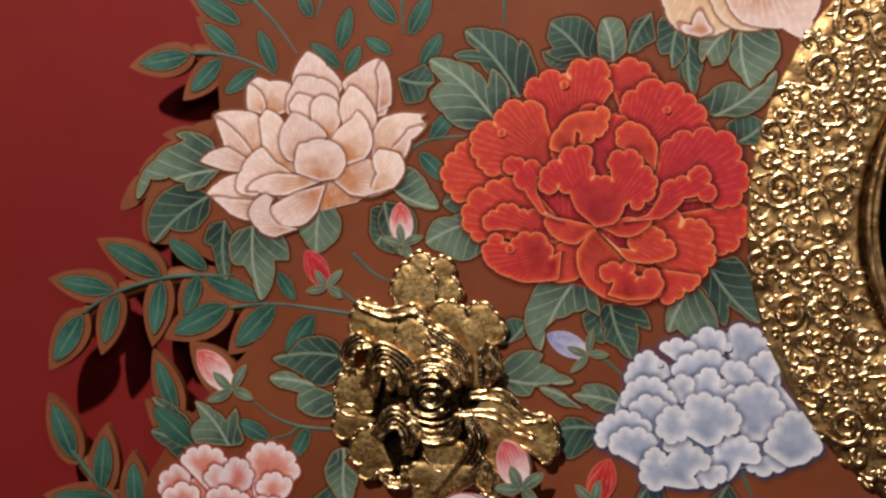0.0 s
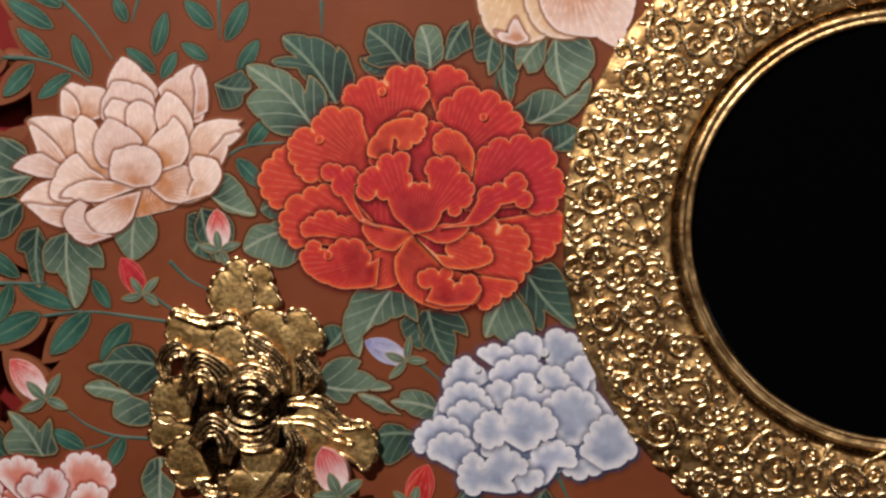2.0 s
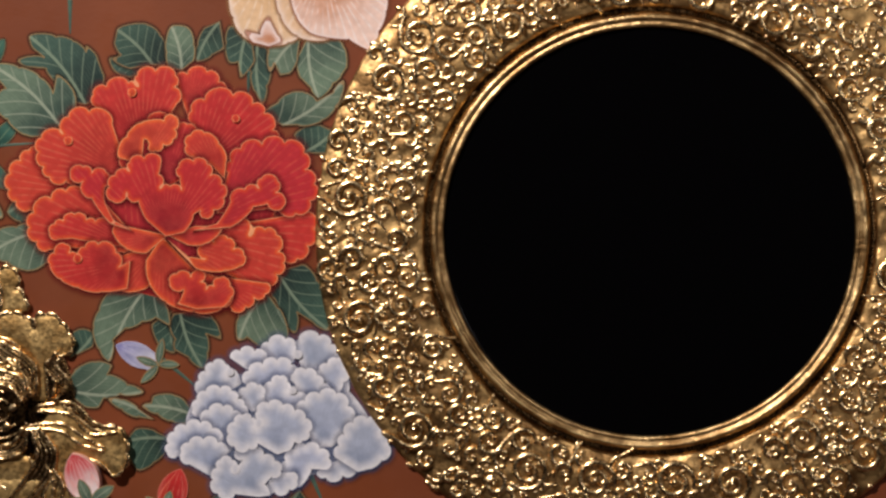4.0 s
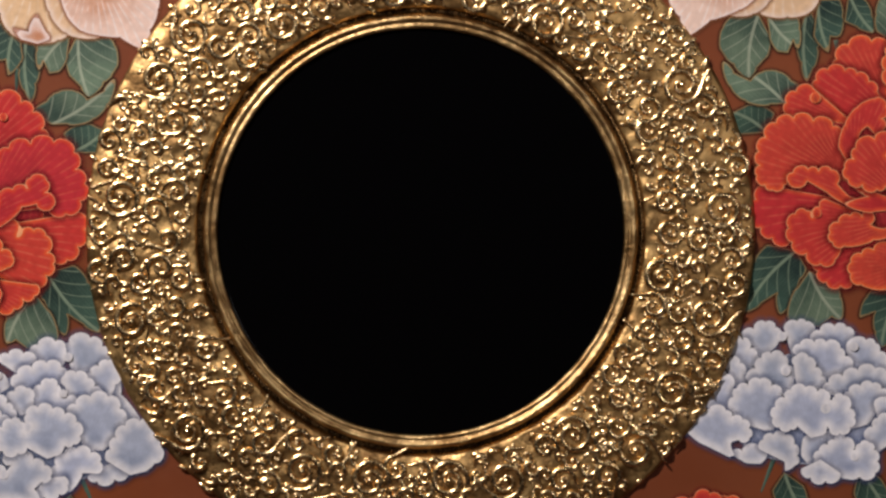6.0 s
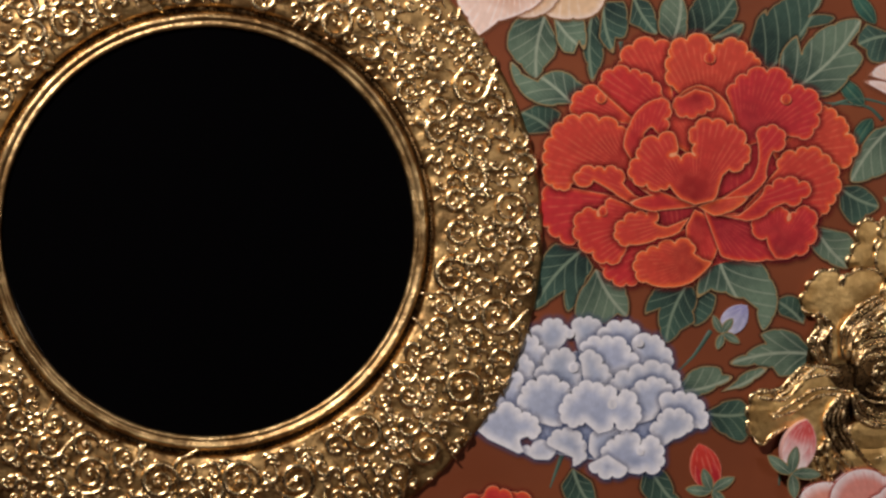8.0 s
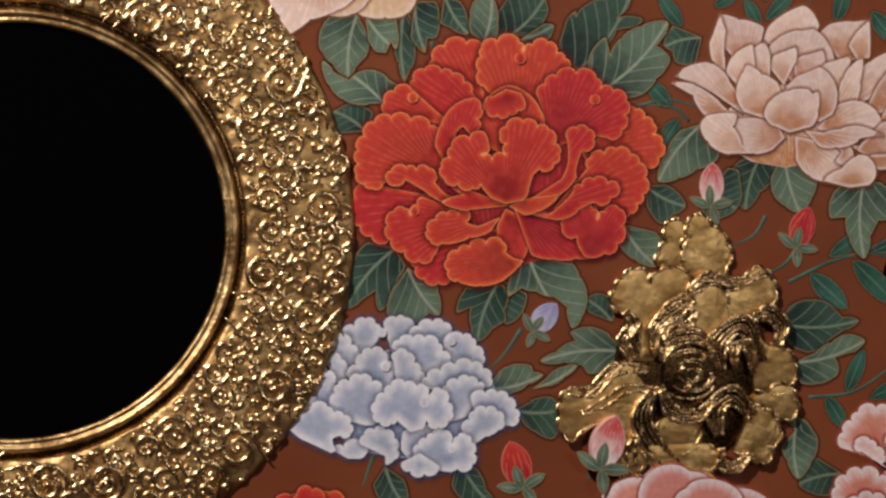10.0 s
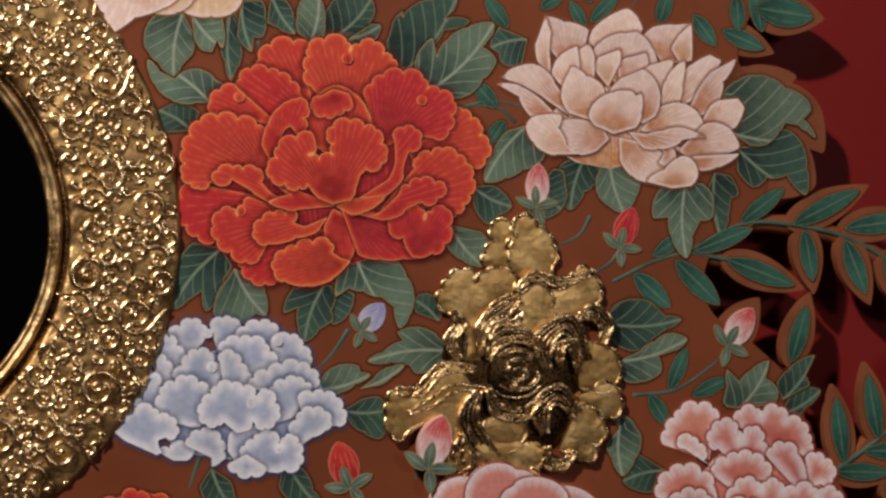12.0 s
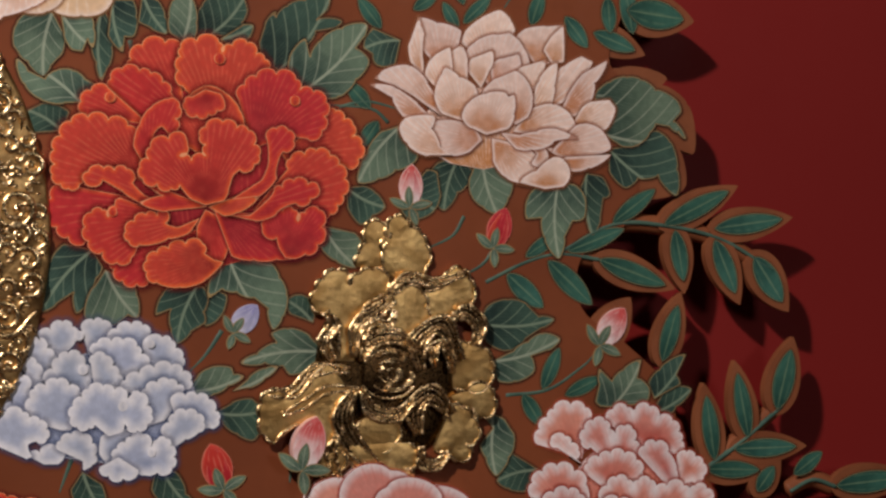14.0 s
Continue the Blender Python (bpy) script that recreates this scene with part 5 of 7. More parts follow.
peony_petal(here, 3, (-251.7, 8.5), [(-192.2, 16.7), (-188.5, 6.9), (-192.7, -2.6), (-198.7, -9.9), (-207.5, -8.7), (-218.9, -5.2, 0)])
peony_petal(here, 4, (-244.8, 17.5), [(-237.6, 40.6), (-235.8, 47.1), (-229.7, 54), (-217.4, 56.1), (-204.3, 56.6), (-193, 50.4), (-192.6, 40.8), (-187.6, 32.6), (-190.4, 23), (-198.7, 15.9), (-208.4, 19.7), (-231.5, 17.7, 0)])
peony_petal(here, 5, (-312.2, 29.9), [(-346.1, 56.8), (-354.1, 57.1), (-359.2, 51.3), (-365.7, 44.1), (-366.6, 34.8), (-362.6, 28), (-354.6, 22.8), (-346.8, 27.6), (-326, 28.6, 0)])
peony_petal(here, 6, (-294.8, 39.2), [(-304.3, 70.8), (-317.8, 78.3), (-330, 75.8), (-333.7, 66), (-346.6, 64.2), (-348.5, 55.9), (-345.6, 47.5), (-342.3, 41.4), (-332.6, 38.8), (-322.2, 41.7)])
peony_petal(here, 7, (-275.4, 2.6), [(-306.2, -6.6, 0), (-308.2, -19.8, 0.1), (-299.8, -25.8, 0.1), (-286.2, -23.5, 0.1), (-277.1, -13.8, 0.05)])
peony_petal(here, 8, (-289, 1.2), [(-312.2, 28.2), (-322.4, 31.8), (-332.8, 33.1), (-341.6, 29.1), (-352.2, 21), (-355.2, 12.8), (-350.9, 4.4), (-344, -0.8), (-333.6, 0.6, 0), (-299.3, -3.5, 0)])
peony_petal(here, 9, (-294.1, -0.3), [(-304.1, 9.2), (-316, 15.1), (-321.1, 15.9), (-327.9, 19.4), (-334.9, 15.9), (-340.2, 14.1), (-343.1, 9.2), (-338.7, 5.1), (-330, 5.5, 0), (-306, 0.7, 0)])
peony_petal(here, 10, (-296, -8.5), [(-302.9, -11.6), (-304.4, -3.3), (-314.6, 1.8), (-322.5, 0.4), (-326.2, -6.8), (-331.9, -2.7), (-333.5, 2.3), (-340.6, -2.5), (-343.6, -9.1), (-337.5, -17.6, 0.15), (-327.2, -22.7, 0.1), (-313.5, -25.6, 0.1), (-298.1, -23.9, 0.05)])
peony_petal(here, 11, (-268.5, 8.9), [(-238.3, 10.5, 0.05), (-225.1, 10.4), (-226.2, 4), (-216.9, 7.6), (-210.4, 4.3), (-209.7, -5.4), (-206.6, -12), (-211, -18.3), (-216.1, -24.7), (-225.9, -24.5), (-239, -17.8, 0)])
peony_petal(here, 12, (-252.3, -17.5), [(-216, -23.1, 0.1), (-217.8, -29.5), (-224.5, -31), (-229.5, -36.5), (-237.8, -37.3), (-242, -30.7, 0)])
peony_petal(here, 13, (-277, 5.2), [(-285.8, -7, 0.1), (-285.4, -20.2, 0.1), (-276.2, -31.8, 0.1), (-259.5, -38, 0.1), (-242.8, -36.3, 0.15), (-238.2, -25.9), (-244.1, -19.3), (-259, -14.1, 0)])
peony_petal(here, 14, (-257.8, -37), [(-269.5, -33.6, 0.05), (-265.3, -25.5, -0.1), (-273.3, -21.1), (-269.1, -16.6), (-260.7, -18.4), (-253.3, -15.9), (-255.1, -21.4), (-251.9, -25.7), (-247.5, -24.1), (-244.1, -19.3), (-238.2, -24.3), (-237.7, -30.8), (-242.8, -36.3, 0.1)])
peony_petal(here, 15, (-273.7, 3.2), [(-262.1, -6.9, 0), (-252.1, -8.4, 0), (-255.3, -1.2), (-246.9, 1.2), (-238.5, 3.3), (-235.4, -3.3), (-229.5, -6.6), (-232.3, -13.1), (-240.6, -15.2, 0.1), (-258.9, -12.5, 0.1)])
peony_petal(here, 16, (-274.7, 32), [(-299.8, 46, 0.2), (-295, 59, 0.2), (-291.4, 67, 0.2), (-283.8, 71.7, 0.2), (-270.3, 72.8), (-266.4, 67.1), (-260.3, 69.1), (-255.1, 60.8), (-257.4, 51.1), (-260.3, 39.7, 0.1)])
peony_petal(here, 17, (-287.8, 47.2), [(-300.7, 50.9, 0.2), (-295.9, 62.9, 0.2), (-287.2, 70.5, 0.15), (-273.7, 71.6, 0.1), (-267.9, 74.3), (-267.7, 66.1), (-268.9, 60.6), (-274.7, 58.2), (-279.2, 54.4), (-283.5, 56.9), (-285.8, 61.2, -0.3)])
peony_petal(here, 18, (-239.4, 36.8), [(-247.5, 45.8, 0.05), (-257.4, 50.4), (-261.2, 57.1), (-258.4, 62.8), (-250.4, 63.8, 0.3), (-242.2, 57, 0.2), (-238.1, 47.1, 0.15)])
peony_petal(here, 19, (-273.6, 5.8), [(-304, 13.1, 0), (-305.8, 9.2, 0.1), (-299.2, -0.2, 0.1), (-285.7, -3.8, 0.1)])
peony_petal(here, 20, (-273.6, 5.8), [(-258.4, 10.3, 0), (-241.7, 8.3, 0.05), (-251.9, 0.4, 0.1), (-263.6, 0.7, 0.1)])
peony_petal(here, 21, (-293.9, 8.9), [(-306.4, 13.2, 0.05), (-317.3, 28.4, 0.05), (-322.3, 38.4), (-329.8, 42.6), (-322.1, 46.7), (-317, 42.9), (-308.4, 42.9), (-309.3, 34.7), (-309.8, 26.5, -0.05), (-304, 14.8, -0.05)])
peony_petal(here, 22, (-258.4, 8), [(-245, 11.6, -0.05), (-236.4, 24.4, -0.05), (-227.9, 30.6), (-219.7, 31), (-217.9, 36.8), (-208.7, 34.9), (-209.9, 28.4), (-205.5, 20.3), (-214.9, 22.1), (-223.2, 20.7, 0.05), (-238.4, 9.2, 0.1)])
peony_petal(here, 23, (-274.6, 5.2), [(-285.2, 14.3, 0.1), (-290, 25.9, 0.05), (-296.7, 31), (-305.4, 26.4), (-306.9, 34.6), (-303.3, 41.1), (-294.7, 43.2), (-294.6, 48.4), (-286, 50.4), (-275.9, 49.1), (-277.8, 41, 0.05), (-277.3, 32.8), (-271.2, 33.6), (-264.6, 31.7), (-265.4, 38.9, 0.05), (-265.9, 44.8), (-257.5, 47.8), (-249.1, 45.9), (-247.6, 39.3), (-241.1, 34.3), (-240.3, 26.1), (-246.4, 19.8), (-251.6, 15), (-253.8, 19.3), (-258.2, 16.8, -0.05), (-265.2, 6.9, 0.12)])
curl(here, PEONY, 24, -291.9, 88.4, 3.2)
curl(here, PEONY, 25, -231.9, 71.3, 2.9)
curl(here, PEONY, 26, -330.3, 61.9, 3.2)
curl(here, PEONY, 27, -326.8, -6.2, 3.2)
here = blossom("peony", 279.3, 22.2)
peony_petal(here, 0, (267.1, 59.3), [(235.9, 84.2), (236.8, 90.4), (243.7, 98.4), (256.9, 99.9), (266.8, 96.7), (264.6, 82.1, 0)])
peony_petal(here, 1, (286.9, 49.2), [(266, 74.9), (264, 83.7), (265.6, 91.8), (265.8, 96.7), (275.3, 100.9), (288.7, 99.8), (290.2, 94.3), (296.4, 98.2), (305.6, 99.8), (310.5, 93.2), (315.5, 89.9), (318.1, 84.9), (308.2, 75.1), (301, 65.4, 0)])
peony_petal(here, 2, (273.5, 49.4), [(259.2, 71.7), (254.5, 77.3), (248, 82.2), (241.5, 83.9), (231.7, 84.9), (225, 79.2), (224.1, 73.8), (240.5, 56.5, 0)])
peony_petal(here, 3, (247, 52.5), [(223.2, 74.4, 0.1), (213.4, 72.9), (207.7, 66.6), (208.1, 60.2), (217.7, 56.2, 0.1), (233.9, 55, 0)])
peony_petal(here, 4, (323.9, 34.6), [(352.6, 59.7, 0.1), (357.8, 59.6), (362.9, 54.5), (368.1, 51.1), (367.8, 44.4), (373.3, 39.3), (370.9, 30.9), (363.7, 25.4), (355.1, 30.6, 0), (327.1, 28.6, 0)])
peony_petal(here, 5, (306.9, 38.3), [(298.4, 68), (303.1, 75.2), (310, 80), (322.1, 81.6), (334, 78.2), (336.3, 72.2), (344.2, 70.8), (352, 64.7), (350.7, 56.4), (348.7, 48.1), (339.8, 43.3), (327.7, 45.2, 0)])
peony_petal(here, 6, (305.6, 2.8), [(327.1, 26), (329, 31.9), (337.7, 34.3), (344.8, 36.5), (353.4, 33), (358.5, 27.9), (362, 19.4), (360.3, 9.5), (356.6, 3.9), (352.2, -1.3), (343.4, -1.7), (336.6, 1.8, 0), (319.3, 2.4, 0)])
peony_petal(here, 7, (255.3, 7.6), [(195.4, 20.5, 0.1), (188.8, 12.7), (186.6, 4.8), (191.4, -3.3), (197.6, -9.2), (207.1, -12.5), (218.5, -10.6, 0), (248.4, -1.9, 0)])
peony_petal(here, 8, (242.6, 20.9), [(238.5, 45.2), (233.8, 52.7), (222.5, 56.1), (211.3, 57.9), (201.5, 55.5), (195.4, 47.6), (191.3, 39.7), (191.7, 31.8), (189.9, 26.1), (194.5, 20.6), (198.6, 17.9), (205.1, 20.3), (206.9, 25), (219.9, 27.3, 0), (232.8, 23.7, 0)])
peony_petal(here, 9, (278.2, -6.2), [(236.4, -14.5, 0), (221.4, -22, 0.1), (222.8, -28.5), (227.5, -35.1), (235.6, -37.4), (242.2, -36.4), (260.7, -28.4, 0)])
peony_petal(here, 10, (276.9, 3.7), [(271.5, -6, 0), (271.1, -19, 0), (277.5, -27.7, 0.1), (286, -26.1, 0.1), (290.1, -13.1, 0.1), (286.8, -1.6, 0.1)])
peony_petal(here, 11, (281.9, 3.5), [(291.1, -23, 0.1), (304.6, -26.2, 0.1), (318.3, -26.4, 0.1), (335.7, -24.1, 0.1), (343.6, -18.4), (346.8, -6.8), (345.3, 1.6), (312.4, -0.7, 0)])
peony_petal(here, 12, (255.1, 0.4), [(229.1, 11.6, 0.1), (224.7, 7.5), (220.6, 1.5), (217.5, 5.5), (211, 4.1), (207.1, -3.8), (208.8, -11.9), (216.6, -18.6), (224.6, -24.7), (232.8, -22.4), (236.3, -16.7, 0.1), (254.7, -8.6, 0)])
peony_petal(here, 13, (280.9, -25.3), [(275.3, -21.4), (274.5, -15.9), (264.5, -15.5), (254.4, -17.7), (247.7, -19.7), (241.6, -24.4), (241.4, -30.8), (247.1, -36.9), (260.3, -40.1, 0.1), (275.5, -36.5, 0.1), (286.3, -26.8, 0.05)])
peony_petal(here, 14, (323.5, -25.9), [(320.3, -20.8, 0.05), (318.8, -14.1, 0.05), (310.4, -7.9), (314, -2.4), (322.8, 1.6), (329.7, 2), (331.9, -4.7), (336.5, 0.2), (345.3, 1.6), (346.7, -8.5), (343.5, -19), (335.7, -24.1), (328, -26.7, 0.1)])
peony_petal(here, 15, (273.4, -1.1), [(268.1, -8.1, 0.1), (254.6, -11.9, 0.1), (238, -14.9, 0.1), (231.5, -12.7), (230.1, -7.2), (235.2, -1.5), (241.9, 2.2), (248.5, 1.3), (253.5, 3.7), (253.3, -3.1), (261.5, -5.6, -0.1)])
peony_petal(here, 16, (256.9, 6.6), [(242.1, 7.3, 0.05), (229.2, 15.4, 0.05), (218.1, 22.2, 0), (207.4, 21.8), (210.2, 27.2), (219, 28.9), (224.8, 27.8), (232, 28.3), (235.3, 20.4), (242.3, 12.8, -0.05)])
peony_petal(here, 17, (290.2, -0), [(305.4, -3.5, 0.1), (319.3, 0.1, 0.1), (331.5, 5.3, -0.1), (340.3, 8.4), (345.4, 14.9), (338.9, 16.7), (330.3, 19.3), (323.2, 15.5), (318, 14), (312.6, 7.5, -0.1), (302.1, -0.4, -0.05)])
peony_petal(here, 18, (278.6, 5.2), [(242.6, 20.9, 0), (252.2, 12.5, 0.1), (238.9, 9, 0.05), (255.2, 3.7, 0.1)])
peony_petal(here, 19, (278.6, 5.2), [(292.3, 9.8, 0), (309.3, 10.9, 0.05), (295.4, 1.5, 0.1), (286.9, 0.1, 0.1)])
peony_petal(here, 20, (292.3, 9.1), [(307.6, 10.3, 0.1), (320, 21.5, 0.1), (324.6, 36, -0.1), (331.1, 42.4), (327.8, 48.5), (321, 49.6), (314.6, 43.8), (315.2, 32.2, -0.05), (309.6, 19.1, -0.1)])
peony_petal(here, 21, (282.8, 29.7), [(258.4, 46.5), (263.1, 59.4, 0.1), (270.8, 70, 0.1), (281.1, 74.8, 0.1), (291, 70.4, 0.1), (299.1, 60.5, 0.1), (301.5, 48.9, 0.1), (296.5, 34.3, 0.05)])
peony_petal(here, 22, (279.3, 72.8), [(270.8, 68.4, 0.1), (266.7, 65.8), (267.2, 60.9), (273.7, 57.6), (280.5, 58.4), (285.6, 60.7), (290.5, 63.9), (287.6, 70.4, 0.1)])
peony_petal(here, 23, (243.5, 27.3), [(236.7, 39.8, 0.1), (240.4, 53.2, 0.1), (247.3, 62.8, 0.1), (257.4, 67.5, 0.1), (263.9, 62.6), (261, 56.1), (262.1, 50.3), (256.7, 47.5), (253.6, 51.4, 0), (248.4, 46, -0.2), (249.7, 35.3, 0)])
peony_petal(here, 24, (277, 6.3), [(268.7, 9.8, 0.1), (262.3, 18.1, 0.05), (257.3, 16.3), (249.1, 19.1), (241, 22.5), (239.6, 29), (244.7, 33.8), (245.9, 40.2), (256.6, 44.9), (266.7, 46.3), (267.8, 40.4, 0.05), (262.9, 35), (269.5, 32.2), (278, 34.7), (278.2, 41.2), (275, 46.1), (278.5, 51), (288.8, 54.1), (297.1, 50.6), (303.8, 48.9), (307, 40.6), (309.8, 34), (306.6, 29.1), (297.9, 26), (293.8, 22.8, 0), (290.8, 14.7, 0), (287.2, 8.3, 0.12)])
curl(here, PEONY, 25, 288.3, 90.4, 4.1)
curl(here, PEONY, 26, 224, 68.9, 3.8)
curl(here, PEONY, 27, 332.6, 65.6, 3.8)
curl(here, PEONY, 28, 223, 4, 3.2)

# powder-blue blossoms
here = blossom("blue", -216.7, -104.6)
blue_petal(here, 0, (-197.6, -74.9), [(-200.6, -64.3, 0.1), (-199.5, -56.2), (-187.4, -54.1), (-181, -59), (-177.3, -67), (-184, -73.4, 0.1)])
blue_petal(here, 1, (-210.7, -73.2), [(-220.9, -62.5), (-216.8, -57), (-207, -55.5), (-201.5, -58.8), (-203.4, -69.1, 0.1)])
blue_petal(here, 2, (-223.9, -76.4), [(-239.2, -65.6), (-233.5, -61.7), (-225.2, -61.8), (-218, -65.7), (-216.5, -70, 0.1)])
blue_petal(here, 3, (-244, -86.7), [(-257.4, -86), (-257.8, -77.8), (-253.7, -72.9), (-249.6, -68.1), (-242.3, -68.8), (-241.4, -75.6), (-237, -72.4), (-233.2, -80.2, 0.1)])
blue_petal(here, 4, (-217.6, -89.4), [(-231.3, -80.2), (-228.8, -73.1), (-220.4, -69.9), (-212.2, -67.4), (-204, -70), (-201.9, -77.2)])
blue_petal(here, 5, (-172.4, -103.9), [(-178.6, -91.1, 0.1), (-178.3, -78.9, 0.15), (-173, -72.8, 0.15), (-171.3, -86.3, 0.08), (-160.5, -101.3, 0.05)])
blue_petal(here, 6, (-183.3, -86.9), [(-188.6, -78.8), (-187.8, -73.4), (-182.9, -70.2), (-178, -67), (-172.6, -71.9), (-174.4, -80.5), (-179.5, -90.1, 0.1)])
blue_petal(here, 7, (-198, -91), [(-202.7, -80.4, 0.1), (-202.5, -74.9), (-196, -73.3), (-189.5, -76.6), (-186.4, -81.4), (-182, -86.9), (-188.3, -92, 0.1)])
blue_petal(here, 8, (-211.2, -96.5), [(-220, -91.6, 0.1), (-219.8, -84.5), (-215.7, -79.7), (-210.7, -76.5), (-206.6, -79.7), (-206.7, -85.5), (-200.5, -86.2), (-195.7, -90.1), (-198.1, -96.5, 0.1)])
blue_petal(here, 9, (-227.7, -96.5), [(-235.1, -88.3), (-230.7, -82.8), (-224, -81.2), (-220.2, -86.8), (-222, -94.8, 0.1)])
blue_petal(here, 10, (-247.7, -102.9), [(-258.7, -98.7), (-261.9, -94.1), (-259.1, -89.2), (-254, -84.4), (-245.6, -82.8), (-239, -84.4), (-235.8, -89.3), (-231.9, -92.6), (-231.4, -98.1), (-236, -99.7, 0.1)])
blue_petal(here, 11, (-241.5, -120.2), [(-257.1, -101.3, 0.1), (-252.6, -95.1), (-244.2, -93.2), (-238.3, -95.8), (-233.8, -101.3), (-237.4, -113.7, 0.1)])
blue_petal(here, 12, (-254.9, -123.5), [(-271.7, -121), (-277.7, -118.7), (-276.5, -113.8), (-273, -107.2), (-266.2, -103.9), (-257.8, -102.3), (-251.1, -105.6), (-245.7, -113.7)])
blue_petal(here, 13, (-253.5, -132.3), [(-265, -125.8, 0.1), (-269.2, -118.7), (-264.7, -113.7), (-256.3, -112.1), (-248, -113.7), (-242.9, -120.8), (-244.3, -127.4), (-248.5, -132.3, 0.1)])
blue_petal(here, 14, (-192.1, -117.4), [(-196.7, -106.2, 0.1), (-201.4, -95.9), (-196.4, -91), (-188.2, -87.2), (-178.5, -87.2), (-172.2, -94.3), (-170.5, -103.9), (-176.8, -111), (-182.4, -117.4, 0.1)])
blue_petal(here, 15, (-182.6, -126.4), [(-190.8, -131.2), (-186, -134.4), (-176.3, -133.4), (-168.2, -129.5), (-172.9, -123.1, 0)])
blue_petal(here, 16, (-167.3, -131.7), [(-179.3, -123.8), (-177.5, -116.7), (-174.2, -110.3), (-169.2, -103.9), (-161.1, -101.7), (-154.8, -103.9), (-153.3, -110.3), (-149.6, -116.6), (-153.7, -125.3), (-160.2, -130.1, 0.12)])
blue_petal(here, 17, (-205, -138.4), [(-210.4, -132), (-208.6, -124.9), (-203.6, -118.4), (-197, -116.1), (-188.9, -118.4), (-183.9, -123.8), (-185.9, -130.2), (-194.1, -129.6, 0), (-201.8, -140, 0.1)])
blue_petal(here, 18, (-215.4, -132), [(-221.1, -139.5), (-215.6, -142.4), (-207.4, -141), (-202.7, -136.5), (-205.5, -131.3)])
blue_petal(here, 19, (-225.5, -145.1), [(-238.7, -143.3, 0.1), (-248.7, -142.7), (-251.2, -134.9), (-248.4, -128.4), (-246.6, -123.5), (-239.9, -123.8), (-237.7, -128.9), (-233.3, -123.4, 0), (-238.2, -120.2), (-233.2, -117.9), (-226.5, -116.9), (-221.7, -121.7), (-215.2, -124.9), (-211.7, -130.4), (-217, -133.7), (-221.4, -137.9, 0), (-218.3, -144.4, 0.12)])
blue_petal(here, 20, (-213.5, -121), [(-224.8, -114.3, 0.05), (-229.8, -117.2), (-238.1, -115.9), (-241.2, -108.8), (-237.8, -102.3), (-232.7, -98.4), (-227.8, -99.7), (-225.6, -106.2), (-221.2, -102.3), (-224.4, -95.8), (-217.7, -91.9), (-209.5, -93.3), (-203, -96.5), (-196.6, -100.7), (-194.9, -108.7), (-198.5, -113.2), (-203.4, -113.3), (-206.8, -119.1, 0.12)])
curl(here, BLUE, 21, -223.5, -102.9, 3.5)
curl(here, BLUE, 22, -239.4, -73.4, 2.9)
curl(here, BLUE, 23, -200, -64.3, 3.2)
curl(here, BLUE, 24, -203.4, -84.6, 2.9)
curl(here, BLUE, 25, -238.1, -129, 3.5)
here = blossom("blue", 217.8, -105.5)
blue_petal(here, 0, (193.4, -80.7), [(178.6, -65.5), (186.1, -60.5), (192.7, -56.7), (198, -59.5), (199.3, -68.2), (190.4, -75.7, 0.1)])
blue_petal(here, 1, (207.1, -76.6), [(203.1, -61.3), (210.4, -56.9), (215.3, -57.1), (219.6, -63.8), (217.1, -69.1)])
blue_petal(here, 2, (235.7, -79.8), [(218.1, -68.5), (223.2, -62.3), (231.5, -60.2), (238, -60.8), (241.8, -66.5), (241.5, -73.6, 0.1)])
blue_petal(here, 3, (241.9, -89.9), [(237.6, -73.4, 0.1), (249.3, -68.5), (254.2, -70.4), (255.7, -75.4), (260.5, -80.5), (259, -86), (245.4, -85.2, 0.1)])
blue_petal(here, 4, (180.4, -87.3), [(172.3, -73.1), (174.8, -66.3), (179.6, -64.9), (182.6, -71.5), (187.2, -74.9), (186, -81.9), (182, -86.4)])
blue_petal(here, 5, (175.4, -93.4), [(169.8, -82.5), (172.9, -75.7), (177.2, -79.1), (179.2, -86.3), (178.9, -92.6)])
blue_petal(here, 6, (225.5, -90.5), [(207.8, -74.4), (211.6, -69.8), (219.7, -69.2), (226.3, -68.9), (234.3, -72.6), (235.8, -77.5), (240.9, -82.7), (239, -88.1), (232.1, -87.7, 0.1)])
blue_petal(here, 7, (199.3, -97), [(181.3, -89.6, 0.1), (186.9, -82.9), (189.7, -76.6), (195.3, -74.4), (202, -75.7), (203, -82.2), (207.5, -84), (207.3, -89.5), (206.4, -97.5, 0.1)])
blue_petal(here, 8, (209.6, -97.7), [(207.6, -80.8), (209.7, -76.1), (216.2, -77.1), (219.2, -83.1), (223, -88.1), (224.4, -93.7), (218.7, -96.6, 0.1)])
blue_petal(here, 9, (238.2, -102.6), [(224.9, -97), (227.1, -91.6), (235.4, -88.8), (243.8, -85.4), (253.7, -85), (260.2, -88.6), (264.7, -93.8), (262.2, -99.2), (255, -97.1, 0.1)])
blue_petal(here, 10, (167, -107.8), [(156.1, -102.3, 0.1), (163.7, -91.7, 0.1), (165.3, -83.2), (169.4, -85.1), (172.5, -93.2), (173.5, -101.8), (170.2, -106.4)])
blue_petal(here, 11, (190.5, -117.6), [(177.9, -113.3), (172.1, -105.9), (173.6, -98), (175.4, -93.4), (181.8, -92.1), (188.3, -88.7), (194.6, -92.9), (200.6, -96.5), (201.3, -102.9), (197.8, -111.4, 0.12), (194.4, -117.6, 0.12)])
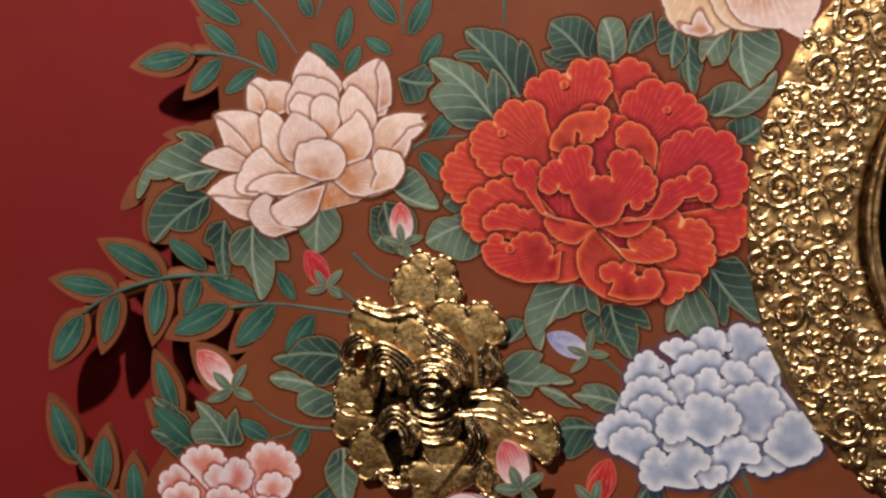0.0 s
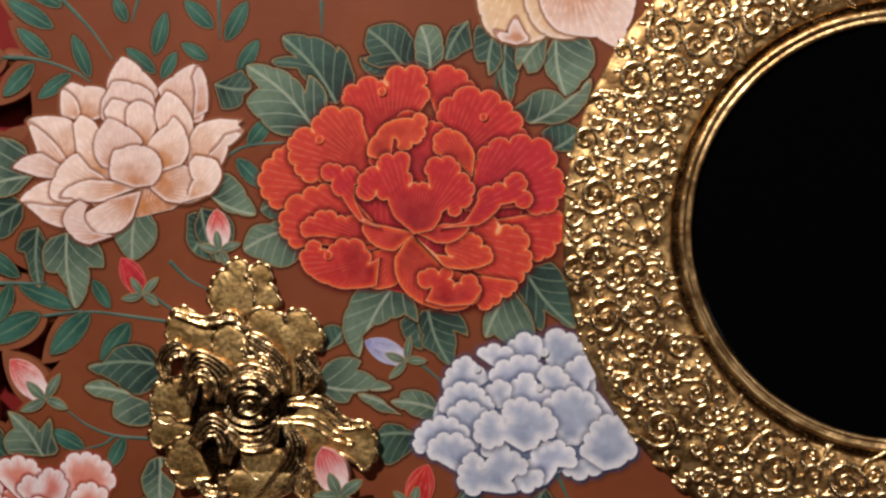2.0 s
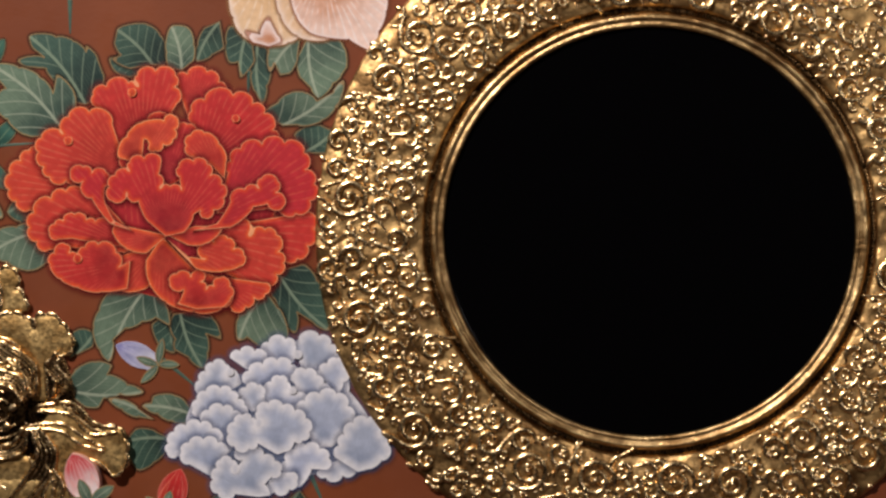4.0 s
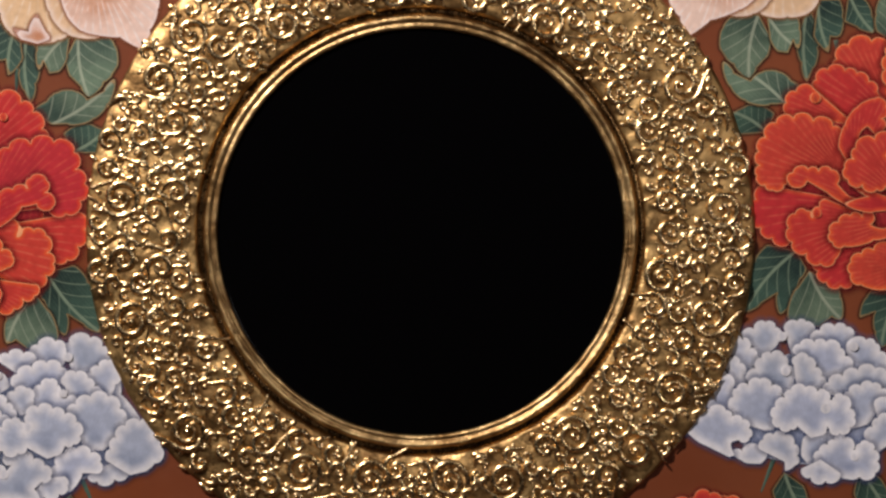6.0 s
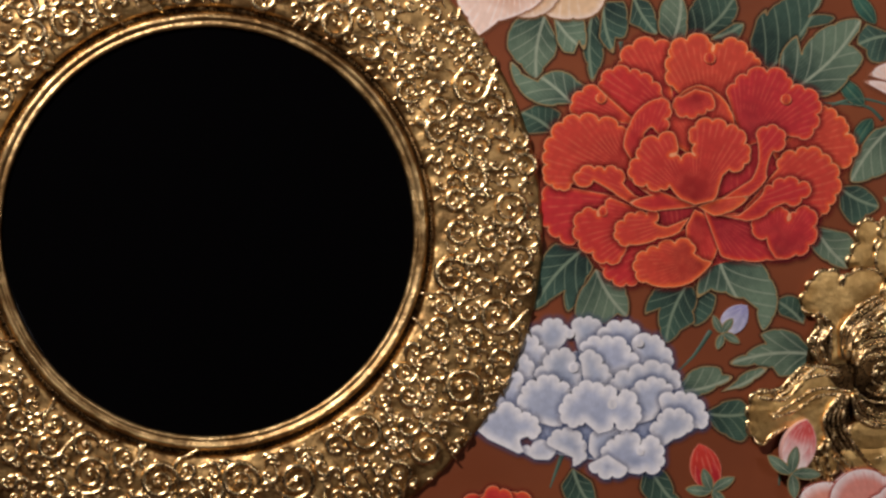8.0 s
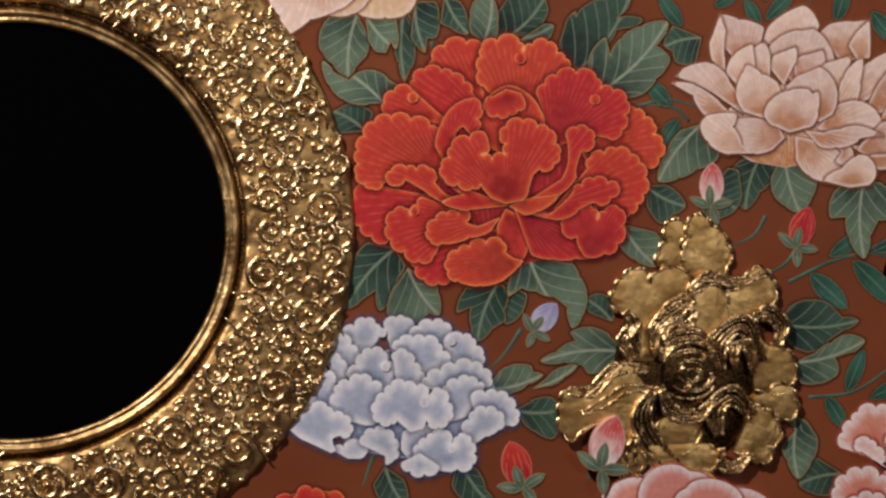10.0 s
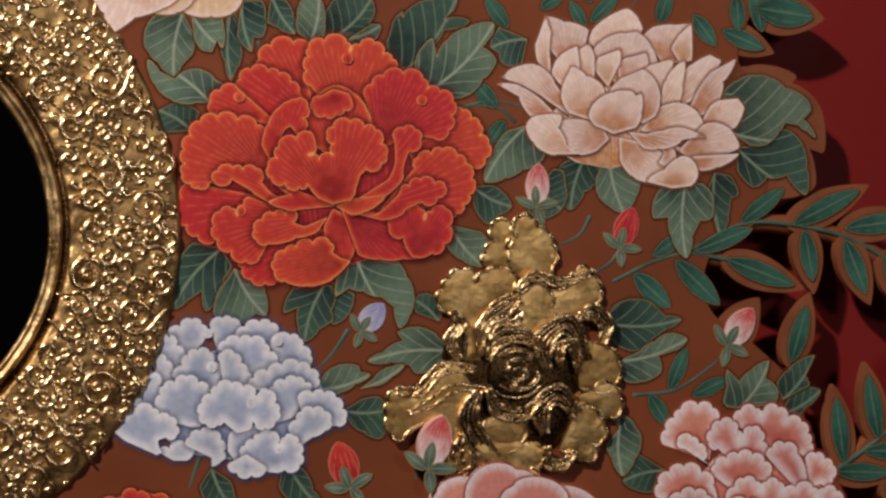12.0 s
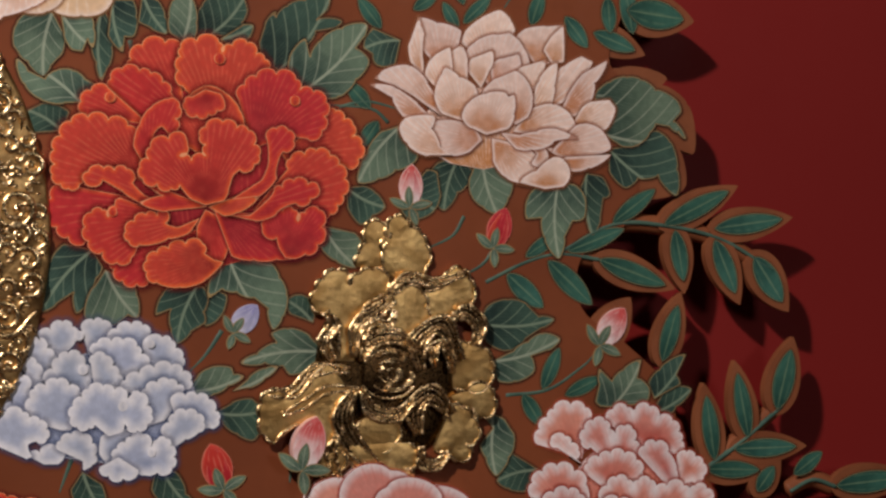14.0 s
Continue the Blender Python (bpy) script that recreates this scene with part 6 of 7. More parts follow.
blue_petal(here, 12, (237.6, -118.8), [(236.2, -102.5), (238.4, -97.1), (245.1, -94.3), (251.8, -93), (256.6, -96.6), (260.6, -98.5), (253.6, -106.8, 0.1), (247.6, -116.2, 0.12)])
blue_petal(here, 13, (257.3, -124.4), [(252.3, -105.1, 0.1), (261.4, -102.7), (268.1, -102.8), (274.7, -105.8), (277.9, -112.6), (280.4, -117.7), (274.8, -121.9), (269.2, -120.9, 0.1)])
blue_petal(here, 14, (252.4, -132.8), [(247.3, -124.3), (251.6, -117.5), (254.4, -112.7), (261.1, -111.5), (267.7, -113.6), (271.2, -118.7), (268, -124.1), (260.6, -127.5, 0.12)])
blue_petal(here, 15, (179.3, -135.7), [(170.9, -130.3), (177.3, -129.2), (187, -127), (190.6, -132.7), (186.6, -136.2, 0.12)])
blue_petal(here, 16, (169.9, -131.9), [(154.4, -123.8, 0.05), (145.6, -115.9, 0.05), (152.8, -107.8), (159.2, -105.1), (168.6, -105.7), (171.6, -110), (177.9, -111), (181.3, -116.1), (181.4, -121.5), (175.9, -122.7), (171.1, -124, -0.1), (173.1, -130.8, -0.1)])
blue_petal(here, 17, (201.1, -135.7), [(187.6, -128.3), (189.3, -123), (195.2, -120.2), (201.7, -120.6), (206.3, -125.8), (208, -132.3), (206.6, -137.7), (201, -140.5, 0.12)])
blue_petal(here, 18, (220.9, -146.8), [(210.9, -133.2, 0.08), (212.3, -122.3, 0.08), (222.8, -119.8, 0.1), (229.8, -125.7), (224.7, -130.2, 0.1)])
blue_petal(here, 19, (234, -146.1), [(223.7, -140.5, 0.1), (218, -134.6), (220.8, -130), (225.8, -127.1), (229.2, -124.1), (235.8, -122.9), (239.5, -130.3), (242.1, -132.1), (244, -126.7), (248.9, -126.4), (251.4, -130.5), (252.9, -137.1), (252, -143.2), (243.3, -145.2), (238.3, -146.8, 0.1)])
blue_petal(here, 20, (221.3, -134.9), [(210.7, -139.6), (215.4, -144.8), (223.5, -147), (232.2, -142.8)])
blue_petal(here, 21, (216.2, -122.6), [(208.3, -115.3, 0.05), (205, -117), (198.6, -115.9), (195.3, -110.6), (196.8, -104.3), (202.4, -99.8), (205.8, -95.2), (214, -94.1), (220.3, -97.7), (225.6, -96.4), (225.7, -102.5), (229.9, -103.4), (230.1, -99.9), (235, -99.2), (238, -106.8), (240.8, -111.9), (238.3, -117.2), (232.6, -120.4), (226.8, -118.1), (225.3, -115.7, 0), (223.4, -121.1, 0.12)])
curl(here, BLUE, 22, 224.9, -106.3, 3.5)
curl(here, BLUE, 23, 203, -84.4, 3.5)
curl(here, BLUE, 24, 201.4, -64.8, 3.5)
curl(here, BLUE, 25, 241.9, -71.7, 3.2)
curl(here, BLUE, 26, 240.4, -133.9, 2.9)

# rose-pink blossoms
here = blossom("pink", -517.6, -171.0)
pink_petal(here, 0, (-494.5, -155.9), [(-498.5, -133.4), (-495.7, -127.5), (-486.1, -123.9), (-478.6, -123.8), (-473.1, -127.2), (-467.3, -134), (-466.8, -143.3), (-473.6, -147.9, 0.1)])
pink_petal(here, 1, (-540.5, -160.4), [(-556, -155.4), (-558.1, -147.7), (-551.7, -140.5), (-545, -136.9), (-537.4, -142.8, 0.1)])
pink_petal(here, 2, (-524.1, -153), [(-543, -135.1), (-539.8, -129.8), (-531.9, -126.9), (-522.3, -126.8), (-514.8, -131.2), (-512.3, -138.8), (-518.1, -143.5, 0.1)])
pink_petal(here, 3, (-513.6, -159.8), [(-527, -146.1), (-524.6, -140.1), (-518, -136.5), (-515.1, -144.5), (-513.1, -139.9), (-511, -134.6), (-503.4, -132.8), (-497.8, -137.9), (-495.7, -143.8), (-498.1, -149.7, 0.1)])
pink_petal(here, 4, (-483.3, -161.9), [(-491.4, -152.4), (-488.5, -144.7), (-482.8, -141.1), (-475.4, -143.8), (-469.1, -146.8), (-473.8, -154.8, 0.1)])
pink_petal(here, 5, (-544.6, -166.8), [(-556.1, -159), (-548.8, -151.1), (-538.3, -149.8), (-531.9, -154.9), (-532.9, -163, 0.1)])
pink_petal(here, 6, (-513.9, -173.1), [(-526.2, -157.6), (-519.1, -151.5), (-509.6, -152), (-503.9, -153.7), (-497.6, -158.1), (-498.5, -165.7, 0.1)])
pink_petal(here, 7, (-491.1, -172.5), [(-498.5, -164), (-494.5, -158.7), (-485.1, -156.8), (-475.8, -160), (-474.1, -168.6, 0.1)])
here = blossom("pink", 545.2, -177.9)
pink_petal(here, 0, (510.3, -158), [(481.2, -147.1), (482.3, -137.7), (488.2, -131.2), (492.2, -126.2), (503.8, -124.2), (513.3, -126.6), (516.6, -133.9), (514.8, -139, 0.1)])
pink_petal(here, 1, (553.3, -157.8), [(528.5, -136.5), (532.7, -129), (542.5, -128.6), (546.3, -133.4), (548.4, -130), (558.3, -128.9), (564, -136.5), (573.9, -138.9), (577.7, -146.4), (579.9, -151.9), (578, -159.6), (573.2, -159.3, 0.1)])
pink_petal(here, 2, (574.5, -180.9), [(576.3, -163.1), (583.3, -159.3), (589.2, -163.4), (594.7, -167.4), (594.8, -175.3), (586.6, -178.3)])
pink_petal(here, 3, (533.3, -166.9), [(516.3, -151.4), (510.3, -146.8), (512.9, -139.9), (518.8, -135.1), (526.6, -135.6), (529.5, -141.1), (532, -149.1), (534.1, -143.2), (540.1, -140.1), (545.6, -142.3), (546.1, -149.4), (549, -157.4), (545.3, -160.7, 0.1)])
pink_petal(here, 4, (510.2, -161.5), [(493.3, -149.7), (489.3, -145.2), (499.3, -143.5), (502.9, -148), (507.8, -152.6), (506.4, -157.7)])
pink_petal(here, 5, (569.3, -180.4), [(550.1, -159.3), (553.5, -153.5), (561.5, -151.6), (570, -158.3), (575.6, -170.2, 0.12), (575.3, -179.1, 0.12)])
pink_petal(here, 6, (528.9, -180.7), [(513.8, -168.8), (514.1, -161.1), (521.9, -158.2), (529.8, -156.3), (539.5, -157.1), (547.3, -161.9), (551.3, -169.4), (547.6, -175.1), (540.8, -176.3, 0.1)])
pink_petal(here, 7, (499.6, -189.8), [(477, -179.8), (476.2, -170.3), (483.3, -164), (492.9, -161.2), (504.2, -165.6), (512.1, -174), (514.1, -182.9, 0.12)])
pink_petal(here, 8, (497.3, -198.4), [(484.2, -190.9), (482.6, -183.1), (490.4, -177.5), (500, -176.8), (507.6, -179.9), (510, -188.9), (505.1, -197.3, 0.1)])
pink_petal(here, 9, (547.6, -210), [(521.8, -184.7), (527.1, -176.3), (533.2, -171.5), (540.9, -173.9), (544.7, -179.5), (548.8, -174.5), (556.7, -175.1), (559.6, -182.5), (568.5, -179.7), (580.5, -180.6), (584.3, -186.4), (588.6, -181.3), (596.6, -183.8), (600.4, -191.3), (598, -201.9), (575.5, -208.9, 0.1)])
pink_petal(here, 10, (531.8, -212.1), [(512.7, -199.7), (513, -190.9), (522.9, -186.5), (534.6, -185.7), (544.3, -191.9), (547.9, -201.1), (541.7, -209.4, 0.1)])

# pale blossoms below the gilded flowers
here = blossom("pale", 386.7, -188.6)
pale_petal(here, 0, 365.0, -196.8, -34.2, 47.4, 41.5, teeth=3)
pale_petal(here, 1, 386.4, -198.7, -31.7, 51.2, 52.3, teeth=3)
pale_petal(here, 2, 408.0, -200.7, 26.1, 35.8, 42.3, teeth=3)
pale_petal(here, 3, 386.4, -198.7, 18.1, 38.9, 48.9, teeth=3)
here = blossom("pale", -369.0, -186.3)
pale_petal(here, 0, -349.1, -195.2, 30.0, 43.3, 41.5, teeth=3)
pale_petal(here, 1, -368.1, -196.3, 27.4, 47.0, 52.3, teeth=3)
pale_petal(here, 2, -387.4, -197.5, -26.4, 35.9, 42.3, teeth=3)
pale_petal(here, 3, -368.1, -196.3, -19.5, 39.0, 48.9, teeth=3)

# cream blossoms above
here = blossom("cream", -182.4, 150)
cream_petal(here, 0, CREAM, (-210.7, 155.2), [(-231, 153.4), (-231.8, 129.2), (-227.2, 119.3), (-213.3, 113.1), (-200.4, 113.7), (-188.3, 121.9), (-191.5, 150.8, 0)])
cream_petal(here, 1, LOTUS, (-211.7, 111.7), [(-219.8, 114.1), (-224.5, 120.8), (-216.4, 118.7, 0), (-211.3, 128), (-206.7, 118.2, 0), (-204.5, 113.9)])
cream_petal(here, 2, CREAM, (-181.8, 156.5), [(-204.4, 151.6), (-204.2, 129.2), (-195.5, 117.5), (-176.4, 114.9), (-163.5, 123.6), (-163, 148.9, 0)])
cream_petal(here, 3, LOTUS, (-178.7, 156.3), [(-198, 149.6, 0.05), (-195.2, 128.7, 0.08), (-185.9, 117.9, 0.1), (-165.3, 114.3, 0.05), (-152.6, 106.9, 0.05), (-148.6, 118, 0.1), (-144, 128.8, 0.1), (-144.9, 147.7, 0.1)])
here = blossom("cream", 184.4, 150)
cream_petal(here, 0, CREAM, (209, 147.1), [(228.2, 143.4), (227.7, 124.2), (222.6, 117.4), (209.7, 115.1), (193.7, 118.1), (183.4, 127), (184.8, 144.5, 0)])
cream_petal(here, 1, CREAM, (180.2, 151), [(202.5, 144.1), (199.3, 123.4), (190.5, 117.3), (176, 117.6), (164.9, 122.7), (164, 145, 0)])
cream_petal(here, 2, LOTUS, (177, 151.1), [(196, 142.6, 0.05), (192.3, 126.8, 0.08), (182.5, 119.7, 0.1), (166.3, 114.4, 0.05), (153.5, 105.8, 0.05), (149.4, 116.8, 0.1), (143.3, 126.5, 0.1), (143.2, 145.6, 0.1)])

# small vermilion blossom low beside the ring
here = blossom("peony", 153.8, -224.8)
round_petal(here, 0, 155.3, -178.3, -31.5, 29.0, 22.5, teeth=5)
round_petal(here, 1, 155.3, -178.3, 39.5, 30.7, 22.5, teeth=5)
round_petal(here, 2, 155.3, -178.3, 7.2, 28.2, 22.5, teeth=6)

# ---- gilded flowers ----


def gilded_flower(x, z):
    ob = root("gilded_flower", "gold-leafed carved flower of scalloped lobes, applied to the painted panel", "ornament", AT, group="gilded flowers on the panel")
    ob.scale = (1, 0.65, 1)
    petal("boss", ob, SHADED_GOLD, x, z - 60, 0, 116, 90, "ball", 1.5, 0, 0, 3.0, 3.0, nu=24)
    return ob


def gold_plate(base, k, root_at, knots):
    """A gilded lobe, slightly full, with a raised, rounded and scalloped lip."""
    height = 3.5 + 0.55 * k
    plate = fan("lobe", base, GOLD_LOBE, root_at, knots, 0.3, height, 0, 5.0, 2.2, 1.4, 0.5)
    edge = scalloped(root_at, knots, 0.3)
    path = [Vector((x, -(height + 0.7), z)) * MM for x, z in edge]
    radii = [(0.6 + 0.75 * abs(math.sin(math.pi * i / 7)) ** 2) * MM for i in range(len(edge))]
    v, f = tube_data(path, radii)
    mesh_object("lip", v, f, GOLD, plate)


def gold_fold(base, k, pts, wide):
    """A hollow between the lobes, with thin gilded ridges that draw together at both ends."""
    def line_at(side):
        line = []
        for i, (x, z) in enumerate(pts):
            (ax, az), (bx, bz) = pts[max(0, i - 1)], pts[min(len(pts) - 1, i + 1)]
            d = math.hypot(bx - ax, bz - az)
            off = side * wide / 2 * (0.35, 1.0, 0.95, 0.4)[min(3, i)]
            line.append((x - (bz - az) / d * off, z + (bx - ax) / d * off))
        return smooth_path([(x, 0, z) for x, z in line], 28)
    rails = [line_at(side) for side in (-1.0, -0.5, 0.0, 0.5, 1.0)]
    floor_at, n = 8.2 + 0.2 * k, len(rails[0])
    verts = [(q.x * MM, -(floor_at + (0.9, -0.4, -0.9, -0.4, 0.9)[r]) * MM, q.z * MM) for r, rail in enumerate(rails) for q in rail]
    verts += [(q.x * MM, -(floor_at - 5) * MM, q.z * MM) for rail in (rails[0], rails[-1]) for q in rail]
    faces = [(r * n + i, r * n + i + 1, (r + 1) * n + i + 1, (r + 1) * n + i) for r in range(4) for i in range(n - 1)]
    faces += [(i, i + 1, 5 * n + i + 1, 5 * n + i) for i in range(n - 1)] + [(4 * n + i, 4 * n + i + 1, 6 * n + i + 1, 6 * n + i) for i in range(n - 1)]
    hollow = mesh_object("hollow", verts, faces, SHADED_GOLD, base)
    for r, thick in ((0, 2.3), (1, 0.9), (2, 1.0), (3, 0.9), (4, 2.3)):
        path = [Vector((q.x, -(floor_at + (1.1, -0.1, -0.6, -0.1, 1.1)[r]), q.z)) * MM for q in rails[r]]
        radii = [thick / 2 * (0.5 + 0.7 * abs(math.sin(i * (0.55 if r in (0, 4) else 0.3) + r + k))) * MM for i in range(n)]
        v, f = tube_data(path, radii)
        mesh_object("ridge", v, f, GOLD, hollow)


def gold_swirl(base, x, z, R, way):
    """The curled heart of the flower: a dark cup with nested crescents above and below a small knot."""
    cup = petal("cup", base, SHADED_GOLD, x, z - R, 0, 2 * R, 2 * R, "ball", 8.9, 0, 0, 0.8, 4.0)
    for k in range(5):
        r = R * (1.04 - 0.2 * k)
        cx, cz = x - way * 0.06 * R * (k % 3), z + 0.08 * R * (k % 2)
        for first, sweep, thick in ((0.7 + 0.5 * (k % 2), 1.7, 1.5), (3.7 - 0.3 * (k % 3), 2.2, 2.2)):
            pts = [(cx + way * r * 1.08 * math.cos(first + sweep * i / 8), cz + 0.85 * r * math.sin(first + sweep * i / 8)) for i in range(9)]
            tube("swirl", cup, GOLD, pts, thick - 0.1 * k, 9.9 + 0.6 * k, 30, 0.35)
    for side, up, size in ((-0.3, 0.0, 0.42), (0.45, 0.25, 0.3), (0.2, -0.45, 0.34), (-0.55, 0.5, 0.28)):
        petal("knot", cup, GOLD, x + way * R * side, z + R * (up - size / 2), 30 + 60 * side, R * size, R * size * 0.8, "ball", 12.0, 0, 0, 1.3, 3.0, nu=12)


here = gilded_flower(-375.6, -90.4)
gold_plate(here, 0, (-376.1, -37.6), [(-357.8, -35.6), (-359.5, -28.9), (-364.6, -22.5), (-363, -14.9), (-366.3, -11.1), (-372.3, -11.5), (-376.2, -16), (-376.2, -20.7), (-372.8, -27, 0)])
gold_plate(here, 1, (-384.3, -43.7), [(-373.4, -37.7, 0.1), (-372.8, -27, 0.05), (-376.2, -19.1), (-376.3, -12.9), (-379.6, -8.2), (-386.4, -8.9), (-388.7, -14.1), (-395.7, -17), (-398.1, -23.1), (-400.7, -27.7), (-398.7, -34), (-396.9, -40.3, 0.1)])
gold_plate(here, 2, (-355.7, -87.4), [(-345.8, -87.5, 0), (-346, -67.5, -0.05), (-336.3, -61, 0.05), (-331.5, -57.1), (-333.8, -49.4), (-338, -43.2), (-346.3, -38.4), (-352.2, -39.8), (-352.8, -45.9), (-359.4, -39.7), (-366.1, -37.3), (-376.6, -43.9), (-374.3, -50.7, 0.05), (-360.9, -59.1, -0.1), (-354.2, -70.5, -0.05)])
gold_plate(here, 3, (-385.8, -74.7), [(-375.7, -72.4, 0.1), (-377.5, -62.5, 0.1), (-375.9, -53.2, 0.1), (-386, -46.8, 0.05), (-396.1, -49.6), (-397.7, -57.4), (-398.4, -65.2), (-394.2, -72.1)])
gold_plate(here, 4, (-399.4, -66.7), [(-397.8, -48, 0.05), (-409.7, -43.7, -0.1), (-413.2, -36.7), (-420.2, -35.9), (-424.2, -41.2), (-426.6, -47.5), (-425.1, -54.4), (-419.9, -57), (-413.7, -60.9), (-409.6, -66, 0.1)])
gold_plate(here, 5, (-412.7, -91.6), [(-412.8, -80.6, 0.1), (-423.2, -77.4), (-431.8, -79.8), (-437, -86.7), (-437.6, -93), (-435.2, -99.3), (-423, -102.5), (-414.4, -101.6, 0.1)])
gold_plate(here, 6, (-412.7, -106.4), [(-423, -102.5, 0.05), (-435.1, -100.9), (-437.8, -107.3), (-438.8, -113.6), (-432.2, -117.7), (-426.4, -112.6), (-416, -111, 0.1)])
gold_plate(here, 7, (-402.2, -134.6), [(-409.1, -119.9, 0.1), (-412.5, -112), (-419.4, -112.6), (-424.6, -118.3), (-428.4, -123), (-426.9, -130.9), (-421.3, -133.1), (-423.7, -138.7), (-417.5, -141.8), (-412.4, -136.2), (-402.1, -136.1, 0.1)])
gold_plate(here, 8, (-352.2, -103.5), [(-339.3, -87.5, -0.05), (-327.9, -97.4, -0.05), (-314.8, -107.5, -0.05), (-305.3, -103.9), (-302, -110.5), (-301.3, -118.1), (-303.5, -127.2), (-309.8, -130.6), (-322.7, -121.8, -0.1), (-332.4, -128.9, 0.05), (-337.2, -137.1), (-343.7, -131.1), (-346.1, -122.8)])
gold_plate(here, 9, (-372, -112.7), [(-358.7, -119.7, 0.05), (-360.3, -130.5), (-366.8, -136.2), (-376.9, -132.5), (-381, -124.4), (-376, -116.6)])
gold_plate(here, 10, (-375.2, -131.3), [(-345.4, -133.5, 0.05), (-358.5, -146.5, 0.1), (-375, -159.2, 0.1), (-375.5, -165.4, 0.05), (-385, -162.4), (-389.1, -152.5), (-383.5, -146.2), (-392.6, -136.9), (-385.9, -132.2, 0.1)])
gold_plate(here, 11, (-345.4, -128), [(-338.8, -136.6), (-334.8, -145.7), (-338.6, -151.2), (-345.9, -146.4), (-347.7, -136.6)])
gold_swirl(here, -375.6, -94.1, 16.5, 1)
gold_fold(here, 0, [(-305.2, -105.1), (-319.7, -103.9), (-332.7, -92.2), (-353, -92.1)], 7.0)
gold_fold(here, 1, [(-313.1, -116.6), (-326.1, -110.6), (-339.1, -102.9), (-358.9, -102.7)], 4.5)
gold_fold(here, 2, [(-375.9, -48.5), (-386, -40.6), (-403, -43.2), (-421.8, -37.8)], 5.1)
gold_fold(here, 3, [(-354, -85), (-356.5, -68.9), (-370.9, -57.9), (-378.6, -52.5)], 8.3)
gold_fold(here, 4, [(-359.1, -75), (-365.8, -65.7), (-375.8, -67.1), (-379.2, -59.3)], 4.5)
gold_fold(here, 5, [(-394, -91.7), (-391.8, -76.2), (-407.8, -66.6), (-418, -86.9)], 12.7)
gold_fold(here, 6, [(-402.5, -90.1), (-401, -80.7), (-409.4, -77.5), (-412.8, -93.2)], 7.0)
gold_fold(here, 7, [(-413, -62.4), (-421.6, -59.4), (-429.5, -66.3), (-427.3, -78)], 9.6)
gold_fold(here, 8, [(-392.1, -127.6), (-389.4, -113.5), (-400.7, -105.1), (-412.6, -116.7)], 12.7)
gold_fold(here, 9, [(-353.9, -102.8), (-347.1, -118.2), (-354.6, -133.6), (-375, -153)], 11.5)
gold_fold(here, 10, [(-393.7, -133.8), (-393.6, -142.6), (-402.8, -143.9), (-410.7, -137.1)], 6.4)
gold_fold(here, 11, [(-342.5, -87.5), (-336.8, -76.9), (-342.8, -67.6), (-337.9, -60.7)], 7.6)
gold_fold(here, 12, [(-359, -87.4), (-364.1, -76.6), (-379, -73.3), (-392.4, -80.9)], 8.3)
gold_fold(here, 13, [(-358.9, -102.7), (-363.7, -113.6), (-378.7, -116.6), (-390.5, -107.4)], 7.6)
gold_fold(here, 14, [(-343.8, -127.4), (-340.5, -136.5), (-342, -145.8), (-345.2, -150.4)], 5.7)
here = gilded_flower(384.4, -93.3)
gold_plate(here, 0, (386.5, -36.2), [(367.1, -32.7), (369.1, -25.5), (374.7, -19), (373.2, -10.6), (376.9, -6.7), (383.2, -7.6), (387.3, -12.8), (387.1, -17.8), (383.3, -24.4, 0)])
gold_plate(here, 1, (395.1, -43.3), [(383.6, -36.1, 0.1), (383.3, -24.4, 0.05), (387.2, -16.1), (387.4, -9.4), (391.1, -4.5), (398.3, -5.8), (400.6, -11.6), (408, -15.2), (410.3, -22), (413, -27.2), (410.6, -33.9), (408.5, -40.6, 0.1)])
gold_plate(here, 2, (363.4, -88.6), [(352.9, -88, 0), (353.7, -66.4, -0.05), (343.5, -58.6, 0.05), (338.5, -54.1), (341.2, -45.9), (345.9, -39.5), (354.8, -34.9), (361, -36.8), (361.5, -43.5), (368.7, -37.2), (375.9, -35.1), (386.9, -43), (384.2, -50.2, 0.05), (369.7, -58.3, -0.1), (362.3, -70.2, -0.05)])
gold_plate(here, 3, (395.7, -77.1), [(385.1, -73.8, 0.1), (387.3, -63.2, 0.1), (385.9, -53, 0.1), (396.8, -46.8, 0.05), (407.4, -50.6), (408.9, -59.2), (409.4, -67.7), (404.8, -74.9)])
gold_plate(here, 4, (410.4, -69.4), [(409.3, -49, 0.05), (422.1, -45.2, -0.1), (426, -37.9), (433.4, -37.5), (437.5, -43.5), (439.9, -50.5), (438.1, -57.9), (432.5, -60.3), (425.8, -64.1), (421.3, -69.3, 0.1)])
gold_plate(here, 5, (423.9, -97.3), [(424.3, -85.4, 0.1), (435.4, -82.7), (444.5, -85.9), (449.8, -93.8), (450.3, -100.6), (447.5, -107.3), (434.5, -109.9), (425.4, -108.3, 0.1)])
gold_plate(here, 6, (423.4, -113.3), [(434.5, -109.9, 0.05), (447.4, -109), (450.1, -116.1), (451, -123), (443.8, -127), (437.8, -121.1), (426.8, -118.6, 0.1)])
gold_plate(here, 7, (411.4, -143.1), [(419.2, -127.7, 0.1), (423.1, -119.4), (430.4, -120.6), (435.7, -127.1), (439.6, -132.5), (437.8, -140.9), (431.8, -142.9), (434.2, -149.2), (427.5, -152.1), (422.2, -145.6), (411.3, -144.8, 0.1)])
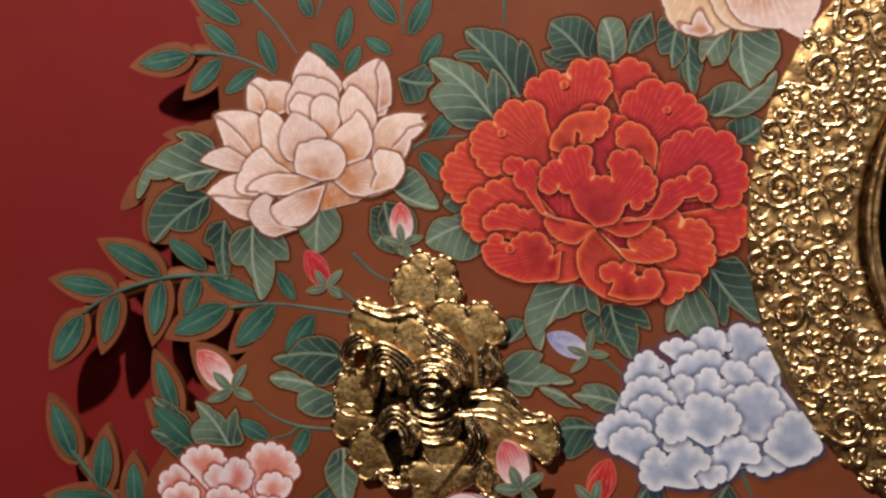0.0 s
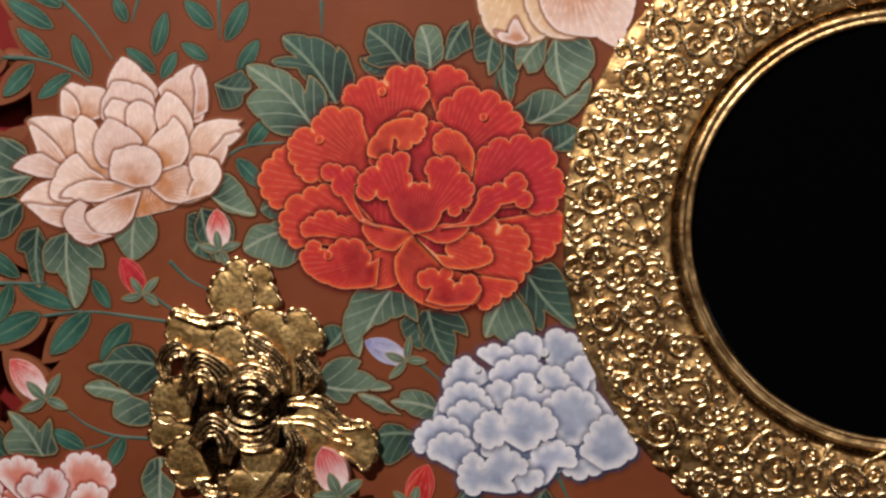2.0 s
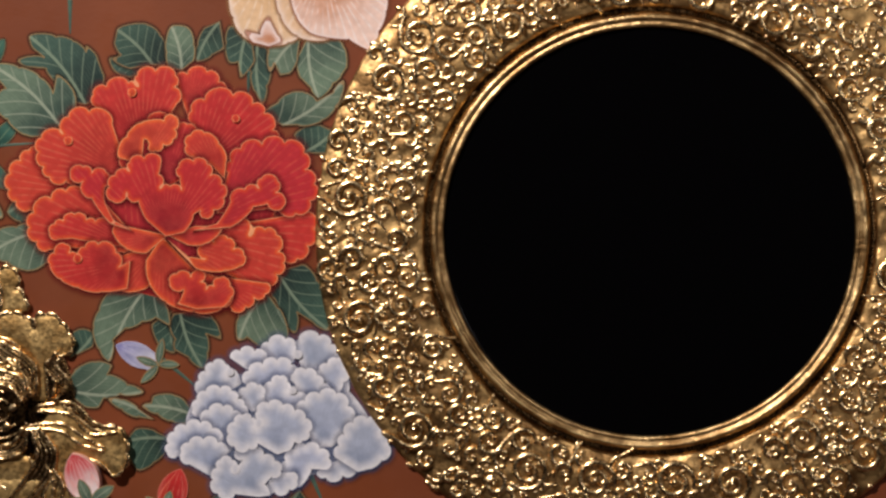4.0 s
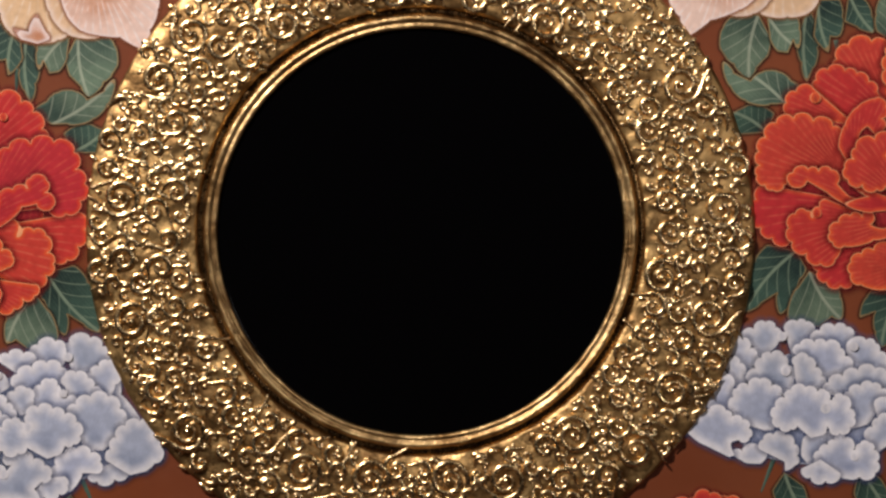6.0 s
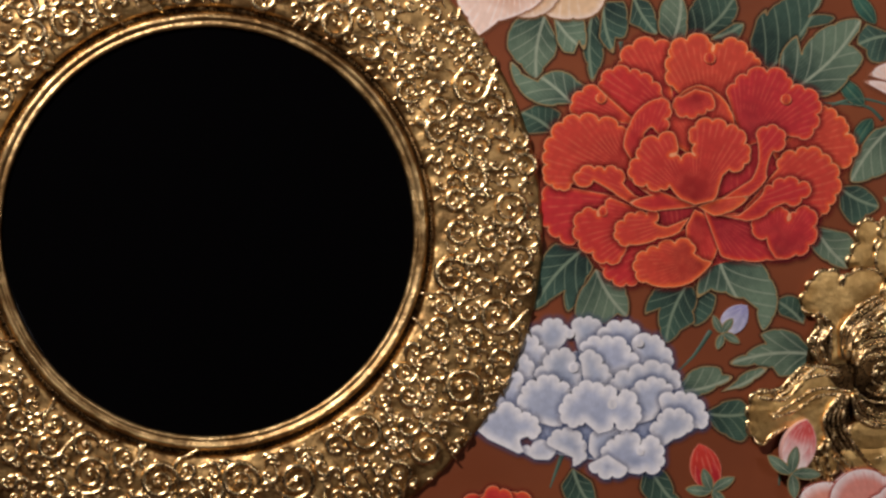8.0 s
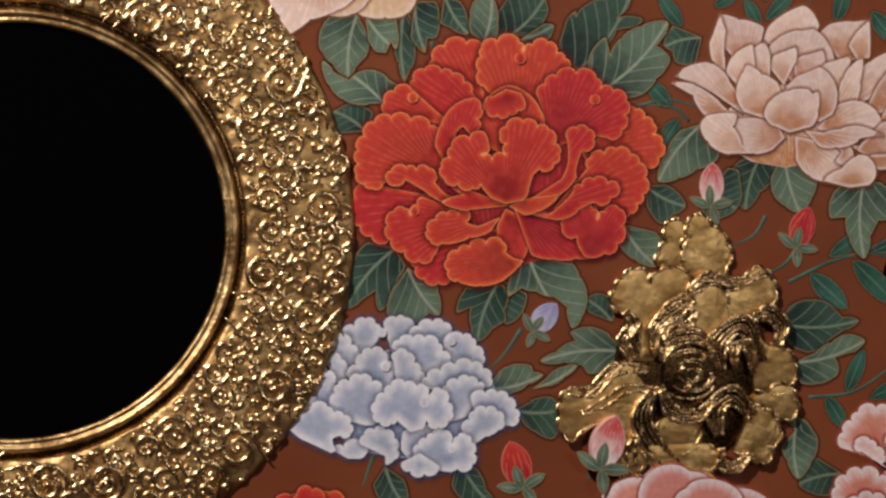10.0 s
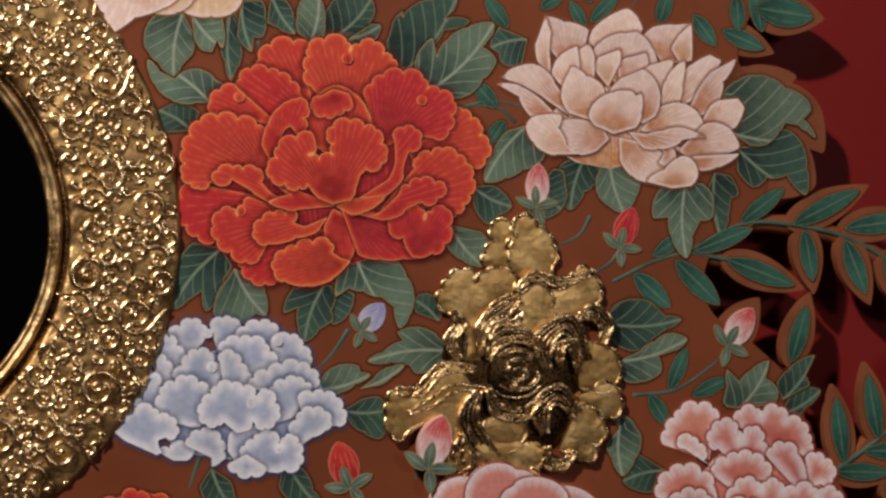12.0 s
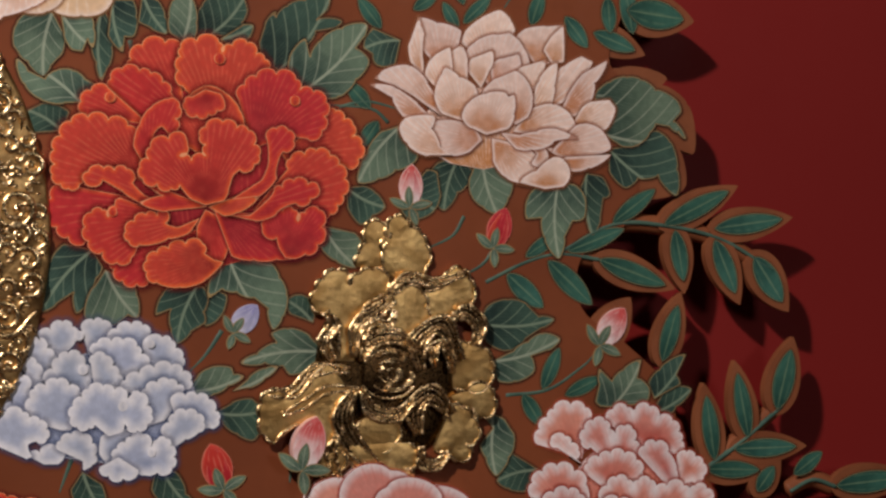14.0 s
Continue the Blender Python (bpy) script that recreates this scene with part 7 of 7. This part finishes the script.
gold_plate(here, 8, (359.2, -105.8), [(345.9, -87.6, -0.05), (333.5, -97.5, -0.05), (319.3, -107.5, -0.05), (309.3, -102.9), (305.6, -109.8), (304.7, -118), (306.7, -128), (313.3, -132.1), (327.3, -123.5, -0.1), (337.4, -131.9, 0.05), (342.3, -141.2), (349.4, -135.1), (352.2, -126.3)])
gold_plate(here, 9, (380, -117.2), [(365.6, -123.9, 0.05), (367, -135.7), (373.8, -142.3), (384.6, -139), (389.2, -130.6), (384.1, -121.8)])
gold_plate(here, 10, (382.8, -137.6), [(351.1, -137.9, 0.05), (364.6, -152.9, 0.1), (381.8, -167.8, 0.1), (382.2, -174.6, 0.05), (392.3, -172), (397, -161.6), (391.2, -154.4), (401.2, -145), (394.2, -139.4, 0.1)])
gold_plate(here, 11, (351.3, -131.9), [(344, -140.7), (339.5, -150.3), (343.4, -156.6), (351.3, -151.9), (353.4, -141.4)])
gold_swirl(here, 384.3, -97.3, 16.5, -1)
gold_fold(here, 0, [(309.2, -104.2), (324.6, -103.9), (338.8, -92.2), (360.4, -93.5)], 7.0)
gold_fold(here, 1, [(317.3, -117.2), (331.2, -111.6), (345.3, -104.2), (366.3, -105.5)], 4.5)
gold_fold(here, 2, [(386, -48), (397, -40.1), (414.9, -44.2), (435.1, -39.7)], 5.1)
gold_fold(here, 3, [(361.7, -85.9), (364.8, -68.7), (380.4, -57.8), (388.7, -52.5)], 8.3)
gold_fold(here, 4, [(367.4, -75.5), (374.8, -65.9), (385.3, -68.1), (389.2, -59.9)], 4.5)
gold_fold(here, 5, [(404, -96.1), (402.1, -79.1), (419.4, -69.9), (429.6, -92.6)], 12.7)
gold_fold(here, 6, [(413.1, -95), (411.7, -84.7), (420.8, -81.8), (423.9, -99)], 7.0)
gold_fold(here, 7, [(425, -65.7), (434.3, -63.1), (442.5, -71.1), (439.8, -83.6)], 9.6)
gold_fold(here, 8, [(400.9, -134.8), (398.5, -119.4), (410.7, -111.1), (423, -124.5)], 12.7)
gold_fold(here, 9, [(361, -105.2), (353.4, -121.4), (360.9, -138.6), (382, -161.1)], 11.5)
gold_fold(here, 10, [(402.4, -141.7), (402.1, -151.2), (411.8, -153.3), (420.4, -146.5)], 6.4)
gold_fold(here, 11, [(349.4, -87.8), (343.6, -75.9), (350.2, -66.3), (345.2, -58.4)], 7.6)
gold_fold(here, 12, [(366.9, -88.9), (372.6, -77.5), (388.6, -75), (402.6, -84.2)], 8.3)
gold_fold(here, 13, [(366.3, -105.5), (371.1, -117.6), (387, -122), (399.8, -112.8)], 7.6)
gold_fold(here, 14, [(349.6, -131.1), (345.8, -140.8), (347.1, -150.9), (350.4, -156.2)], 5.7)
